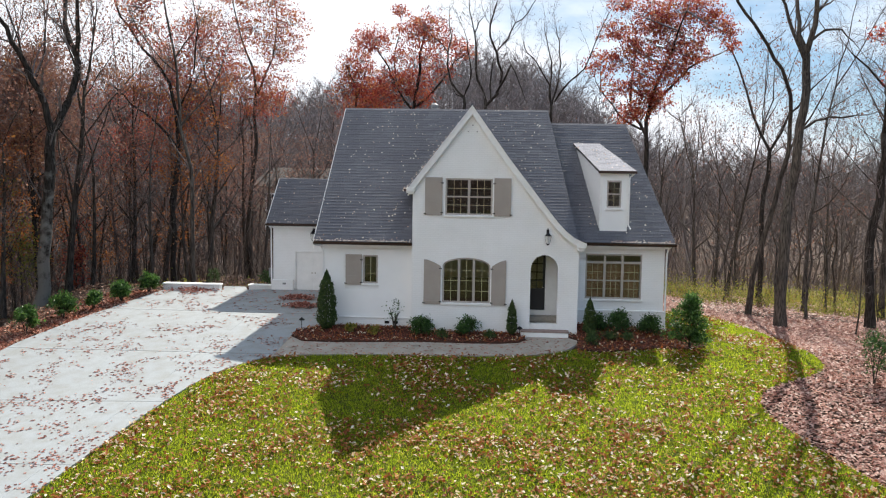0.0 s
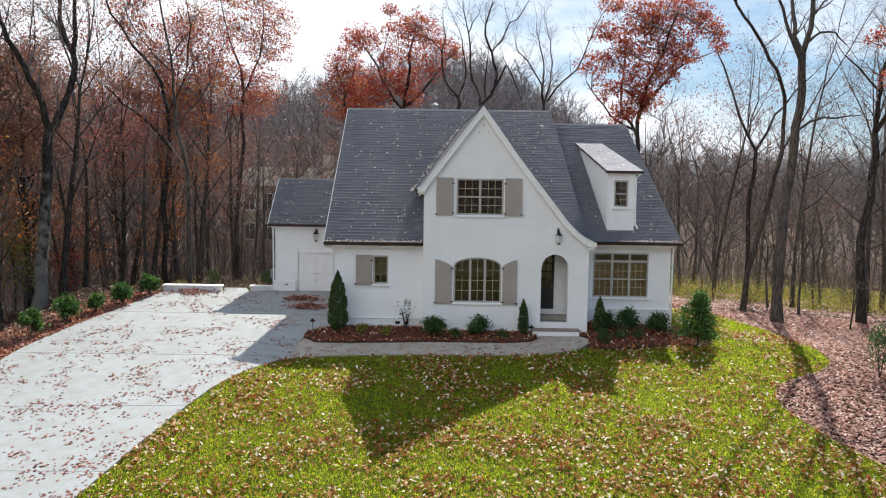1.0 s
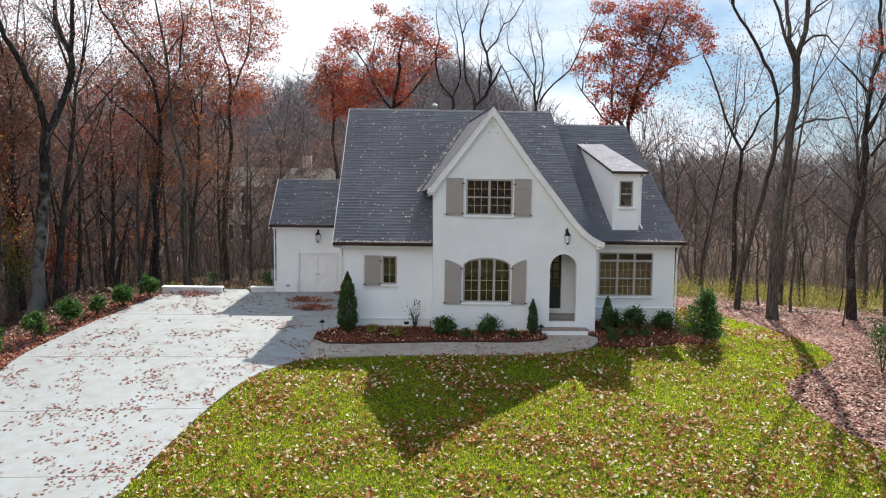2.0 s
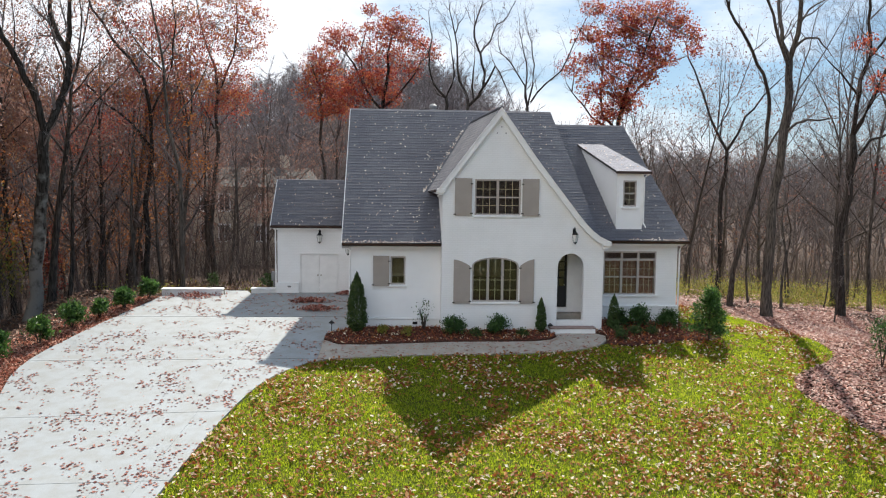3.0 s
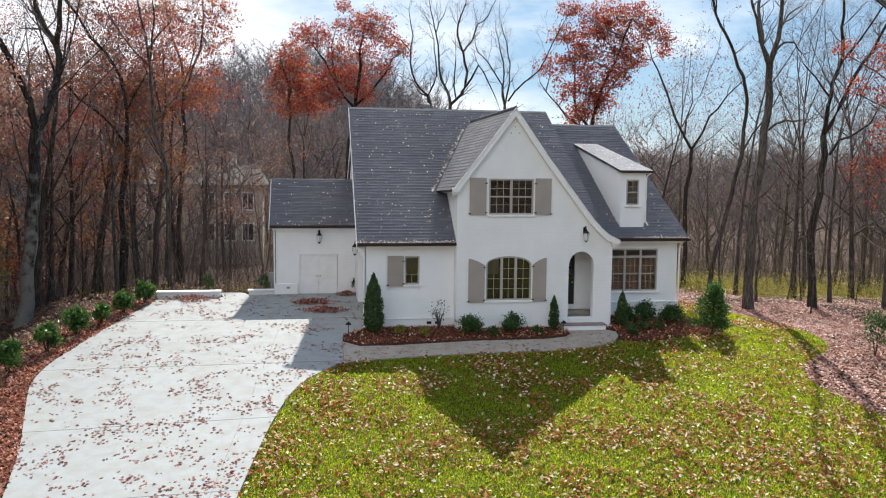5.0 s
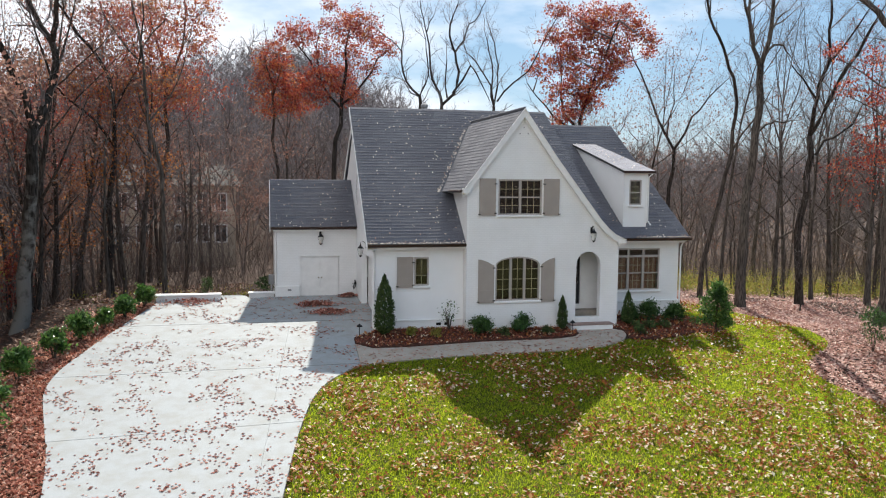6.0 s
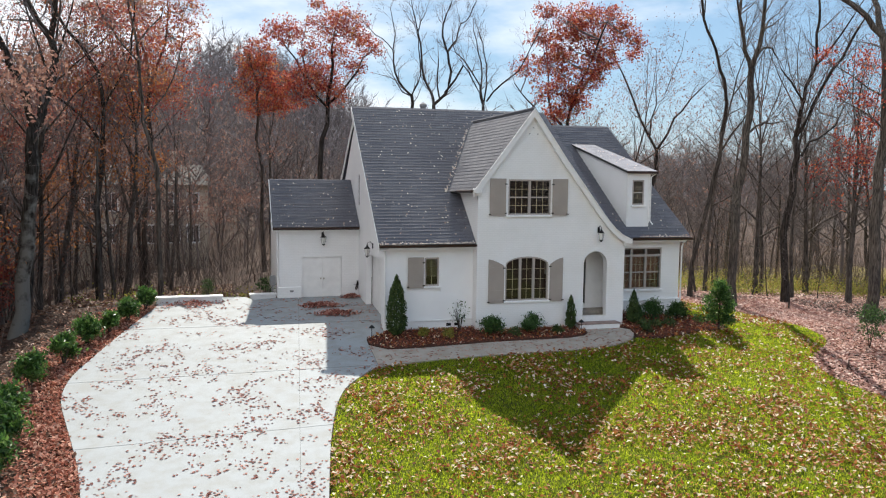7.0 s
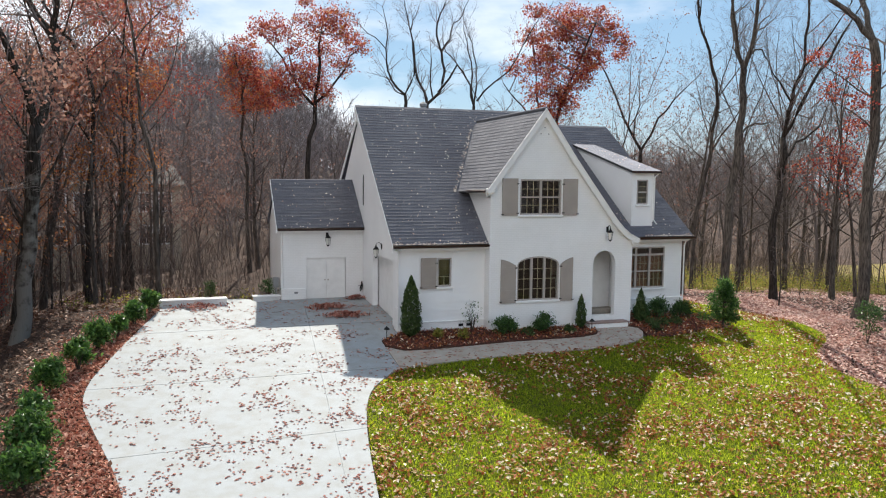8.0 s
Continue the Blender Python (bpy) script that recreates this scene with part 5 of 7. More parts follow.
def tree(seed, height, radius, spec, bark, label, at, lean=(0, 0), leaves=(), group="woodland trees", turn=0.0):
    g = Grower(seed, spec)
    stem = height * (0.62 if spec.get("fork") else 0.95)
    g.limb(Vector((0, 0, -0.35)), Vector((lean[0], lean[1], 1)), stem, radius, 0)
    t = thing("tree", label, "tree", (at[0], at[1], ground_z(*at)), group)
    t.rotation_euler = (0, 0, turn)
    mesh_ob("trunk", *g.stores[0], bark, t, smooth=True)
    mesh_ob("crown", *g.stores[1], M_TWIG, t)
    for name, count, spread, size, material, keep in leaves:
        leaf_cloud(name, g.tips, int(count * 1.6) if 3000 < count < 15000 else count, spread, size, material, t, seed + 7, keep, 0.3, 210 if count > 15000 else 90 if count > 3000 else 0)
    return t


def limbed_tree(at, limbs, bark, label, seed, side=1.0, reach=(0.9, 2.2), lobes=(), foliage=(), group="woodland trees", clear=0.0):
    """A tree of marked habit. limbs: (radius at foot, at tip, [(x from the trunk, height)]), the trunk first; they sway in depth by themselves.
    Side boughs grow from them, and lobes (x, height, radius) carry the leaves."""
    g = Grower(seed, dict(BOLD, kids=(2, 5, 5, 4)))
    rr = random.Random(seed)
    z0 = ground_z(*at)
    placed = []
    for n, (r0, r1, line) in enumerate(limbs):
        y = 0.0
        if placed:
            y = min(placed, key=lambda p: (p[0].x - line[0][0]) ** 2 + (p[0].z - (line[0][1] - z0)) ** 2)[0].y
        sway = 0.0 if n == 0 else rr.choice((-1, 1)) * rr.uniform(0.15, 0.55)
        pts, run = [], 0.0
        for k, (x, z) in enumerate(line):
            p = Vector((x, y, z - z0))
            if k == 0 and n == 0:
                p.z = -0.4
            if pts:
                run = (p - Vector((pts[-1].x, y, pts[-1].z))).length
                y += sway * run + rr.gauss(0, 0.05)
                p.y = y
                mid = pts[-1].lerp(p, 0.5) + Vector((rr.gauss(0, 0.035), rr.gauss(0, 0.05), rr.gauss(0, 0.03))) * run
                pts.append(mid)
            pts.append(p)
        m = len(pts) - 1
        radii = [r0 + (r1 - r0) * k / m for k in range(m + 1)]
        if n == 0:
            radii[0] *= 1.4
        add_tube(g.stores[0], pts, radii, 10 if n == 0 else 7)
        placed += list(zip(pts, radii))
        if n == 0 and line[0][1] - z0 < 3:
            spots = [k for k in range(2, m) if pts[k].z > max(2.5, clear)]
            count = int(len(spots) * 0.6 * side)
        else:
            spots = list(range(1, m + 1))
            count = int(len(spots) * 1.1 * side)
        for _ in range(count):
            k = rr.choice(spots)
            az = rr.random() * 6.28
            d = (pts[k] - pts[k - 1]).normalized() * 0.8 + Vector((math.cos(az), math.sin(az), rr.uniform(0.1, 0.6)))
            g.limb(pts[k].copy(), d, rr.uniform(*reach), min(0.05, radii[k] * 0.42), 2)
        if m > 3 and n:
            g.limb(pts[-1].copy(), pts[-1] - pts[-2], reach[1], radii[-1] * 0.8, 2)
    t = thing("tree", label, "tree", (at[0], at[1], z0), group)
    leaf = []
    for x, z, r in lobes:
        r *= 1.15
        c = Vector((x, rr.uniform(-1.3, 1.3), z - z0))
        q, rad = min(placed, key=lambda p: (p[0] - c).length)
        add_tube(g.stores[1], [q.copy(), q.lerp(c, 0.55) + Vector((0, 0, -0.15 * r)), c], [0.05, 0.035, 0.015], 4)
        for _ in range(int(75 * r * r) + 16):
            a, u = rr.random() * 6.28, rr.uniform(-1, 1)
            w = math.sqrt(1 - u * u)
            e = c + Vector((math.cos(a) * w, math.sin(a) * w, u * 0.8)) * r * rr.uniform(0.45, 1.12)
            if rr.random() < 0.22:
                add_tube(g.stores[1], [c.lerp(e, 0.1), e], [0.014, 0.005], 3)
            leaf.append((e, r))
    mesh_ob("trunk", *g.stores[0], bark, t, smooth=True)
    mesh_ob("crown", *g.stores[1], M_TWIG, t)
    for share, material, per in foliage:
        pl = []
        for e, r in leaf:
            if rr.random() < share:
                for _ in range(per):
                    pl.append((e.x + rr.gauss(0, 0.17), e.y + rr.gauss(0, 0.17), e.z + rr.gauss(0, 0.1)))
        if pl:
            leaf_sheet("leaves", pl, 0.125, material, t, tilt=0.8, ratio=0.75, seed=seed + len(pl))
    return t


LAB_BARE = "tall bare grey-brown deciduous tree in late autumn"
LAB_DARK = "tall dark-barked tree with crooked bare limbs"
LAB_RED = "oak tree with rust-red autumn leaves"
LAB_RUSSET = "tall tree keeping thin russet autumn leaves"

# trees that stand out near the lot
limbed_tree((-19.95, 3.9), [
    (0.29, 0.22, [(0.0, -1.5), (0.3, 1.9), (0.6, 4.3), (0.8, 6.2), (0.9, 7.8)]),
    (0.16, 0.08, [(0.9, 7.8), (0.7, 9.0), (0.2, 10.1), (-0.1, 11.0), (-0.5, 11.7), (-1.0, 12.8), (-1.7, 15.0)]),
    (0.18, 0.10, [(0.9, 7.8), (1.2, 8.6), (1.5, 9.7), (1.6, 10.6), (1.4, 11.4), (0.9, 12.1), (0.4, 13.1), (0.0, 15.5)]),
    (0.13, 0.05, [(1.4, 11.4), (1.6, 12.2), (1.7, 13.1), (1.9, 14.5), (2.4, 17.0)]),
], M_BARKM, "dark forked tree with lichen on its lower trunk", 131, 0.9, (1.2, 2.8))
limbed_tree((-14.6, 9.6), [
    (0.12, 0.03, [(0.0, 0.5), (-0.1, 3.4), (-0.1, 5.4), (-0.3, 7.0), (-0.7, 8.4), (-0.8, 10.3), (-0.9, 11.9), (-1.2, 13.5), (-1.4, 14.6), (-1.5, 15.9)]),
    (0.04, 0.02, [(-0.7, 8.4), (0.3, 9.8), (0.9, 11.4), (1.2, 13.0)]),
    (0.04, 0.02, [(-0.9, 11.2), (-1.9, 12.4), (-2.6, 14.0)]),
    (0.04, 0.02, [(-0.9, 11.9), (0.2, 13.2), (0.8, 15.0)]),
], M_BARK, "tall leaning pale-barked tree with rust-red leaves in its crown", 103, 0.9, (1.0, 2.2),
    [(-0.6, 15.6, 1.0), (-2.2, 13.0, 0.9), (-2.6, 14.4, 1.0), (-1.6, 16.2, 1.0)], [(0.5, M_RED, 7), (0.3, M_RUST, 6)])
limbed_tree((-15.8, 24.5), [
    (0.17, 0.09, [(0.0, -0.5), (0.1, 6.0), (0.2, 10.0), (0.2, 13.0)]),
    (0.09, 0.04, [(0.2, 11.0), (0.9, 13.0), (1.4, 15.0), (1.4, 17.5)]),
    (0.08, 0.03, [(0.2, 13.0), (-0.4, 15.0), (-0.7, 18.0)]),
    (0.07, 0.03, [(0.1, 9.0), (-0.9, 10.6), (-1.6, 12.0)]),
], M_BARKD, "tree with orange lower leaves and a rust-red crown", 142, 0.8, (0.8, 1.8),
    [(-0.6, 12.4, 1.3), (0.9, 12.2, 1.3), (0.2, 10.9, 1.2), (1.4, 10.8, 1.0), (1.7, 14.6, 1.5), (0.2, 15.8, 1.4), (1.2, 17.8, 1.5), (-0.9, 18.2, 1.4), (-1.9, 12.6, 1.0), (2.6, 16.2, 1.2)],
    [(0.35, M_ORANGE, 9), (0.4, M_RED, 9)])
limbed_tree((-17.8, 15.3), [
    (0.17, 0.12, [(0.0, -1.0), (0.0, 2.4), (0.2, 6.2), (0.3, 7.4)]),
    (0.08, 0.04, [(0.3, 7.4), (-0.6, 8.8), (-1.8, 9.8), (-2.5, 10.7)]),
    (0.11, 0.05, [(0.3, 7.4), (0.4, 9.3), (0.2, 11.1), (-0.5, 12.3), (-1.4, 13.5), (-2.1, 14.6), (-2.8, 17.0)]),
    (0.06, 0.03, [(0.4, 9.3), (1.4, 11.0), (1.9, 13.0), (2.0, 15.5)]),
], M_BARKB, "dark tree with orange leaves hanging at mid height", 116, 1.0, (1.2, 2.6),
    [(-1.2, 10.6, 1.1), (-2.6, 11.0, 1.0), (0.4, 10.2, 0.9), (1.7, 10.7, 1.0), (2.9, 11.0, 0.9), (1.6, 12.8, 0.9), (-0.4, 12.6, 0.9), (-3.6, 11.6, 0.8), (1.9, 14.8, 1.0), (-1.8, 14.6, 0.9)],
    [(0.3, M_ORANGE, 6), (0.25, M_RUST, 6)])
# the two red oaks behind the house, with a smaller one beside the first
limbed_tree((-4.58, 23.5), [
    (0.19, 0.11, [(-0.4, -0.7), (-0.4, 4.9), (-0.3, 8.2), (0.1, 10.1), (0.3, 11.9)]),
    (0.11, 0.04, [(0.3, 11.9), (0.4, 14.1), (0.8, 16.0)]),
    (0.09, 0.03, [(0.2, 10.6), (1.5, 11.9), (2.7, 13.8), (3.6, 14.6)]),
    (0.09, 0.04, [(0.1, 10.3), (-1.1, 11.9), (-1.8, 13.4), (-2.9, 14.9)]),
    (0.06, 0.03, [(-1.1, 11.9), (-1.4, 13.7), (-1.1, 15.6)]),
], M_BARKB, LAB_RED, 106, 0.35, (0.5, 1.1),
    [(-2.4, 14.9, 1.05), (-3.4, 15.0, 0.66), (1.1, 15.7, 1.16), (-0.1, 15.4, 1.05), (3.0, 14.4, 0.88), (0.8, 13.9, 0.94), (-1.0, 13.9, 0.77), (-1.2, 12.2, 1.16), (-2.9, 11.8, 0.99), (0.1, 12.3, 1.11), (2.0, 12.9, 0.72),
     (0.6, 11.2, 0.88), (-1.8, 11.0, 0.99), (1.9, 15.0, 0.88), (-0.7, 16.6, 0.39), (-3.3, 10.6, 0.88)],
    [(0.8, M_RED, 11), (0.15, M_ORANGE, 9)])
limbed_tree((-7.57, 26.0), [
    (0.12, 0.07, [(-0.8, -0.6), (-0.9, 6.3), (-1.1, 10.1), (-1.2, 12.0)]),
    (0.07, 0.02, [(-1.2, 12.0), (-1.8, 13.6)]),
    (0.07, 0.02, [(-1.2, 11.2), (-0.4, 14.0)]),
], M_BARKD, "smaller oak with deep red and orange leaves", 115, 0.5, (0.6, 1.2),
    [(-1.0, 14.0, 0.99), (-1.8, 13.4, 0.83), (-0.4, 13.2, 0.77), (-1.2, 12.5, 0.99), (-2.0, 11.7, 0.88), (-0.4, 11.5, 0.88), (-1.3, 10.4, 0.99), (0.4, 10.6, 0.88)],
    [(0.6, M_RED, 9), (0.3, M_ORANGE, 8)])
limbed_tree((10.8, 17.8), [
    (0.19, 0.11, [(-0.6, -0.6), (-0.7, 4.0), (-0.8, 7.9), (-0.9, 9.5)]),
    (0.10, 0.04, [(-0.9, 8.6), (-1.7, 10.0), (-1.6, 11.8), (-1.3, 13.5), (-1.2, 15.2)]),
    (0.11, 0.04, [(-0.9, 9.5), (0.2, 11.1), (2.0, 12.9), (3.3, 13.6)]),
    (0.11, 0.04, [(-0.9, 9.5), (-0.4, 11.8), (0.3, 13.5), (0.9, 15.6)]),
    (0.07, 0.03, [(-1.1, 9.0), (-2.3, 9.8), (-3.1, 11.0), (-3.7, 12.0)]),
], M_BARKB, LAB_RED, 107, 0.35, (0.5, 1.2),
    [(-2.6, 16.2, 0.65), (-0.9, 15.7, 1.2), (-1.1, 14.4, 1.05), (0.8, 16.1, 1.15), (2.0, 15.9, 1.05), (2.9, 15.2, 0.85), (1.6, 14.3, 0.9), (3.5, 14.5, 0.55), (-2.9, 14.6, 0.75), (-3.7, 12.7, 0.85), (-2.6, 12.8, 0.75),
     (0.7, 12.9, 1.0), (1.8, 13.4, 0.75), (0.0, 12.0, 0.9), (-1.0, 13.5, 0.7), (-2.9, 11.2, 0.7), (-1.2, 10.2, 0.9), (-0.2, 10.7, 0.75), (-1.6, 11.4, 0.75), (0.1, 15.0, 0.9), (-2.0, 9.8, 0.7), (4.2, 14.0, 0.4), (-1.0, 12.5, 0.75), (0.3, 13.8, 0.8), (-0.5, 11.2, 0.7), (-1.9, 13.6, 0.6)],
    [(0.8, M_RED, 11), (0.2, M_ORANGE, 9)])
# bare crooked trees over the ridge
limbed_tree((-0.86, 15.7), [
    (0.12, 0.09, [(0.0, 0.0), (0.0, 6.4), (0.0, 9.7), (0.0, 10.6)]),
    (0.07, 0.02, [(0.0, 10.6), (-0.7, 11.4), (-1.0, 12.5), (-1.0, 13.2), (-0.8, 14.1), (-1.0, 15.7)]),
    (0.06, 0.02, [(0.0, 10.6), (0.3, 11.3), (0.4, 12.1), (0.2, 13.2), (0.0, 14.2)]),
    (0.04, 0.02, [(-0.1, 10.6), (-0.5, 10.8), (-0.9, 11.7)]),
    (0.03, 0.02, [(-1.0, 13.2), (-1.5, 13.9), (-2.1, 14.4)]),
], M_BARKB, LAB_DARK, 108, 1.3, (0.7, 1.7), clear=8)
limbed_tree((0.9, 15.7), [
    (0.13, 0.10, [(-0.4, 0.0), (-0.4, 6.4), (-0.4, 9.0), (-0.5, 10.1)]),
    (0.09, 0.02, [(-0.5, 10.1), (-0.6, 10.8), (-1.0, 11.6), (-1.1, 12.9), (-1.2, 14.2), (-1.4, 15.1), (-1.6, 16.4)]),
    (0.04, 0.02, [(-1.2, 14.4), (-1.0, 15.0), (-0.7, 15.4)]),
    (0.09, 0.03, [(-0.5, 10.1), (0.2, 10.8), (0.4, 12.0), (0.1, 13.0), (-0.3, 13.9), (-0.3, 14.5), (0.0, 15.5), (0.2, 16.6)]),
    (0.05, 0.02, [(0.1, 13.1), (0.7, 13.8), (1.1, 14.8), (1.8, 15.4), (2.3, 16.3)]),
    (0.05, 0.03, [(-0.2, 10.5), (-0.2, 12.0), (-0.1, 12.8)]),
    (0.07, 0.02, [(0.1, 10.8), (0.9, 12.3), (1.3, 11.4), (1.7, 10.2)]),
], M_BARKB, LAB_DARK, 109, 1.3, (0.7, 1.7), clear=8)
limbed_tree((4.4, 18.1), [
    (0.12, 0.09, [(0.0, 0.0), (0.0, 6.4), (-0.1, 9.2), (-0.1, 10.3)]),
    (0.06, 0.02, [(-0.1, 10.3), (-0.2, 11.6), (-1.0, 13.0), (-1.6, 13.6), (-1.8, 14.3)]),
    (0.06, 0.02, [(-0.1, 10.3), (-0.1, 12.3), (-0.3, 13.7), (-0.6, 15.0)]),
    (0.06, 0.02, [(-0.1, 10.3), (0.3, 11.7), (0.5, 13.0), (0.4, 14.4), (0.2, 15.4)]),
    (0.06, 0.02, [(0.1, 10.6), (0.9, 11.7), (1.7, 12.4), (2.2, 13.8), (2.8, 15.3)]),
], M_BARKB, LAB_DARK, 118, 1.5, (0.9, 2.0), clear=8)
# the big trees on the east side
limbed_tree((14.57, 6.47), [
    (0.25, 0.17, [(0.0, -0.7), (0.0, 2.3), (0.0, 4.3), (0.3, 6.6), (0.4, 8.6), (0.6, 10.3), (0.5, 11.9)]),
    (0.12, 0.06, [(0.5, 11.9), (0.2, 12.8), (0.2, 13.9), (0.3, 15.5), (0.0, 18.0)]),
    (0.14, 0.06, [(0.5, 11.9), (0.7, 13.1), (0.6, 14.5), (0.4, 16.2), (0.9, 19.0)]),
    (0.09, 0.04, [(0.5, 11.5), (-0.3, 12.8), (-0.8, 13.9), (-1.5, 15.1), (-2.4, 17.0)]),
    (0.07, 0.03, [(0.7, 12.5), (1.4, 13.0), (2.3, 13.1), (3.0, 12.6)]),
    (0.06, 0.03, [(0.7, 13.6), (1.3, 14.3), (2.4, 14.9)]),
    (0.07, 0.04, [(0.4, 8.4), (1.2, 8.9), (1.9, 9.1), (3.2, 9.2)]),
], M_BARK, "tall forked bare tree with a thick straight trunk", 110, 0.8, (0.9, 2.2), clear=7)
limbed_tree((13.6, 9.5), [
    (0.13, 0.10, [(0.3, -0.6), (1.0, 3.5), (1.6, 6.3), (1.9, 7.5), (1.9, 8.7)]),
    (0.10, 0.05, [(1.9, 8.7), (1.6, 10.2), (0.9, 11.4), (0.0, 12.4), (-0.9, 13.3), (-1.8, 14.1), (-2.7, 15.8), (-3.2, 17.0)]),
    (0.04, 0.02, [(-1.8, 14.1), (-2.0, 14.9), (-2.2, 15.4)]),
    (0.06, 0.02, [(1.9, 7.5), (2.6, 9.2), (3.1, 10.9)]),
], M_BARKD, "dark leaning tree with one long crooked limb", 111, 0.5, (0.7, 1.6), clear=6)
limbed_tree((19.55, 8.3), [
    (0.22, 0.17, [(-0.1, -0.5), (-0.3, 2.1), (-0.2, 4.2), (0.0, 6.3), (0.0, 8.4)]),
    (0.12, 0.05, [(0.0, 8.4), (-0.2, 9.9), (-0.4, 11.1), (-0.2, 12.3), (-0.8, 13.8), (-1.1, 14.9), (-1.8, 17.0)]),
    (0.12, 0.05, [(0.0, 8.4), (0.5, 10.0), (0.8, 11.5), (1.4, 12.7), (1.7, 14.1), (2.4, 17.0)]),
    (0.08, 0.04, [(0.3, 7.4), (1.0, 8.2), (2.3, 8.6), (3.5, 9.2), (4.6, 10.4)]),
    (0.06, 0.03, [(-0.3, 10.4), (-1.4, 11.4), (-2.3, 12.0)]),
    (0.06, 0.03, [(-0.3, 12.0), (0.4, 13.2), (1.0, 14.7), (1.2, 16.5)]),
], M_BARKB, LAB_DARK, 113, 1.3, (1.0, 2.6), clear=5)
limbed_tree((19.35, 2.1), [
    (0.29, 0.22, [(0.0, -0.9), (0.3, 2.3), (0.3, 5.2), (0.5, 8.1), (0.3, 11.8), (0.0, 13.1)]),
    (0.16, 0.09, [(0.0, 13.1), (-0.7, 14.1), (-1.9, 15.1), (-2.9, 16.2), (-3.8, 18.0)]),
    (0.16, 0.09, [(0.0, 13.1), (0.3, 14.6), (0.4, 16.5), (0.8, 19.0)]),
    (0.05, 0.02, [(0.4, 8.6), (-0.7, 9.6), (-1.4, 10.0)]),
    (0.05, 0.02, [(0.4, 10.2), (-0.8, 11.2), (-1.6, 11.8)]),
], M_BARK, "thick grey trunk with sparse red leaves", 112, 0.5, (0.9, 2.0),
    [(-1.2, 9.9, 0.6), (-1.9, 10.4, 0.5), (-1.5, 11.6, 0.7), (-0.6, 8.8, 0.4), (-2.3, 12.2, 0.5)], [(0.7, M_RED, 7)], clear=8)
limbed_tree((17.4, 20.5), [
    (0.15, 0.12, [(0.3, -1.5), (0.3, 3.9), (0.6, 6.6), (0.6, 7.9)]),
    (0.10, 0.04, [(0.6, 7.9), (-0.2, 10.1), (-0.8, 13.4), (-1.1, 15.2)]),
    (0.09, 0.03, [(0.6, 7.9), (1.4, 10.1), (2.3, 11.4), (3.2, 12.4)]),
    (0.06, 0.02, [(0.3, 8.9), (0.9, 11.1), (1.0, 13.3)]),
], M_BARKB, LAB_DARK, 114, 1.4, (1.0, 2.4), clear=6)
tree(117, 14.0, 0.12, CROOKED, M_BARKD, LAB_DARK, (-21.5, 0.5), (-0.08, 0.0))
tree(102, 17.0, 0.22, BOLD, M_BARKD, LAB_DARK, (-23.6, -2.6), (-0.02, 0.06))
tree(104, 16.5, 0.20, SPREAD, M_BARK, LAB_RUSSET, (-16.7, 18), (0, 0), [("leaves", 2600, 0.45, 0.115, M_BROWNLEAF, None), ("leaves", 4500, 0.45, 0.112, M_RED, lambda p: p.z > 10)])
tree(105, 11.0, 0.12, SPREAD, M_BARK, "smaller tree with orange autumn leaves", (-17.2, 15.6), (0, 0), [("leaves", 2200, 0.36, 0.13, M_ORANGE, lambda p: p.z > 6)])
tree(114, 16.0, 0.18, TWIGGY, M_BARK, LAB_RUSSET, (24.5, 9.0), (0.0, 0.0), [("leaves", 2200, 0.34, 0.15, M_RED, lambda p: p.z > 6)])

tree(118, 21.0, 0.13, TWIGGY, M_BARK, LAB_BARE, (18.6, 15.0))
tree(132, 20.0, 0.13, BUSHY, M_BARK, LAB_BARE, (24.2, 13.6))
tree(133, 19.0, 0.12, TWIGGY, M_BARK, LAB_BARE, (28.5, 11.0), (-0.08, 0.0))
tree(119, 21.5, 0.14, BUSHY, M_BARK, LAB_BARE, (25.5, 18.5))
tree(120, 20.0, 0.13, TWIGGY, M_BARKD, LAB_BARE, (30.5, 15.5))
tree(121, 19.0, 0.13, SPREAD, M_BARKD, LAB_RUSSET, (16.6, 23.5), (0, 0), [("leaves", 1500, 0.45, 0.115, M_BROWNLEAF, None)])
tree(122, 21.0, 0.22, SPREAD, M_BARK, LAB_RUSSET, (-24.5, 6.5), (0, 0), [("leaves", 3000, 0.45, 0.115, M_BROWNLEAF, None)])
tree(123, 22.0, 0.24, TWIGGY, M_BARKD, LAB_RUSSET, (-27.0, 12.0), (0, 0), [("leaves", 4500, 0.45, 0.115, M_BROWNLEAF, None), ("leaves", 1800, 0.45, 0.112, M_RED, None)])
tree(124, 20.0, 0.2, SPREAD, M_BARK, LAB_RUSSET, (-20.5, 20.5), (0, 0), [("leaves", 6000, 0.45, 0.115, M_BROWNLEAF, None), ("leaves", 2500, 0.45, 0.112, M_RED, lambda p: p.z > 10)])

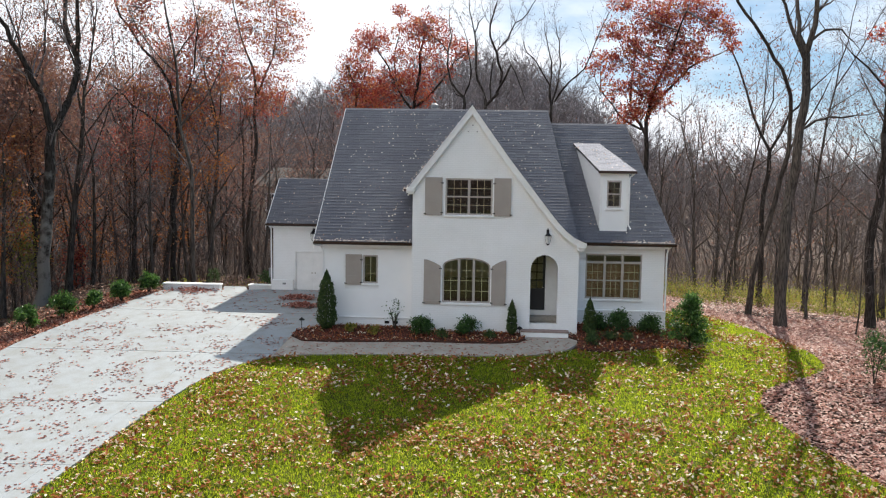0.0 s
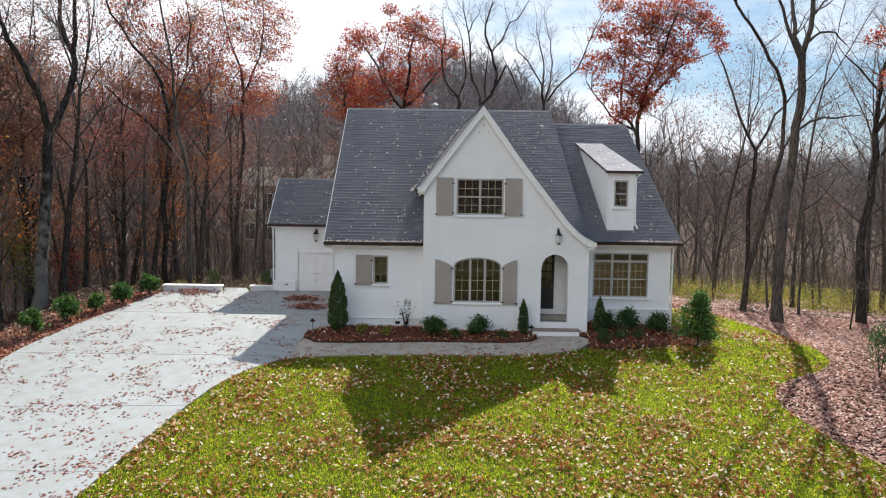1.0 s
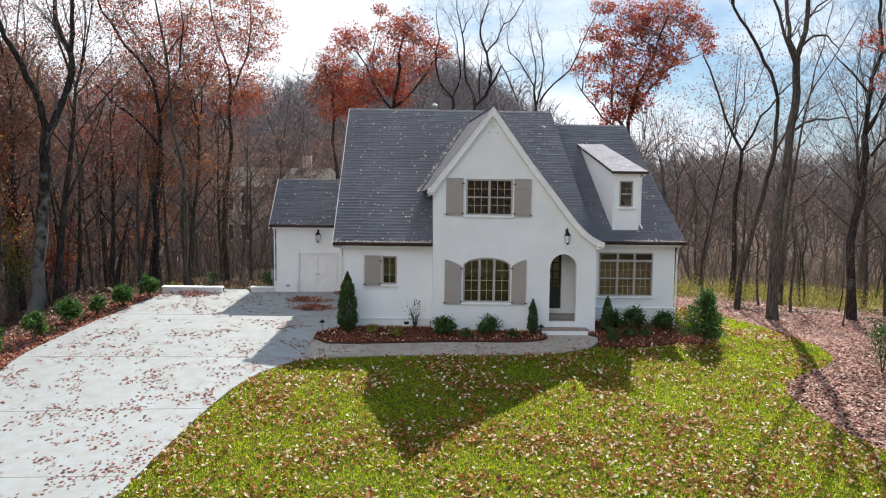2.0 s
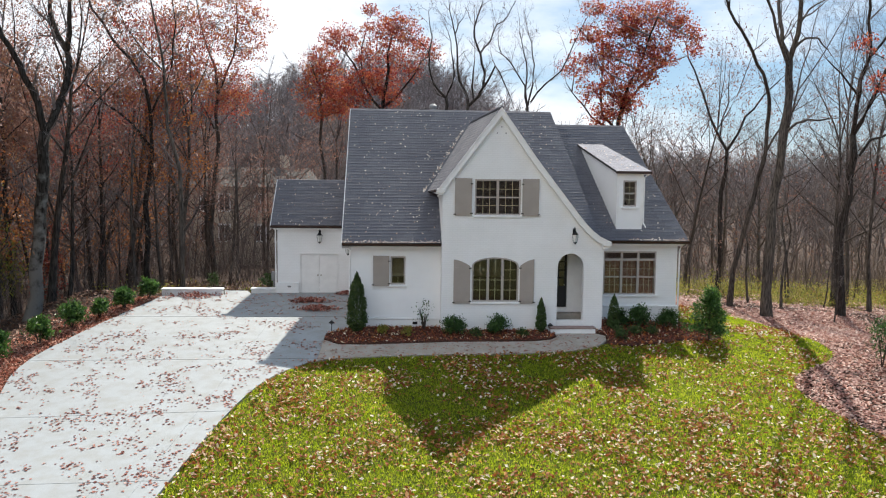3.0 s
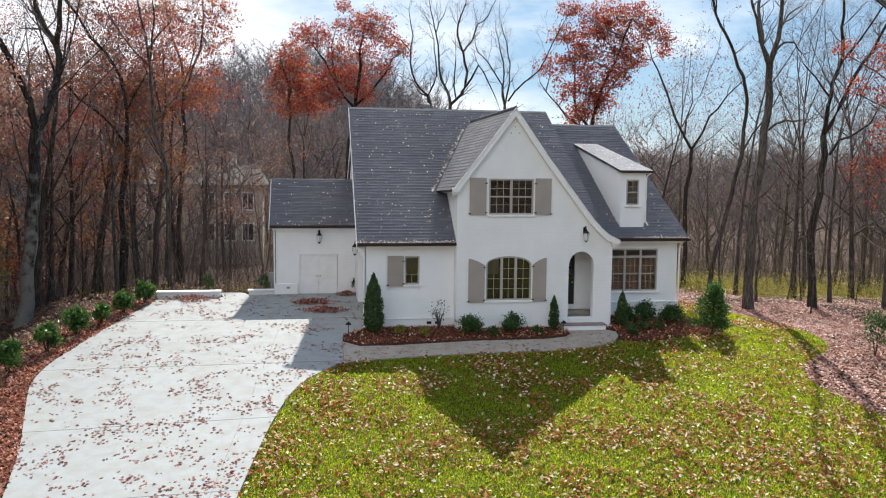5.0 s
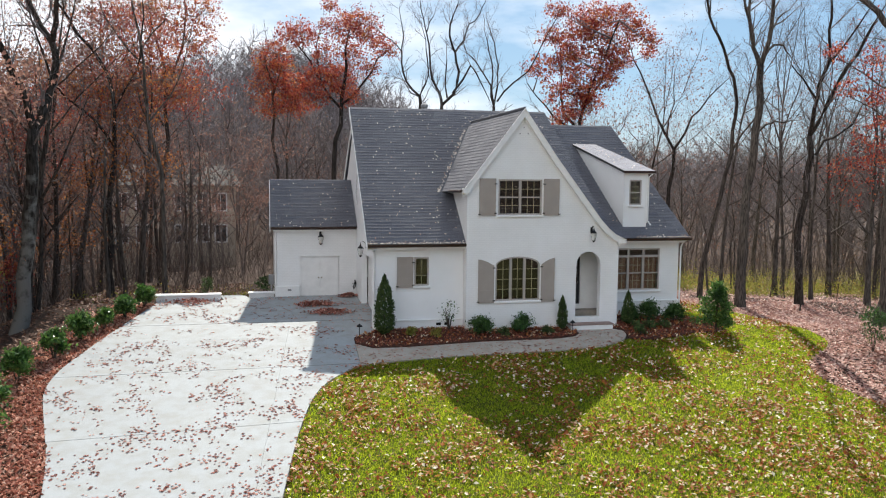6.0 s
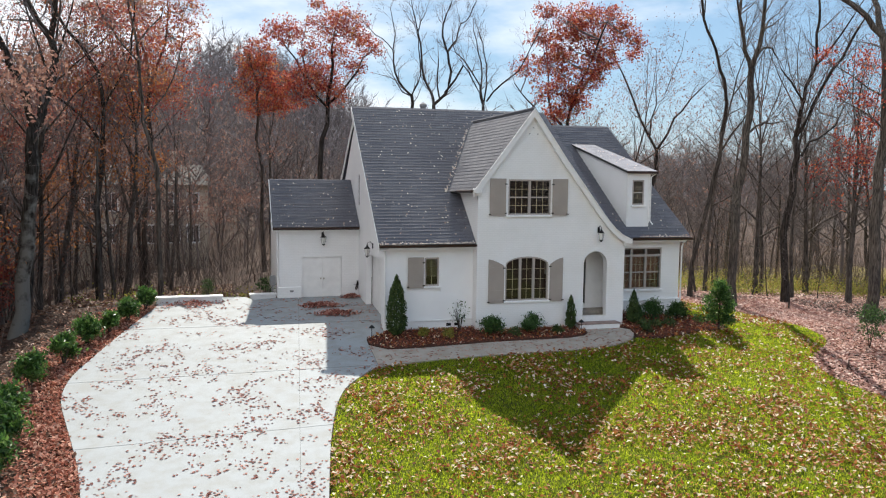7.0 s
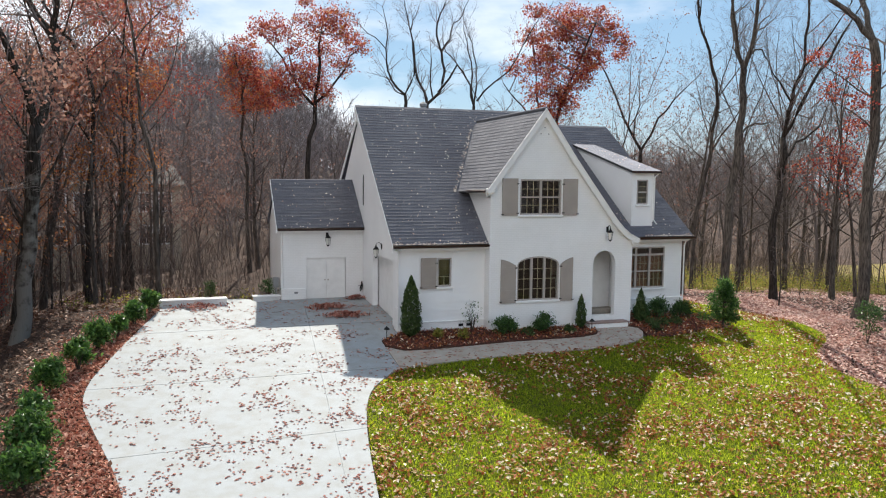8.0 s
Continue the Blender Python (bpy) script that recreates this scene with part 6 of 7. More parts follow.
tree(134, 20.5, 0.2, BUSHY, M_BARKB, LAB_RUSSET, (-26.5, 3.0), (0, 0), [("leaves", 4500, 0.4, 0.11, M_RUST, lambda p: p.z > 8)])
tree(135, 20.0, 0.18, TWIGGY, M_BARKB, LAB_RUSSET, (-22.9, 9.6), (0, 0), [("leaves", 5000, 0.4, 0.11, M_RUST, lambda p: p.z > 8)])
tree(125, 21.0, 0.22, TALL, M_BARK, LAB_RUSSET, (-31.0, 19.5), (0, 0), [("leaves", 6000, 0.45, 0.115, M_BROWNLEAF, None), ("leaves", 3000, 0.45, 0.112, M_RED, lambda p: p.z > 9)])
tree(126, 20.0, 0.2, SPREAD, M_BARKD, LAB_RUSSET, (-23.5, 23.5), (0, 0), [("leaves", 6500, 0.45, 0.112, M_RED, lambda p: p.z > 9)])
tree(127, 20.0, 0.2, SPREAD, M_BARKD, LAB_RUSSET, (-33.0, 9.5), (0, 0), [("leaves", 3000, 0.4, 0.14, M_ORANGE, lambda p: p.z > 9)])
tree(128, 6.5, 0.06, SLIM, M_BARKD, "young tree with yellow autumn leaves", (-22.4, 6.8), (0, 0), [("leaves", 1500, 0.3, 0.13, M_UNDER, None)])
tree(129, 7.5, 0.06, SLIM, M_BARKD, "young tree with orange autumn leaves", (-25.2, 8.8), (0, 0), [("leaves", 1800, 0.3, 0.13, M_ORANGE, None)])
tree(130, 5.5, 0.05, SLIM, M_BARKD, "young tree with red autumn leaves", (-21.5, 11.0), (0, 0), [("leaves", 1300, 0.3, 0.12, M_RED, None)])

tall_a = tree(136, 23.5, 0.22, BUSHY, M_BARK, LAB_RUSSET, (-29.0, 1.0), (0, 0), [("leaves", 10000, 0.5, 0.145, M_BROWNLEAF, lambda p: p.z > 11)])
tree(137, 23.0, 0.2, TWIGGY, M_BARK, LAB_RUSSET, (-26.0, 15.0), (0, 0), [("leaves", 10000, 0.5, 0.145, M_BROWNLEAF, lambda p: p.z > 11)])
tree(138, 24.0, 0.22, BUSHY, M_BARK, LAB_RUSSET, (-34.0, 5.0), (0, 0), [("leaves", 10000, 0.5, 0.145, M_BROWNLEAF, lambda p: p.z > 11)])
tall_b = tree(139, 24.0, 0.22, BUSHY, M_BARK, LAB_RUSSET, (-29.5, 9.0), (0, 0), [("leaves", 10000, 0.5, 0.145, M_BROWNLEAF, lambda p: p.z > 11)])

for k, (x, y) in enumerate([(-24.6, -5.6), (-27.2, -3.6), (-31.5, -2.4), (-33.0, 2.0), (-26.4, -0.6), (-36.5, 8.0), (-31.8, 11.6), (-37.0, 0.5)]):
    copy_thing(tall_b if k % 2 else tall_a, Matrix.Translation((x, y, ground_z(x, y))) @ Matrix.Rotation(1.1 + 2.3 * k, 4, "Z") @ Matrix.Scale(0.9 + 0.04 * (k % 4), 4))

# the woods round the lot: nine kinds of tree, repeated
KINDS = [
    (tree(201, 16, 0.16, TALL, M_BARK, LAB_BARE, (-30, 6)), "plain"),
    (tree(202, 15, 0.14, SLIM, M_BARKD, LAB_BARE, (-22.5, 13.5)), "plain"),
    (tree(203, 17, 0.17, TALL, M_BARKD, LAB_RUSSET, (-21, 16.5), (0, 0), [("leaves", 2000, 0.45, 0.115, M_BROWNLEAF, None)]), "leafy"),
    (tree(204, 13, 0.12, SLIM, M_BARK, LAB_BARE, (-17.4, 11)), "plain"),
    (tree(205, 15, 0.16, SPREAD, M_BARK, LAB_BARE, (-7.5, 28)), "plain"),
    (tree(206, 14, 0.13, SLIM, M_BARKD, LAB_RUSSET, (-22, 4.5), (0, 0), [("leaves", 1100, 0.36, 0.13, M_ORANGE, None)]), "leafy"),
    (tree(207, 16, 0.18, SPREAD, M_BARKD, LAB_RUSSET, (-28, 16), (0, 0), [("leaves", 2300, 0.45, 0.115, M_BROWNLEAF, None)]), "leafy"),
    (tree(208, 12, 0.08, CROOKED, M_BARK, "slender crooked bare sapling", (16.8, 9.5), (0.08, 0)), "plain"),
    (tree(209, 7, 0.045, SLIM, M_BARKD, "thin bare understorey sapling", (17.8, 6.0), (0.15, 0.1)), "small"),
]


def clear_of(x, y, d, taken):
    return all((x - a) ** 2 + (y - b) ** 2 > d * d for a, b in taken)


rng = random.Random(77)
TAKEN = [(-19.2, 2.2), (-19.4, -0.6), (-15.2, 9.6), (-16.7, 18), (-17.2, 15.6), (-5.9, 19.5), (9.8, 18.6), (-11.5, 24), (0, 17.4), (4.9, 19.4), (14.6, 6.4), (13.6, 8.6), (19.4, 2.2), (21.2, 10.6),
         (24.5, 9), (-30, 6), (-22.5, 13.5), (-21, 16.5), (-17.4, 11), (-7.5, 28), (-22, 4.5), (-28, 16), (-26.5, 3), (-22.9, 9.6), (24.2, 13.6), (28.5, 11), (16.8, 9.5), (17.8, 6), (18.6, 15), (25.5, 18.5), (30.5, 15.5), (16.6, 23.5), (-24.5, 6.5), (-27, 12), (-20.5, 20.5), (-31, 19.5), (-23.5, 23.5), (-33, 9.5), (-29, 1), (-26, 15), (-34, 5), (-29.5, 9)]


def plant(count, x0, x1, y0, y1, gap, kinds, scale=(0.85, 1.15)):
    made = tries = 0
    while made < count and tries < count * 30:
        tries += 1
        x, y = rng.uniform(x0, x1), rng.uniform(y0, y1)
        if not clear_of(x, y, gap, TAKEN) or (-19 < x < 13.2 and y < 13.5) or (x > 12 and y < 5 and x < 18):
            continue
        TAKEN.append((x, y))
        src = KINDS[rng.choice(kinds)][0]
        s = rng.uniform(*scale)
        m = Matrix.Translation((x, y, ground_z(x, y))) @ Matrix.Rotation(rng.random() * 6.28, 4, "Z") @ Matrix.Rotation(rng.gauss(0, 0.03), 4, "X") @ Matrix.Scale(s, 4)
        copy_thing(src, m)
        made += 1


plant(30, -38, -19.5, -4, 26, 1.8, (0, 1, 2, 2, 3, 3, 5, 6, 6))
plant(15, -28, -13, 19, 38, 2.4, (0, 1, 2, 3, 5, 6, 3))
plant(14, -8, 14, 25, 42, 2.4, (4, 3, 4, 1), (0.66, 0.86))
plant(22, 14, 52, 20, 44, 2.6, (0, 1, 3, 4, 7, 0, 4), (0.8, 1.25))
plant(8, 22, 52, 16, 34, 2.6, (0, 4, 4, 0), (1.05, 1.3))
plant(14, 15, 36, 8, 26, 1.6, (8, 8, 7), (0.6, 1.1))
plant(12, -30, -19, -6, 16, 1.4, (8, 8), (0.7, 1.3))


# ---- far woods: simple trees, past counting ----
def far_proto(seed, height, twigs, boughs=15, wide=0.013):
    r = random.Random(seed)
    store = ([], [])
    z0 = -0.4
    stem = [Vector((0, 0, z0))]
    tilt = Vector((r.gauss(0, 0.35), r.gauss(0, 0.35), 0))
    for i in range(4):
        stem.append(stem[-1] + tilt + Vector((r.gauss(0, 0.3), r.gauss(0, 0.3), height / 4)))
    w = r.uniform(0.35, 0.85)
    add_tube(store, stem, [0.16 * w, 0.12 * w, 0.09 * w, 0.055 * w, 0.015], 4)
    ends = []
    for k in range(boughs):
        f = 0.22 + 0.73 * k / boughs
        x = f * 4
        i = min(int(x), 3)
        q = stem[i].lerp(stem[i + 1], x - i)
        az, ln = r.random() * 6.28, height * r.uniform(0.14, 0.26) * (1.25 - f * 0.6)
        d = Vector((math.cos(az) * r.uniform(0.5, 1.0), math.sin(az) * r.uniform(0.5, 1.0), r.uniform(0.25, 0.9))).normalized()
        m = q + d * ln * 0.5 + Vector((r.gauss(0, 0.15), r.gauss(0, 0.15), 0))
        e = m + (d + Vector((0, 0, 0.35))).normalized() * ln * 0.6
        add_tube(store, [q, m, e], [0.06, 0.04, 0.012], 3)
        ends += [(m, d), (e, d), (m.lerp(e, 0.5), d)]
    verts, faces = [list(v) for v in store[0]], [f for f in store[1]]
    for _ in range(twigs):
        q, d = r.choice(ends)
        dd = (d + Vector((r.gauss(0, 0.6), r.gauss(0, 0.6), r.gauss(0.2, 0.5)))).normalized()
        ln = r.uniform(0.7, 2.1)
        s = Vector((r.gauss(0, 1), r.gauss(0, 1), r.gauss(0, 1))).normalized() * wide
        i = len(verts)
        verts += [list(q - s), list(q + s), list(q + dd * ln)]
        faces.append((i, i + 1, i + 2))
    tri = []
    for f in faces:
        tri += [(f[0], f[k], f[k + 1]) for k in range(1, len(f) - 1)]
    return np.array(verts), np.array(tri)


def stamp(name, protos, places, material, label, category, seed=4, scale=(0.8, 1.25)):
    r = np.random.default_rng(seed)
    vs, fs, off = [], [], 0
    for x, y, z in places:
        v, f = protos[r.integers(len(protos))]
        a, s = r.uniform(0, 6.283), r.uniform(*scale)
        s *= (0.78 if x < 14 else 0.9) if -14 < x < 45 and 25 < y < 100 else 1.0
        c, sn = math.cos(a) * s, math.sin(a) * s
        w = np.stack([v[:, 0] * c - v[:, 1] * sn + x, v[:, 0] * sn + v[:, 1] * c + y, v[:, 2] * s + z], 1)
        vs.append(w)
        fs.append(f + off)
        off += len(v)
    ob = mesh_ob(name, np.concatenate(vs), np.concatenate(fs), material, None, label, "stuff")
    return tagged(ob, category=category)


protos = [far_proto(300 + i, 11 + 1.3 * (i % 5), 420) for i in range(8)]
spots = []
frng = random.Random(5)
while len(spots) < 430:
    x, y = frng.uniform(-95, 95), frng.uniform(20, 95)
    if abs(x) > 20 + y * 0.75 or (y < 34 and -22 < x < 34):
        continue
    spots.append((x, y, ground_z(x, y)))
for _ in range(60):
    x, y = frng.uniform(-58, -15), frng.uniform(28, 60)
    spots.append((x, y, ground_z(x, y)))
# the neighbour's clearing
spots = [p for p in spots if not (-26 < p[0] < -8 and 50 < p[1] < 64) and not (-25 < p[0] < -10 and 30 < p[1] <= 50 and frng.random() < 0.15)]
for _ in range(90):
    x, y = frng.uniform(-60, -30), frng.uniform(-8, 24)
    spots.append((x, y, ground_z(x, y)))
for _ in range(60):
    x, y = frng.uniform(34, 60), frng.uniform(0, 24)
    spots.append((x, y, ground_z(x, y)))
stamp("distant_woods", protos, spots, M_WOODTWIG, "dense bare autumn woods filling the valley", "woods")
# unseen woods added behind the camera, for the window glass to reflect
rear = []
for _ in range(90):
    x, y = frng.uniform(-90, 110), frng.uniform(-120, -62)
    rear.append((x, y, ground_z(x, y)))
stamp("unseen_reflected_woods", protos, rear, M_HAZETWIG, "unseen bare woods added behind the camera for window reflections", "woods", 8)
protos_b = [far_proto(340 + i, 11 + i % 3, 110, 7, 0.035) for i in range(5)]
spots = []
while len(spots) < 2600:
    x, y = frng.uniform(-290, 290), frng.uniform(95, 340)
    if abs(x) > 30 + y * 0.75:
        continue
    spots.append((x, y, ground_z(x, y)))
while len(spots) < 3500:
    x, y = frng.uniform(-130, 25), frng.uniform(62, 190)
    if abs(x) < 30 + y * 0.75:
        spots.append((x, y, ground_z(x, y)))
# the far hill's haze is in the branch colour
stamp("hillside_woods", protos_b, spots, M_HAZETWIG, "bare woods covering the far hillside", "woods", 6, (0.9, 1.5))

def brush_proto(seed):
    """A thicket of thin upright stems with side twigs."""
    r = random.Random(seed)
    verts, faces = [], []
    for _ in range(16):
        q = Vector((r.gauss(0, 0.8), r.gauss(0, 0.8), -0.1))
        for k in range(3):
            d = Vector((r.gauss(0, 0.35), r.gauss(0, 0.35), 1)).normalized()
            ln = r.uniform(0.7, 1.6)
            s = Vector((r.gauss(0, 1), r.gauss(0, 1), 0)).normalized() * (0.016 - 0.004 * k)
            e = q + d * ln
            i = len(verts)
            verts += [list(q - s), list(q + s), list(e + s * 0.6), list(e - s * 0.6)]
            faces += [(i, i + 1, i + 2), (i, i + 2, i + 3)]
            for _ in range(2):
                m = q.lerp(e, r.random())
                t = m + Vector((r.gauss(0, 0.5), r.gauss(0, 0.5), r.uniform(0.1, 0.7)))
                i = len(verts)
                verts += [list(m - s * 0.5), list(m + s * 0.5), list(t)]
                faces.append((i, i + 1, i + 2))
            q = e
    return np.array(verts), np.array(faces)


brushes = [brush_proto(400 + i) for i in range(5)]
spots = []
while len(spots) < 480:
    x, y = frng.uniform(-55, 55), frng.uniform(-8, 60)
    if (-20 < x < 16 and y < 14) or (x > 0 and y < 16) or abs(x) > 24 + max(0, y) * 0.7:
        continue
    spots.append((x, y, ground_z(x, y)))
stamp("brush", brushes, spots, M_BRUSH, "tangled bare brush under the trees", "brush", 15, (0.6, 1.5))

# thin russet foliage still hanging in the woods
lv = []
for _ in range(230):
    x, y = frng.uniform(-60, 45), frng.uniform(14, 60)
    if -20 < x < 16 and y < 24:
        continue
    if x > 0 and frng.random() < 0.55:
        continue
    z = ground_z(x, y) + frng.uniform(2, 13)
    for _ in range(frng.randint(30, 110)):
        lv.append((x + frng.gauss(0, 1.1), y + frng.gauss(0, 1.1), z + frng.gauss(0, 0.8)))
for _ in range(60):
    x, y = frng.uniform(-15, -6), frng.uniform(24, 38)
    z, w = ground_z(x, y) + frng.uniform(4, 12), frng.uniform(0.5, 1.0)
    for _ in range(frng.randint(50, 120)):
        lv.append((x + frng.gauss(0, w), y + frng.gauss(0, w), z + frng.gauss(0, w * 0.6)))
for _ in range(130):
    x, y = frng.uniform(14, 42), frng.uniform(11, 36)
    z, w = ground_z(x, y) + frng.uniform(8, 16), frng.uniform(0.7, 1.5)
    for _ in range(frng.randint(25, 70)):
        lv.append((x + frng.gauss(0, w), y + frng.gauss(0, w), z + frng.gauss(0, w * 0.6)))
leaf_sheet("russet_foliage", lv, 0.14, M_BROWNLEAF, None, "sparse russet leaves hanging in the woods", "foliage", tilt=0.9, seed=12)

lv = []
for _ in range(460):
    x, y = frng.uniform(-52, -15), frng.uniform(3, 44)
    if x > -19 and y < 17:
        continue
    z, w = ground_z(x, y) + (frng.uniform(1.0, 9) if frng.random() < 0.28 else frng.uniform(9, 20)), frng.uniform(0.5, 1.4)
    for _ in range(frng.randint(60, 150)):
        lv.append((x + frng.gauss(0, w), y + frng.gauss(0, w), z + frng.gauss(0, w * 0.5)))
for _ in range(34):
    x, y = frng.uniform(16, 48), frng.uniform(30, 60)
    z, w = ground_z(x, y) + frng.uniform(2.0, 8), frng.uniform(0.6, 1.5)
    for _ in range(frng.randint(40, 110)):
        lv.append((x + frng.gauss(0, w), y + frng.gauss(0, w), z + frng.gauss(0, w * 0.6)))
leaf_sheet("rust_foliage", lv, 0.13, M_RUST, None, "patches of rust and orange leaves in the woods", "foliage", tilt=0.9, seed=13)

# ---- neighbouring house beyond the trees ----
far_house = thing("neighbor_house", "beige two-storey house half hidden behind bare woods", "house", (-17.3, 52, ground_z(-17.3, 52)))
part("wall", panel(rect(-6, 6, -1, 7.9), [rect(x - 0.5, x + 0.5, z, z + 1.6) for z in (2.4, 5.4) for x in (-4.4, -2.6, 0.9, 2.9, 4.6)], front_place(0), 0.25), M_FARWALL, far_house)
part("wall", box(-6, -5.75, 0.25, 8, -1, 7.9), M_FARWALL, far_house)
part("wall", box(5.75, 6, 0.25, 8, -1, 7.9), M_FARWALL, far_house)
part("wall", box(-5.75, 5.75, 7.75, 8, -1, 7.9), M_FARWALL, far_house)
bm = bmesh.new()
pr = [bm.verts.new(p) for p in ((-6.5, -0.6, 7.8), (6.5, -0.6, 7.8), (6.5, 8.6, 7.8), (-6.5, 8.6, 7.8), (-5.5, 4, 9.7), (5.5, 4, 9.7))]
for f in ((0, 1, 5, 4), (2, 3, 4, 5), (1, 2, 5), (3, 0, 4), (0, 3, 2, 1)):
    bm.faces.new([pr[i] for i in f])
part("roof", bm, M_FARROOF, far_house)
part("chimney", box(2.4, 3.3, 4.2, 5.2, 8.4, 11.0, 0.03), M_FARWALL, far_house)
for x in (-4.4, -2.6, 0.9, 2.9, 4.6):
    for z in (2.4, 5.4):
        w = part("window", panel(rect(x - 0.62, x + 0.62, z - 0.12, z + 1.72), [rect(x - 0.48, x - 0.03, z + 0.02, z + 1.58), rect(x + 0.03, x + 0.48, z + 0.02, z + 1.58)], front_place(-0.06), 0.055), M_TRIM, far_house)
        part("pane", box(x - 0.5, x + 0.5, 0.05, 0.07, z, z + 1.6), M_FARGLASS, w)


# ---- shrubs ----
def bush(at, width, height, count, size, material, label, name="shrub", group="evergreen shrubs", seed=1, category="shrub", stems=5, lift=0.05):
    """A leafy shrub: short stems and a shell of leaf clumps with an uneven outline."""
    r = random.Random(seed)
    x, y = at
    b = thing(name, label, category, (x, y, ground_z(x, y) + lift), group)
    st = ([], [])
    ends = []
    for k in range(stems):
        az = 6.28 * k / stems + r.random()
        e = Vector((math.cos(az) * width * 0.3, math.sin(az) * width * 0.3, height * r.uniform(0.5, 0.85)))
        m = e * 0.5 + Vector((0, 0, height * 0.12))
        add_tube(st, [Vector((0, 0, -0.12)), m, e], [0.022, 0.015, 0.006], 4)
        ends.append(e)
    mesh_ob("stem", *st, M_BARKD, b)
    clumps = []
    for _ in range(max(10, int(26 * width))):
        a, u = r.random() * 6.28, r.uniform(-0.55, 1)
        q = math.sqrt(max(0, 1 - u * u)) * r.uniform(0.72, 1.08)
        clumps.append((math.cos(a) * q * width / 2, math.sin(a) * q * width / 2, height * (0.52 + 0.48 * u * r.uniform(0.85, 1.08))))
    pl = []
    for _ in range(count):
        c = r.choice(clumps)
        k = r.uniform(0.0, 1.0) ** 0.35
        sp = width * 0.12
        pl.append((c[0] * k + r.gauss(0, sp), c[1] * k + r.gauss(0, sp), max(0.03, c[2] + r.gauss(0, sp * 0.8))))
    leaf_sheet("leaves", pl, size, material, b, tilt=0.8, ratio=0.5, seed=seed)
    return b


for i, (x, y, w, h) in enumerate([(-18.3, -3.4, 0.95, 0.95), (-17.55, -1.45, 0.85, 0.85), (-17.0, 0.45, 0.9, 0.95), (-16.35, 1.9, 0.65, 0.7), (-15.75, 3.35, 0.8, 0.85), (-15.15, 5.0, 0.75, 0.85), (-18.5, -5.6, 0.85, 0.8), (-18.45, -7.3, 1.1, 0.9), (-18.4, -9.3, 1.2, 0.9)]):
    bush((x, y), w, h, int(1500 * w), 0.15, M_LAUREL, "round glossy green laurel shrub in leaf mulch", "laurel_shrub", "laurels along the drive", 40 + i)
for i, (x, y, w, h) in enumerate([(-1.75, -0.62, 0.85, 0.62), (0.1, -0.5, 0.85, 0.62), (6.2, 0.45, 0.95, 0.75), (7.4, 0.4, 0.9, 0.7), (5.35, 0.5, 0.7, 0.6)]):
    bush((x, y), w, h, 1700, 0.10, M_EVERGREEN, "low dark green evergreen shrub in mulch", "evergreen_shrub", "shrubs along the house", 60 + i)
for i, (x, y, w) in enumerate([(5.0, -0.75, 0.6), (5.7, -0.65, 0.6), (6.4, -0.55, 0.55), (-3.6, -0.8, 0.5), (-0.9, -1.0, 0.45), (1.0, -0.95, 0.45), (-4.6, -0.5, 0.45), (4.9, -1.35, 0.5)]):
    bush((x, y), w, 0.32, 320, 0.09, M_UNDER if i in (3, 6) else M_ARBOR, "small low olive-green plant in the mulch bed", "bedding_plant", "bedding plants", 70 + i, "plant")
bush((-2.9, 0.05), 0.8, 1.15, 130, 0.09, M_EVERGREEN, "sparse leggy shrub by the wall", "leggy_shrub", "", 81, stems=8)
bush((14.9, -2.9), 1.15, 1.8, 900, 0.12, M_EVERGREEN, "small dark holly sapling in leaf litter", "holly_sapling", "", 83, stems=4)
bush((-12.6, 6.7), 0.55, 0.75, 500, 0.09, M_ARBOR, "small conical evergreen behind the low wall", "evergreen_shrub", "shrubs by the low walls", 84)
bush((-10.0, 7.1), 0.8, 0.75, 500, 0.1, M_EVERGREEN, "small dark evergreen behind the low wall", "evergreen_shrub", "shrubs by the low walls", 85)


def holly(x, y, height, width, seed):
    """A broad cone of glossy leaves with an uneven edge, down to the ground."""
    r = random.Random(seed)
    b = thing("holly_bush", "large conical dark green holly bush in mulch", "shrub", (x, y, ground_z(x, y) + 0.04))
    st = ([], [])
    add_tube(st, [Vector((0, 0, -0.15)), Vector((0.02, 0, height * 0.5)), Vector((0, 0.02, height * 0.95))], [0.05, 0.03, 0.008], 5)
    boughs = []
    for k in range(30):
        f = 0.06 + 0.88 * k / 30
        a, ln = k * 2.4 + r.gauss(0, 0.3), width / 2 * (1.05 - f ** 1.8) * r.uniform(0.55, 1.15)
        e = Vector((math.cos(a) * ln, math.sin(a) * ln, f * height + 0.25 * ln))
        add_tube(st, [Vector((0, 0, f * height)), e], [0.016, 0.005], 3)
        boughs.append((Vector((0, 0, f * height)), e))
    mesh_ob("stem", *st, M_BARKD, b)
    pl = []
    for _ in range(4600):
        q, e = r.choice(boughs)
        p = q.lerp(e, r.random() ** 0.5)
        pl.append((p.x + r.gauss(0, 0.1), p.y + r.gauss(0, 0.1), max(0.03, p.z + r.gauss(0, 0.09))))
    leaf_sheet("leaves", pl, 0.12, M_LAUREL, b, tilt=0.8, ratio=0.5, seed=seed)


holly(8.75, -0.75, 2.15, 1.75, 82)


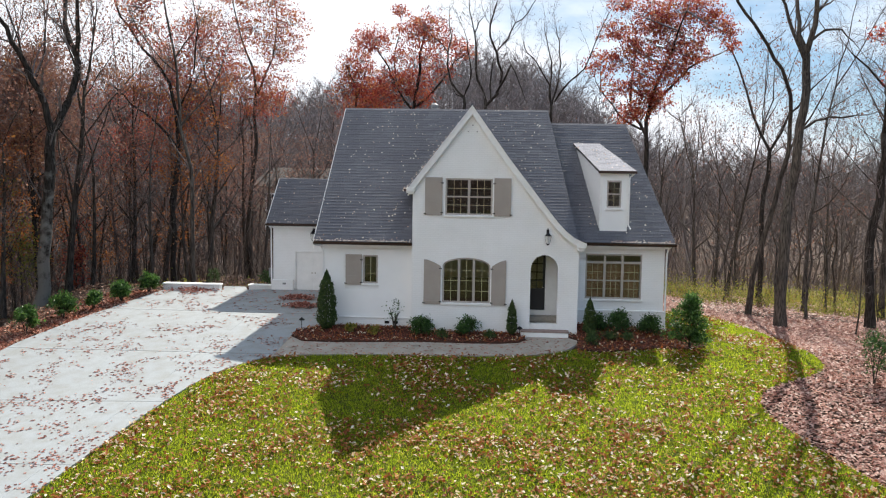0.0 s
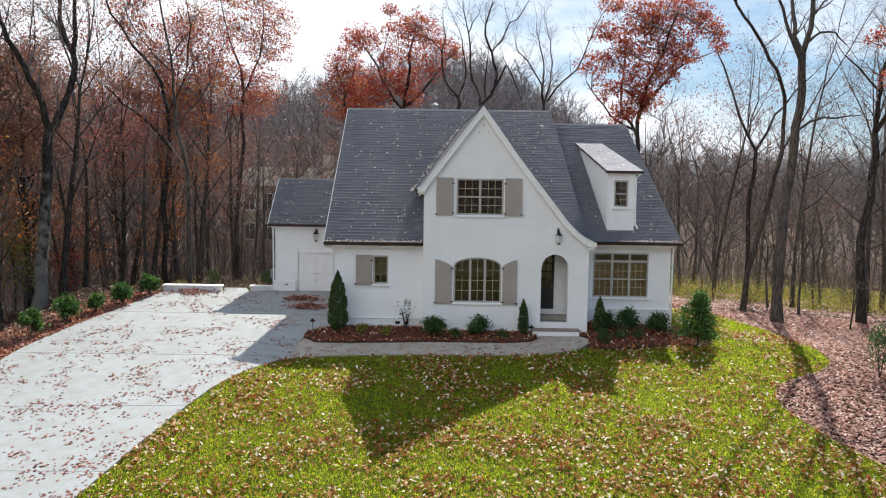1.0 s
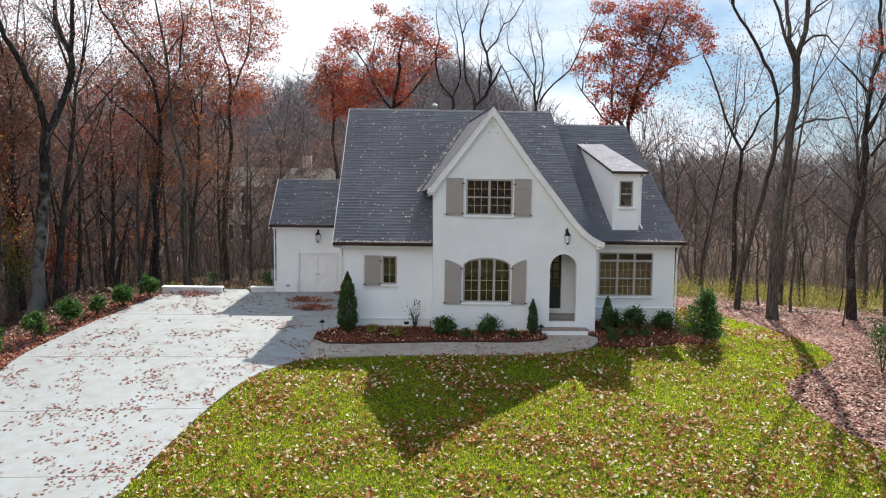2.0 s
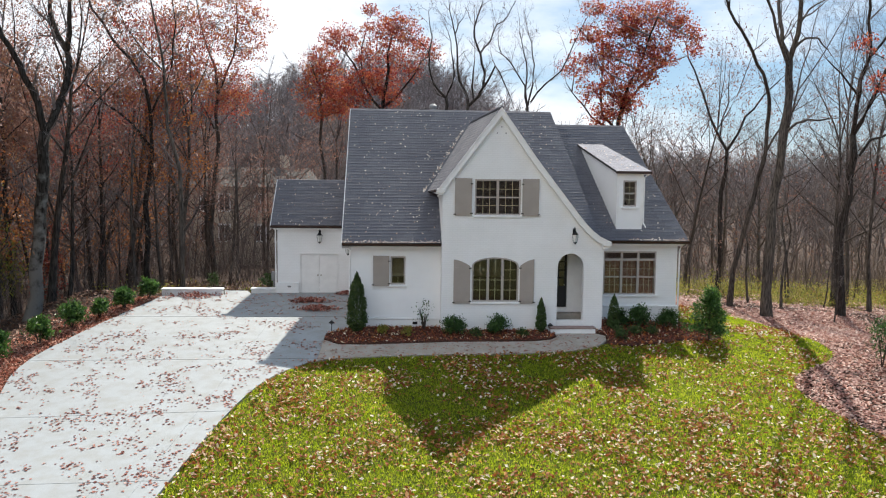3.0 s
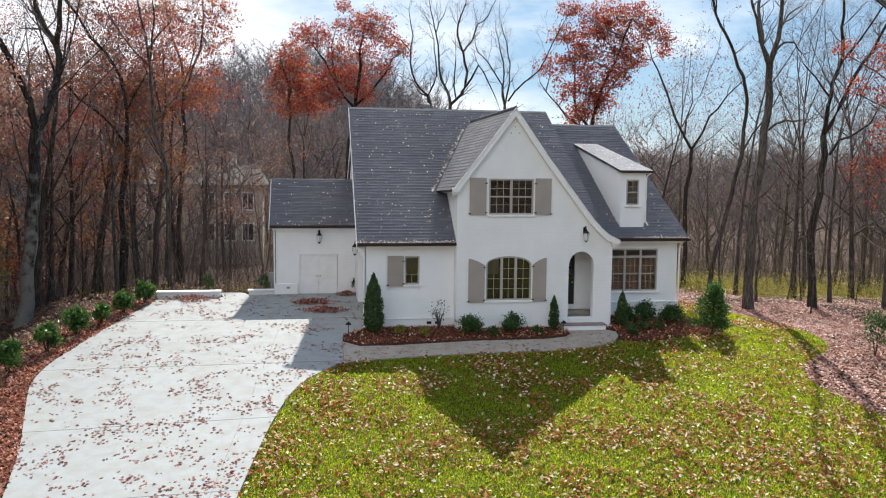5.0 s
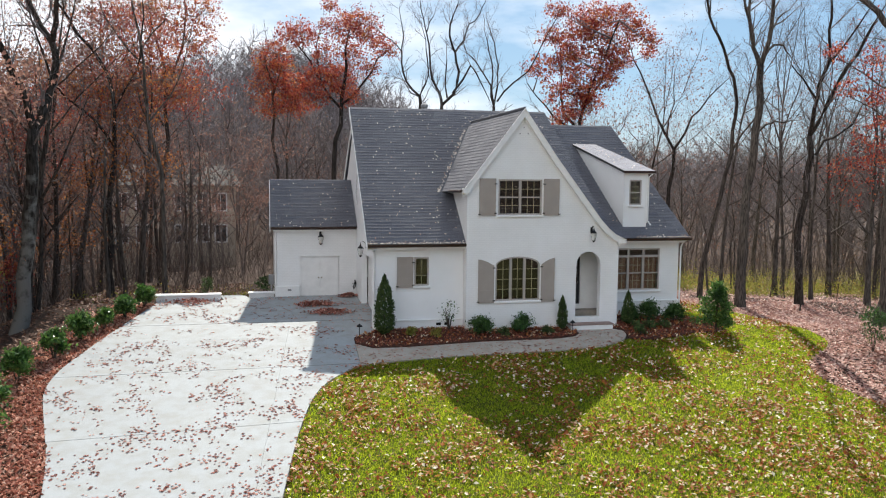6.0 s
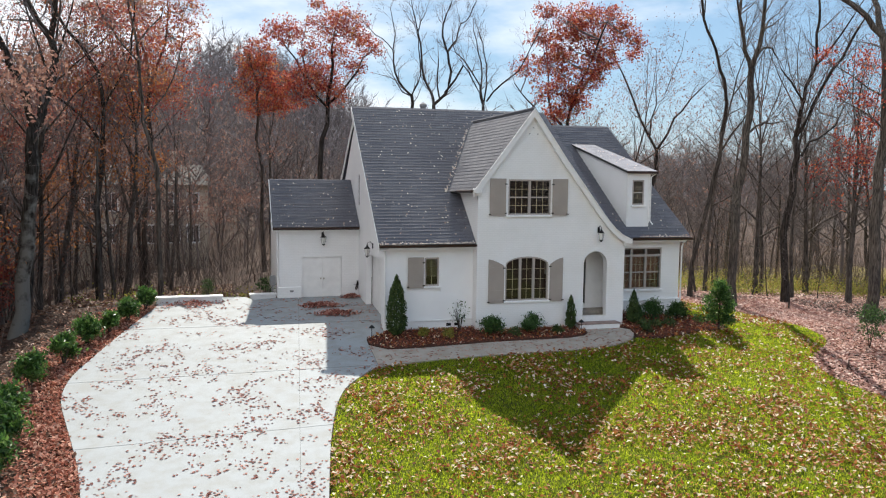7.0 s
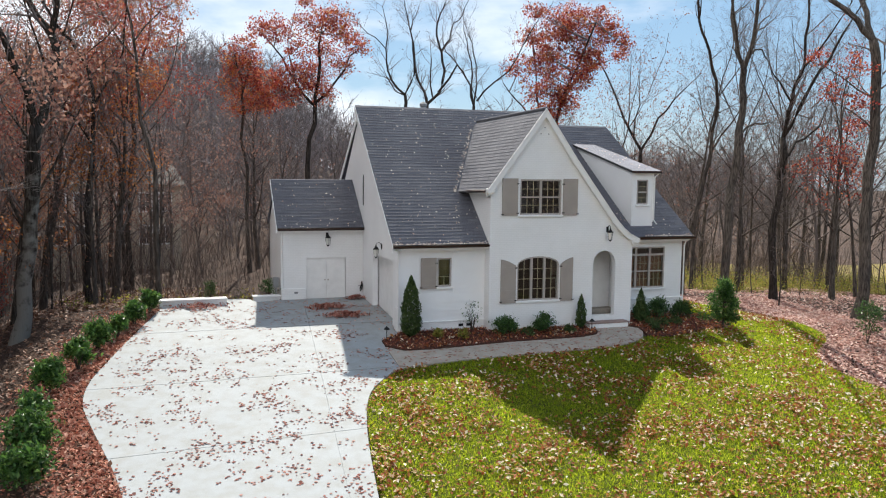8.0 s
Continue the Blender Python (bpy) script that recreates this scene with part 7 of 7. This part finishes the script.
def arborvitae(x, y, height, width, seed):
    r = random.Random(seed)
    b = thing("arborvitae", "narrow conical green arborvitae in mulch bed", "conifer", (x, y, ground_z(x, y) + 0.06), "arborvitae along the house front")
    st = ([], [])
    add_tube(st, [Vector((0, 0, -0.15)), Vector((0, 0, height * 0.5)), Vector((0.01, 0, height * 0.97))], [0.04, 0.025, 0.006], 5)
    mesh_ob("trunk", *st, M_BARKD, b)
    pl = []
    n = int(2400 * height * width)
    while len(pl) < n:
        f = r.random() ** 1.25
        prof = min(1.0, (f / 0.1) ** 0.5) * (1 - f ** 3.0) ** 0.9 * (1 + 0.09 * math.sin(f * 23 + seed)) if f < 0.97 else 0.05
        a, k = r.random() * 6.28, r.uniform(0.55, 1.06) + 0.1 * math.sin(a_ * 3) if (a_ := r.random() * 6.28) and r.random() < 0.3 else r.uniform(0.55, 1.04)
        rad = width / 2 * prof * k
        pl.append((math.cos(a) * rad, math.sin(a) * rad, 0.05 + f * height))
    leaf_sheet("foliage", pl, 0.11, M_ARBOR, b, tilt=1.2, ratio=0.45, seed=seed)


arborvitae(-5.62, -0.28, 2.3, 0.80, 91)
arborvitae(1.85, 0.0 - 0.35, 1.3, 0.42, 92)
arborvitae(4.95, -0.05, 1.35, 0.5, 93)


# ---- open ground beyond the trees, and unseen grass added behind the camera ----
tagged(part("meadow", drape([(15, 21), (30, 16), (60, 20), (85, 48), (60, 62), (28, 50), (16, 34)], 0.05, 0.1, 4.0), M_FIELD, None, "dry olive-tan meadow behind the trees"), category="meadow", kind="structure")
# never in view: gives the front windows something to reflect
tagged(part("unseen_reflected_lawn", drape([(-70, -118), (30, -118), (25, -52), (-70, -52)], 0.05, 0.1, 8.0), M_FARLAWN, None, "unseen rough grass added behind the camera for window reflections"), category="lawn", kind="structure")


# ---- undergrowth, grass, leaves and chips ----
srng = random.Random(9)
lv = []
for _ in range(210):
    x, y = srng.uniform(11, 52), srng.uniform(13.5, 31)
    z, w = ground_z(x, y), srng.uniform(0.5, 1.3)
    for _ in range(190):
        lv.append((x + srng.gauss(0, w), y + srng.gauss(0, w), z + abs(srng.gauss(0.1, w * 0.5))))
for _ in range(22):
    x, y = srng.uniform(-19, -10), srng.uniform(7.5, 14)
    z, w = ground_z(x, y), srng.uniform(0.25, 0.6)
    for _ in range(40):
        lv.append((x + srng.gauss(0, w), y + srng.gauss(0, w), z + abs(srng.gauss(0.05, w * 0.7))))
leaf_sheet("undergrowth", lv, 0.115, M_UNDER, None, "yellow-green undergrowth at the wood's edge", "undergrowth", tilt=0.9, seed=21)

pl, bl = [], []
while len(bl) < 110000:
    x, y = srng.uniform(-11, 14), srng.uniform(-17, 6.5)
    if inside(LAWN, x, y) and (y < 4.5 or x > 8):
        bl.append((x, y, ground_z(x, y) + 0.02))
g = np.array(bl)
n = len(g)
gr = np.random.default_rng(3)
yaw = gr.uniform(0, 6.283, (n, 3))
h = gr.uniform(0.035, 0.085, (n, 3))
lean = gr.uniform(0.01, 0.06, (n, 3))
wd = 0.011
vv = np.empty((n, 3, 3, 3))
off = gr.normal(0, 0.035, (n, 3, 2))
for k in range(3):
    cx, cy = g[:, 0] + off[:, k, 0], g[:, 1] + off[:, k, 1]
    dx, dy = np.cos(yaw[:, k]), np.sin(yaw[:, k])
    vv[:, k, 0] = np.stack([cx - dx * wd, cy - dy * wd, g[:, 2] - 0.005], 1)
    vv[:, k, 1] = np.stack([cx + dx * wd, cy + dy * wd, g[:, 2] - 0.005], 1)
    vv[:, k, 2] = np.stack([cx - dy * lean[:, k], cy + dx * lean[:, k], g[:, 2] + h[:, k]], 1)
ob = mesh_ob("grass", vv.reshape(-1, 3), np.arange(n * 9).reshape(-1, 3), M_BLADE, None, "short green lawn grass blades", "stuff")
tagged(ob, category="grass")

# leaves on the lawn gather in drifts
while len(pl) < 23000:
    x, y = srng.uniform(-11, 15), srng.uniform(-18, 6.5)
    if not inside(LAWN, x, y):
        continue
    d = noise.noise(Vector((x * 0.45, y * 0.45, 0.0))) + 0.6 * noise.noise(Vector((x * 1.6, y * 1.6, 4.0)))
    if srng.random() < (0.42 if y < -8 else 0.33) + 0.62 * d:
        pl.append((x, y, ground_z(x, y) + 0.072))
leaf_sheet("fallen_leaves", pl, 0.128, M_FALLEN, None, "fallen brown and tan leaves on the lawn", "leaves", tilt=0.4, seed=31)

pl = []
while len(pl) < 3600:
    x, y = srng.uniform(-17.5, -5.3), srng.uniform(-14, 6.1)
    if inside(DRIVE, x, y):
        d = noise.noise(Vector((x * 0.8, y * 0.8, 9.0))) + 0.7 * noise.noise(Vector((x * 2.5, y * 2.5, 2.0)))
        if srng.random() < 0.14 + 0.9 * d:
            pl.append((x, y, ground_z(x, y) + 0.055))
while len(pl) < 4200:
    x, y = srng.uniform(-7.4, 4.5), srng.uniform(-3.7, -0.4)
    if inside(WALK, x, y):
        pl.append((x, y, ground_z(x, y) + 0.06))
leaf_sheet("drive_leaves", pl, 0.105, M_DRIVELEAF, None, "scattered red-brown leaves on the concrete", "leaves", tilt=0.07, lift=-0.002, seed=32)

pl = []
for cx, cy, n, s in ((-7.85, 4.5, 420, 0.42), (-7.45, 3.15, 480, 0.42), (-6.3, 5.8, 160, 0.25), (-13.2, 5.45, 260, 0.6)):
    for _ in range(n):
        x, y = cx + srng.gauss(0, s), cy + srng.gauss(0, s * 0.45)
        if y < 6.1:
            pl.append((x, y, ground_z(x, y) + 0.06 + 0.12 * srng.random() * math.exp(-((x - cx) ** 2 + (y - cy) ** 2) / (s * s))))
leaf_sheet("leaf_pile", pl, 0.13, M_DRIVELEAF, None, "raked piles of red-brown leaves on the drive", "leaves", tilt=0.5, seed=33)

# west and rear leaves get the colour darkened for shade, the east ones don't
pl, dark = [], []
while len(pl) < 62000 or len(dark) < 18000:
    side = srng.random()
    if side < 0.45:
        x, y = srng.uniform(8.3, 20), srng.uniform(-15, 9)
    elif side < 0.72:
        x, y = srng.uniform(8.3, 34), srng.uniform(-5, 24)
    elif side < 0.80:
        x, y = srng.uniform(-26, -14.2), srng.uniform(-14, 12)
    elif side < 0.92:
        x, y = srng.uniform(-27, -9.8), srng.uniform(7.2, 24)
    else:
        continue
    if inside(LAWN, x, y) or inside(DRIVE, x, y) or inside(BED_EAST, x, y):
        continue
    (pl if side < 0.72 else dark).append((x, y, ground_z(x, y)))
leaf_sheet("shade_toned_leaves", dark, 0.165, M_SHADELEAF, None, "brown fallen leaves, coloured darker for the shade of the wood floor", "leaves", tilt=0.3, seed=44)
leaf_sheet("woodland_leaves", pl, 0.145, M_WOODLEAF, None, "pinkish-brown fallen leaves carpeting the wood floor", "leaves", tilt=0.25, seed=34)

pl = []
while len(pl) < 11000:
    y = srng.uniform(-14, 6)
    edge = DRIVE_WEST
    for (xa, ya), (xb, yb) in zip(edge, edge[1:]):
        if yb <= y <= ya:
            x = xa + (xb - xa) * (y - ya) / (yb - ya) - abs(srng.gauss(0, 1.0)) - 0.02
            pl.append((x, y, ground_z(x, y) + 0.01))
leaf_sheet("edge_leaves", pl, 0.12, M_EDGELEAF, None, "orange-brown leaves and straw along the drive", "leaves", tilt=0.4, seed=37)

pl = []
while len(pl) < 6500:
    x, y = srng.uniform(-7, 9.6), srng.uniform(-2.1, 1.7)
    if inside(BED_WEST, x, y) or inside(BED_EAST, x, y):
        pl.append((x, y, ground_z(x, y) + 0.085))
lv = []
while len(lv) < 1500:
    x, y = srng.uniform(-7, 9.6), srng.uniform(-2.1, 1.7)
    if inside(BED_WEST, x, y) or inside(BED_EAST, x, y):
        lv.append((x, y, ground_z(x, y) + 0.10))
leaf_sheet("bed_leaves", lv, 0.11, M_FALLEN, None, "dry red-brown leaves lying on the mulch", "leaves", tilt=0.5, seed=38)
leaf_sheet("mulch_chips", pl, 0.085, M_CHIP, None, "shredded red-brown bark mulch with dry leaves", "mulch", tilt=0.5, ratio=0.4, seed=35)

# leaves caught on the roofs, in the valley and along the gutters
pl = []
k = (RIDGE_Z - EAVE_Z) / (RIDGE_Y - EAVE_Y)
for _ in range(430):
    v = srng.random()
    x, y = srng.uniform(-6.2, 3.4), EAVE_Y + v * (RIDGE_Y - EAVE_Y)
    pl.append((x, y, EAVE_Z + k * (y - EAVE_Y) + 0.03))
for _ in range(170):
    x, y = srng.uniform(-6.25, -2.3), EAVE_Y + abs(srng.gauss(0, 0.07)) - 0.05
    pl.append((x, y, EAVE_Z + 0.05 + k * max(0, y - EAVE_Y)))
for _ in range(120):
    f = srng.random() ** 1.5
    x, y = -2.80 + 2.1 * f - abs(srng.gauss(0, 0.07)), 2.36 + 3.38 * f + srng.gauss(0, 0.02)
    pl.append((x, y, EAVE_Z + k * (y - EAVE_Y) + 0.05))
ke = (E_RIDGE_Z - E_EAVE_Z) / (E_RIDGE_Y - E_EAVE_Y)
for _ in range(70):
    y = E_EAVE_Y + srng.random() * 4.9
    pl.append((srng.uniform(4.6, 8.2 - 0.25 * (y - E_EAVE_Y)), y, E_EAVE_Z + ke * (y - E_EAVE_Y) + 0.03))
for _ in range(110):
    y = E_EAVE_Y + abs(srng.gauss(0, 0.06)) - 0.05
    pl.append((srng.uniform(5.9, 8.45), y, E_EAVE_Z + 0.05 + ke * max(0, y - E_EAVE_Y)))
for _ in range(60):
    y = GE_Y + srng.random() ** 1.5 * 2.2
    pl.append((srng.uniform(-9.6, -5.9), y, GE_Z + (GR_Z - GE_Z) / (GR_Y - GE_Y) * (y - GE_Y) + 0.03))
for _ in range(26):
    v = srng.random()
    pl.append((5.4 + srng.random() * 1.3 - v, 1.6 + 3.6 * v, 6.435 + 1.184 * v + 0.03))
ob = leaf_sheet("roof_leaves", [(x, y, z - 0.02) for x, y, z in pl], 0.075, M_PALELEAF, None, "pale fallen leaves caught on the shingle roof", "leaves", lift=0.0, tilt=0.1, seed=36)
# the leaves lie along the pitch of the roofs
co = np.empty(len(ob.data.vertices) * 3)
ob.data.vertices.foreach_get("co", co)
co = co.reshape(-1, 4, 3)
mid = co.mean(axis=1, keepdims=True)
off = (co - mid) * np.array([1.0, 1.0, 0.35])
pitch = math.atan(k)
turned = np.stack([off[..., 0], off[..., 1] * math.cos(pitch) - off[..., 2] * math.sin(pitch), off[..., 1] * math.sin(pitch) + off[..., 2] * math.cos(pitch)], -1)
ob.data.vertices.foreach_set("co", (mid + turned).reshape(-1))
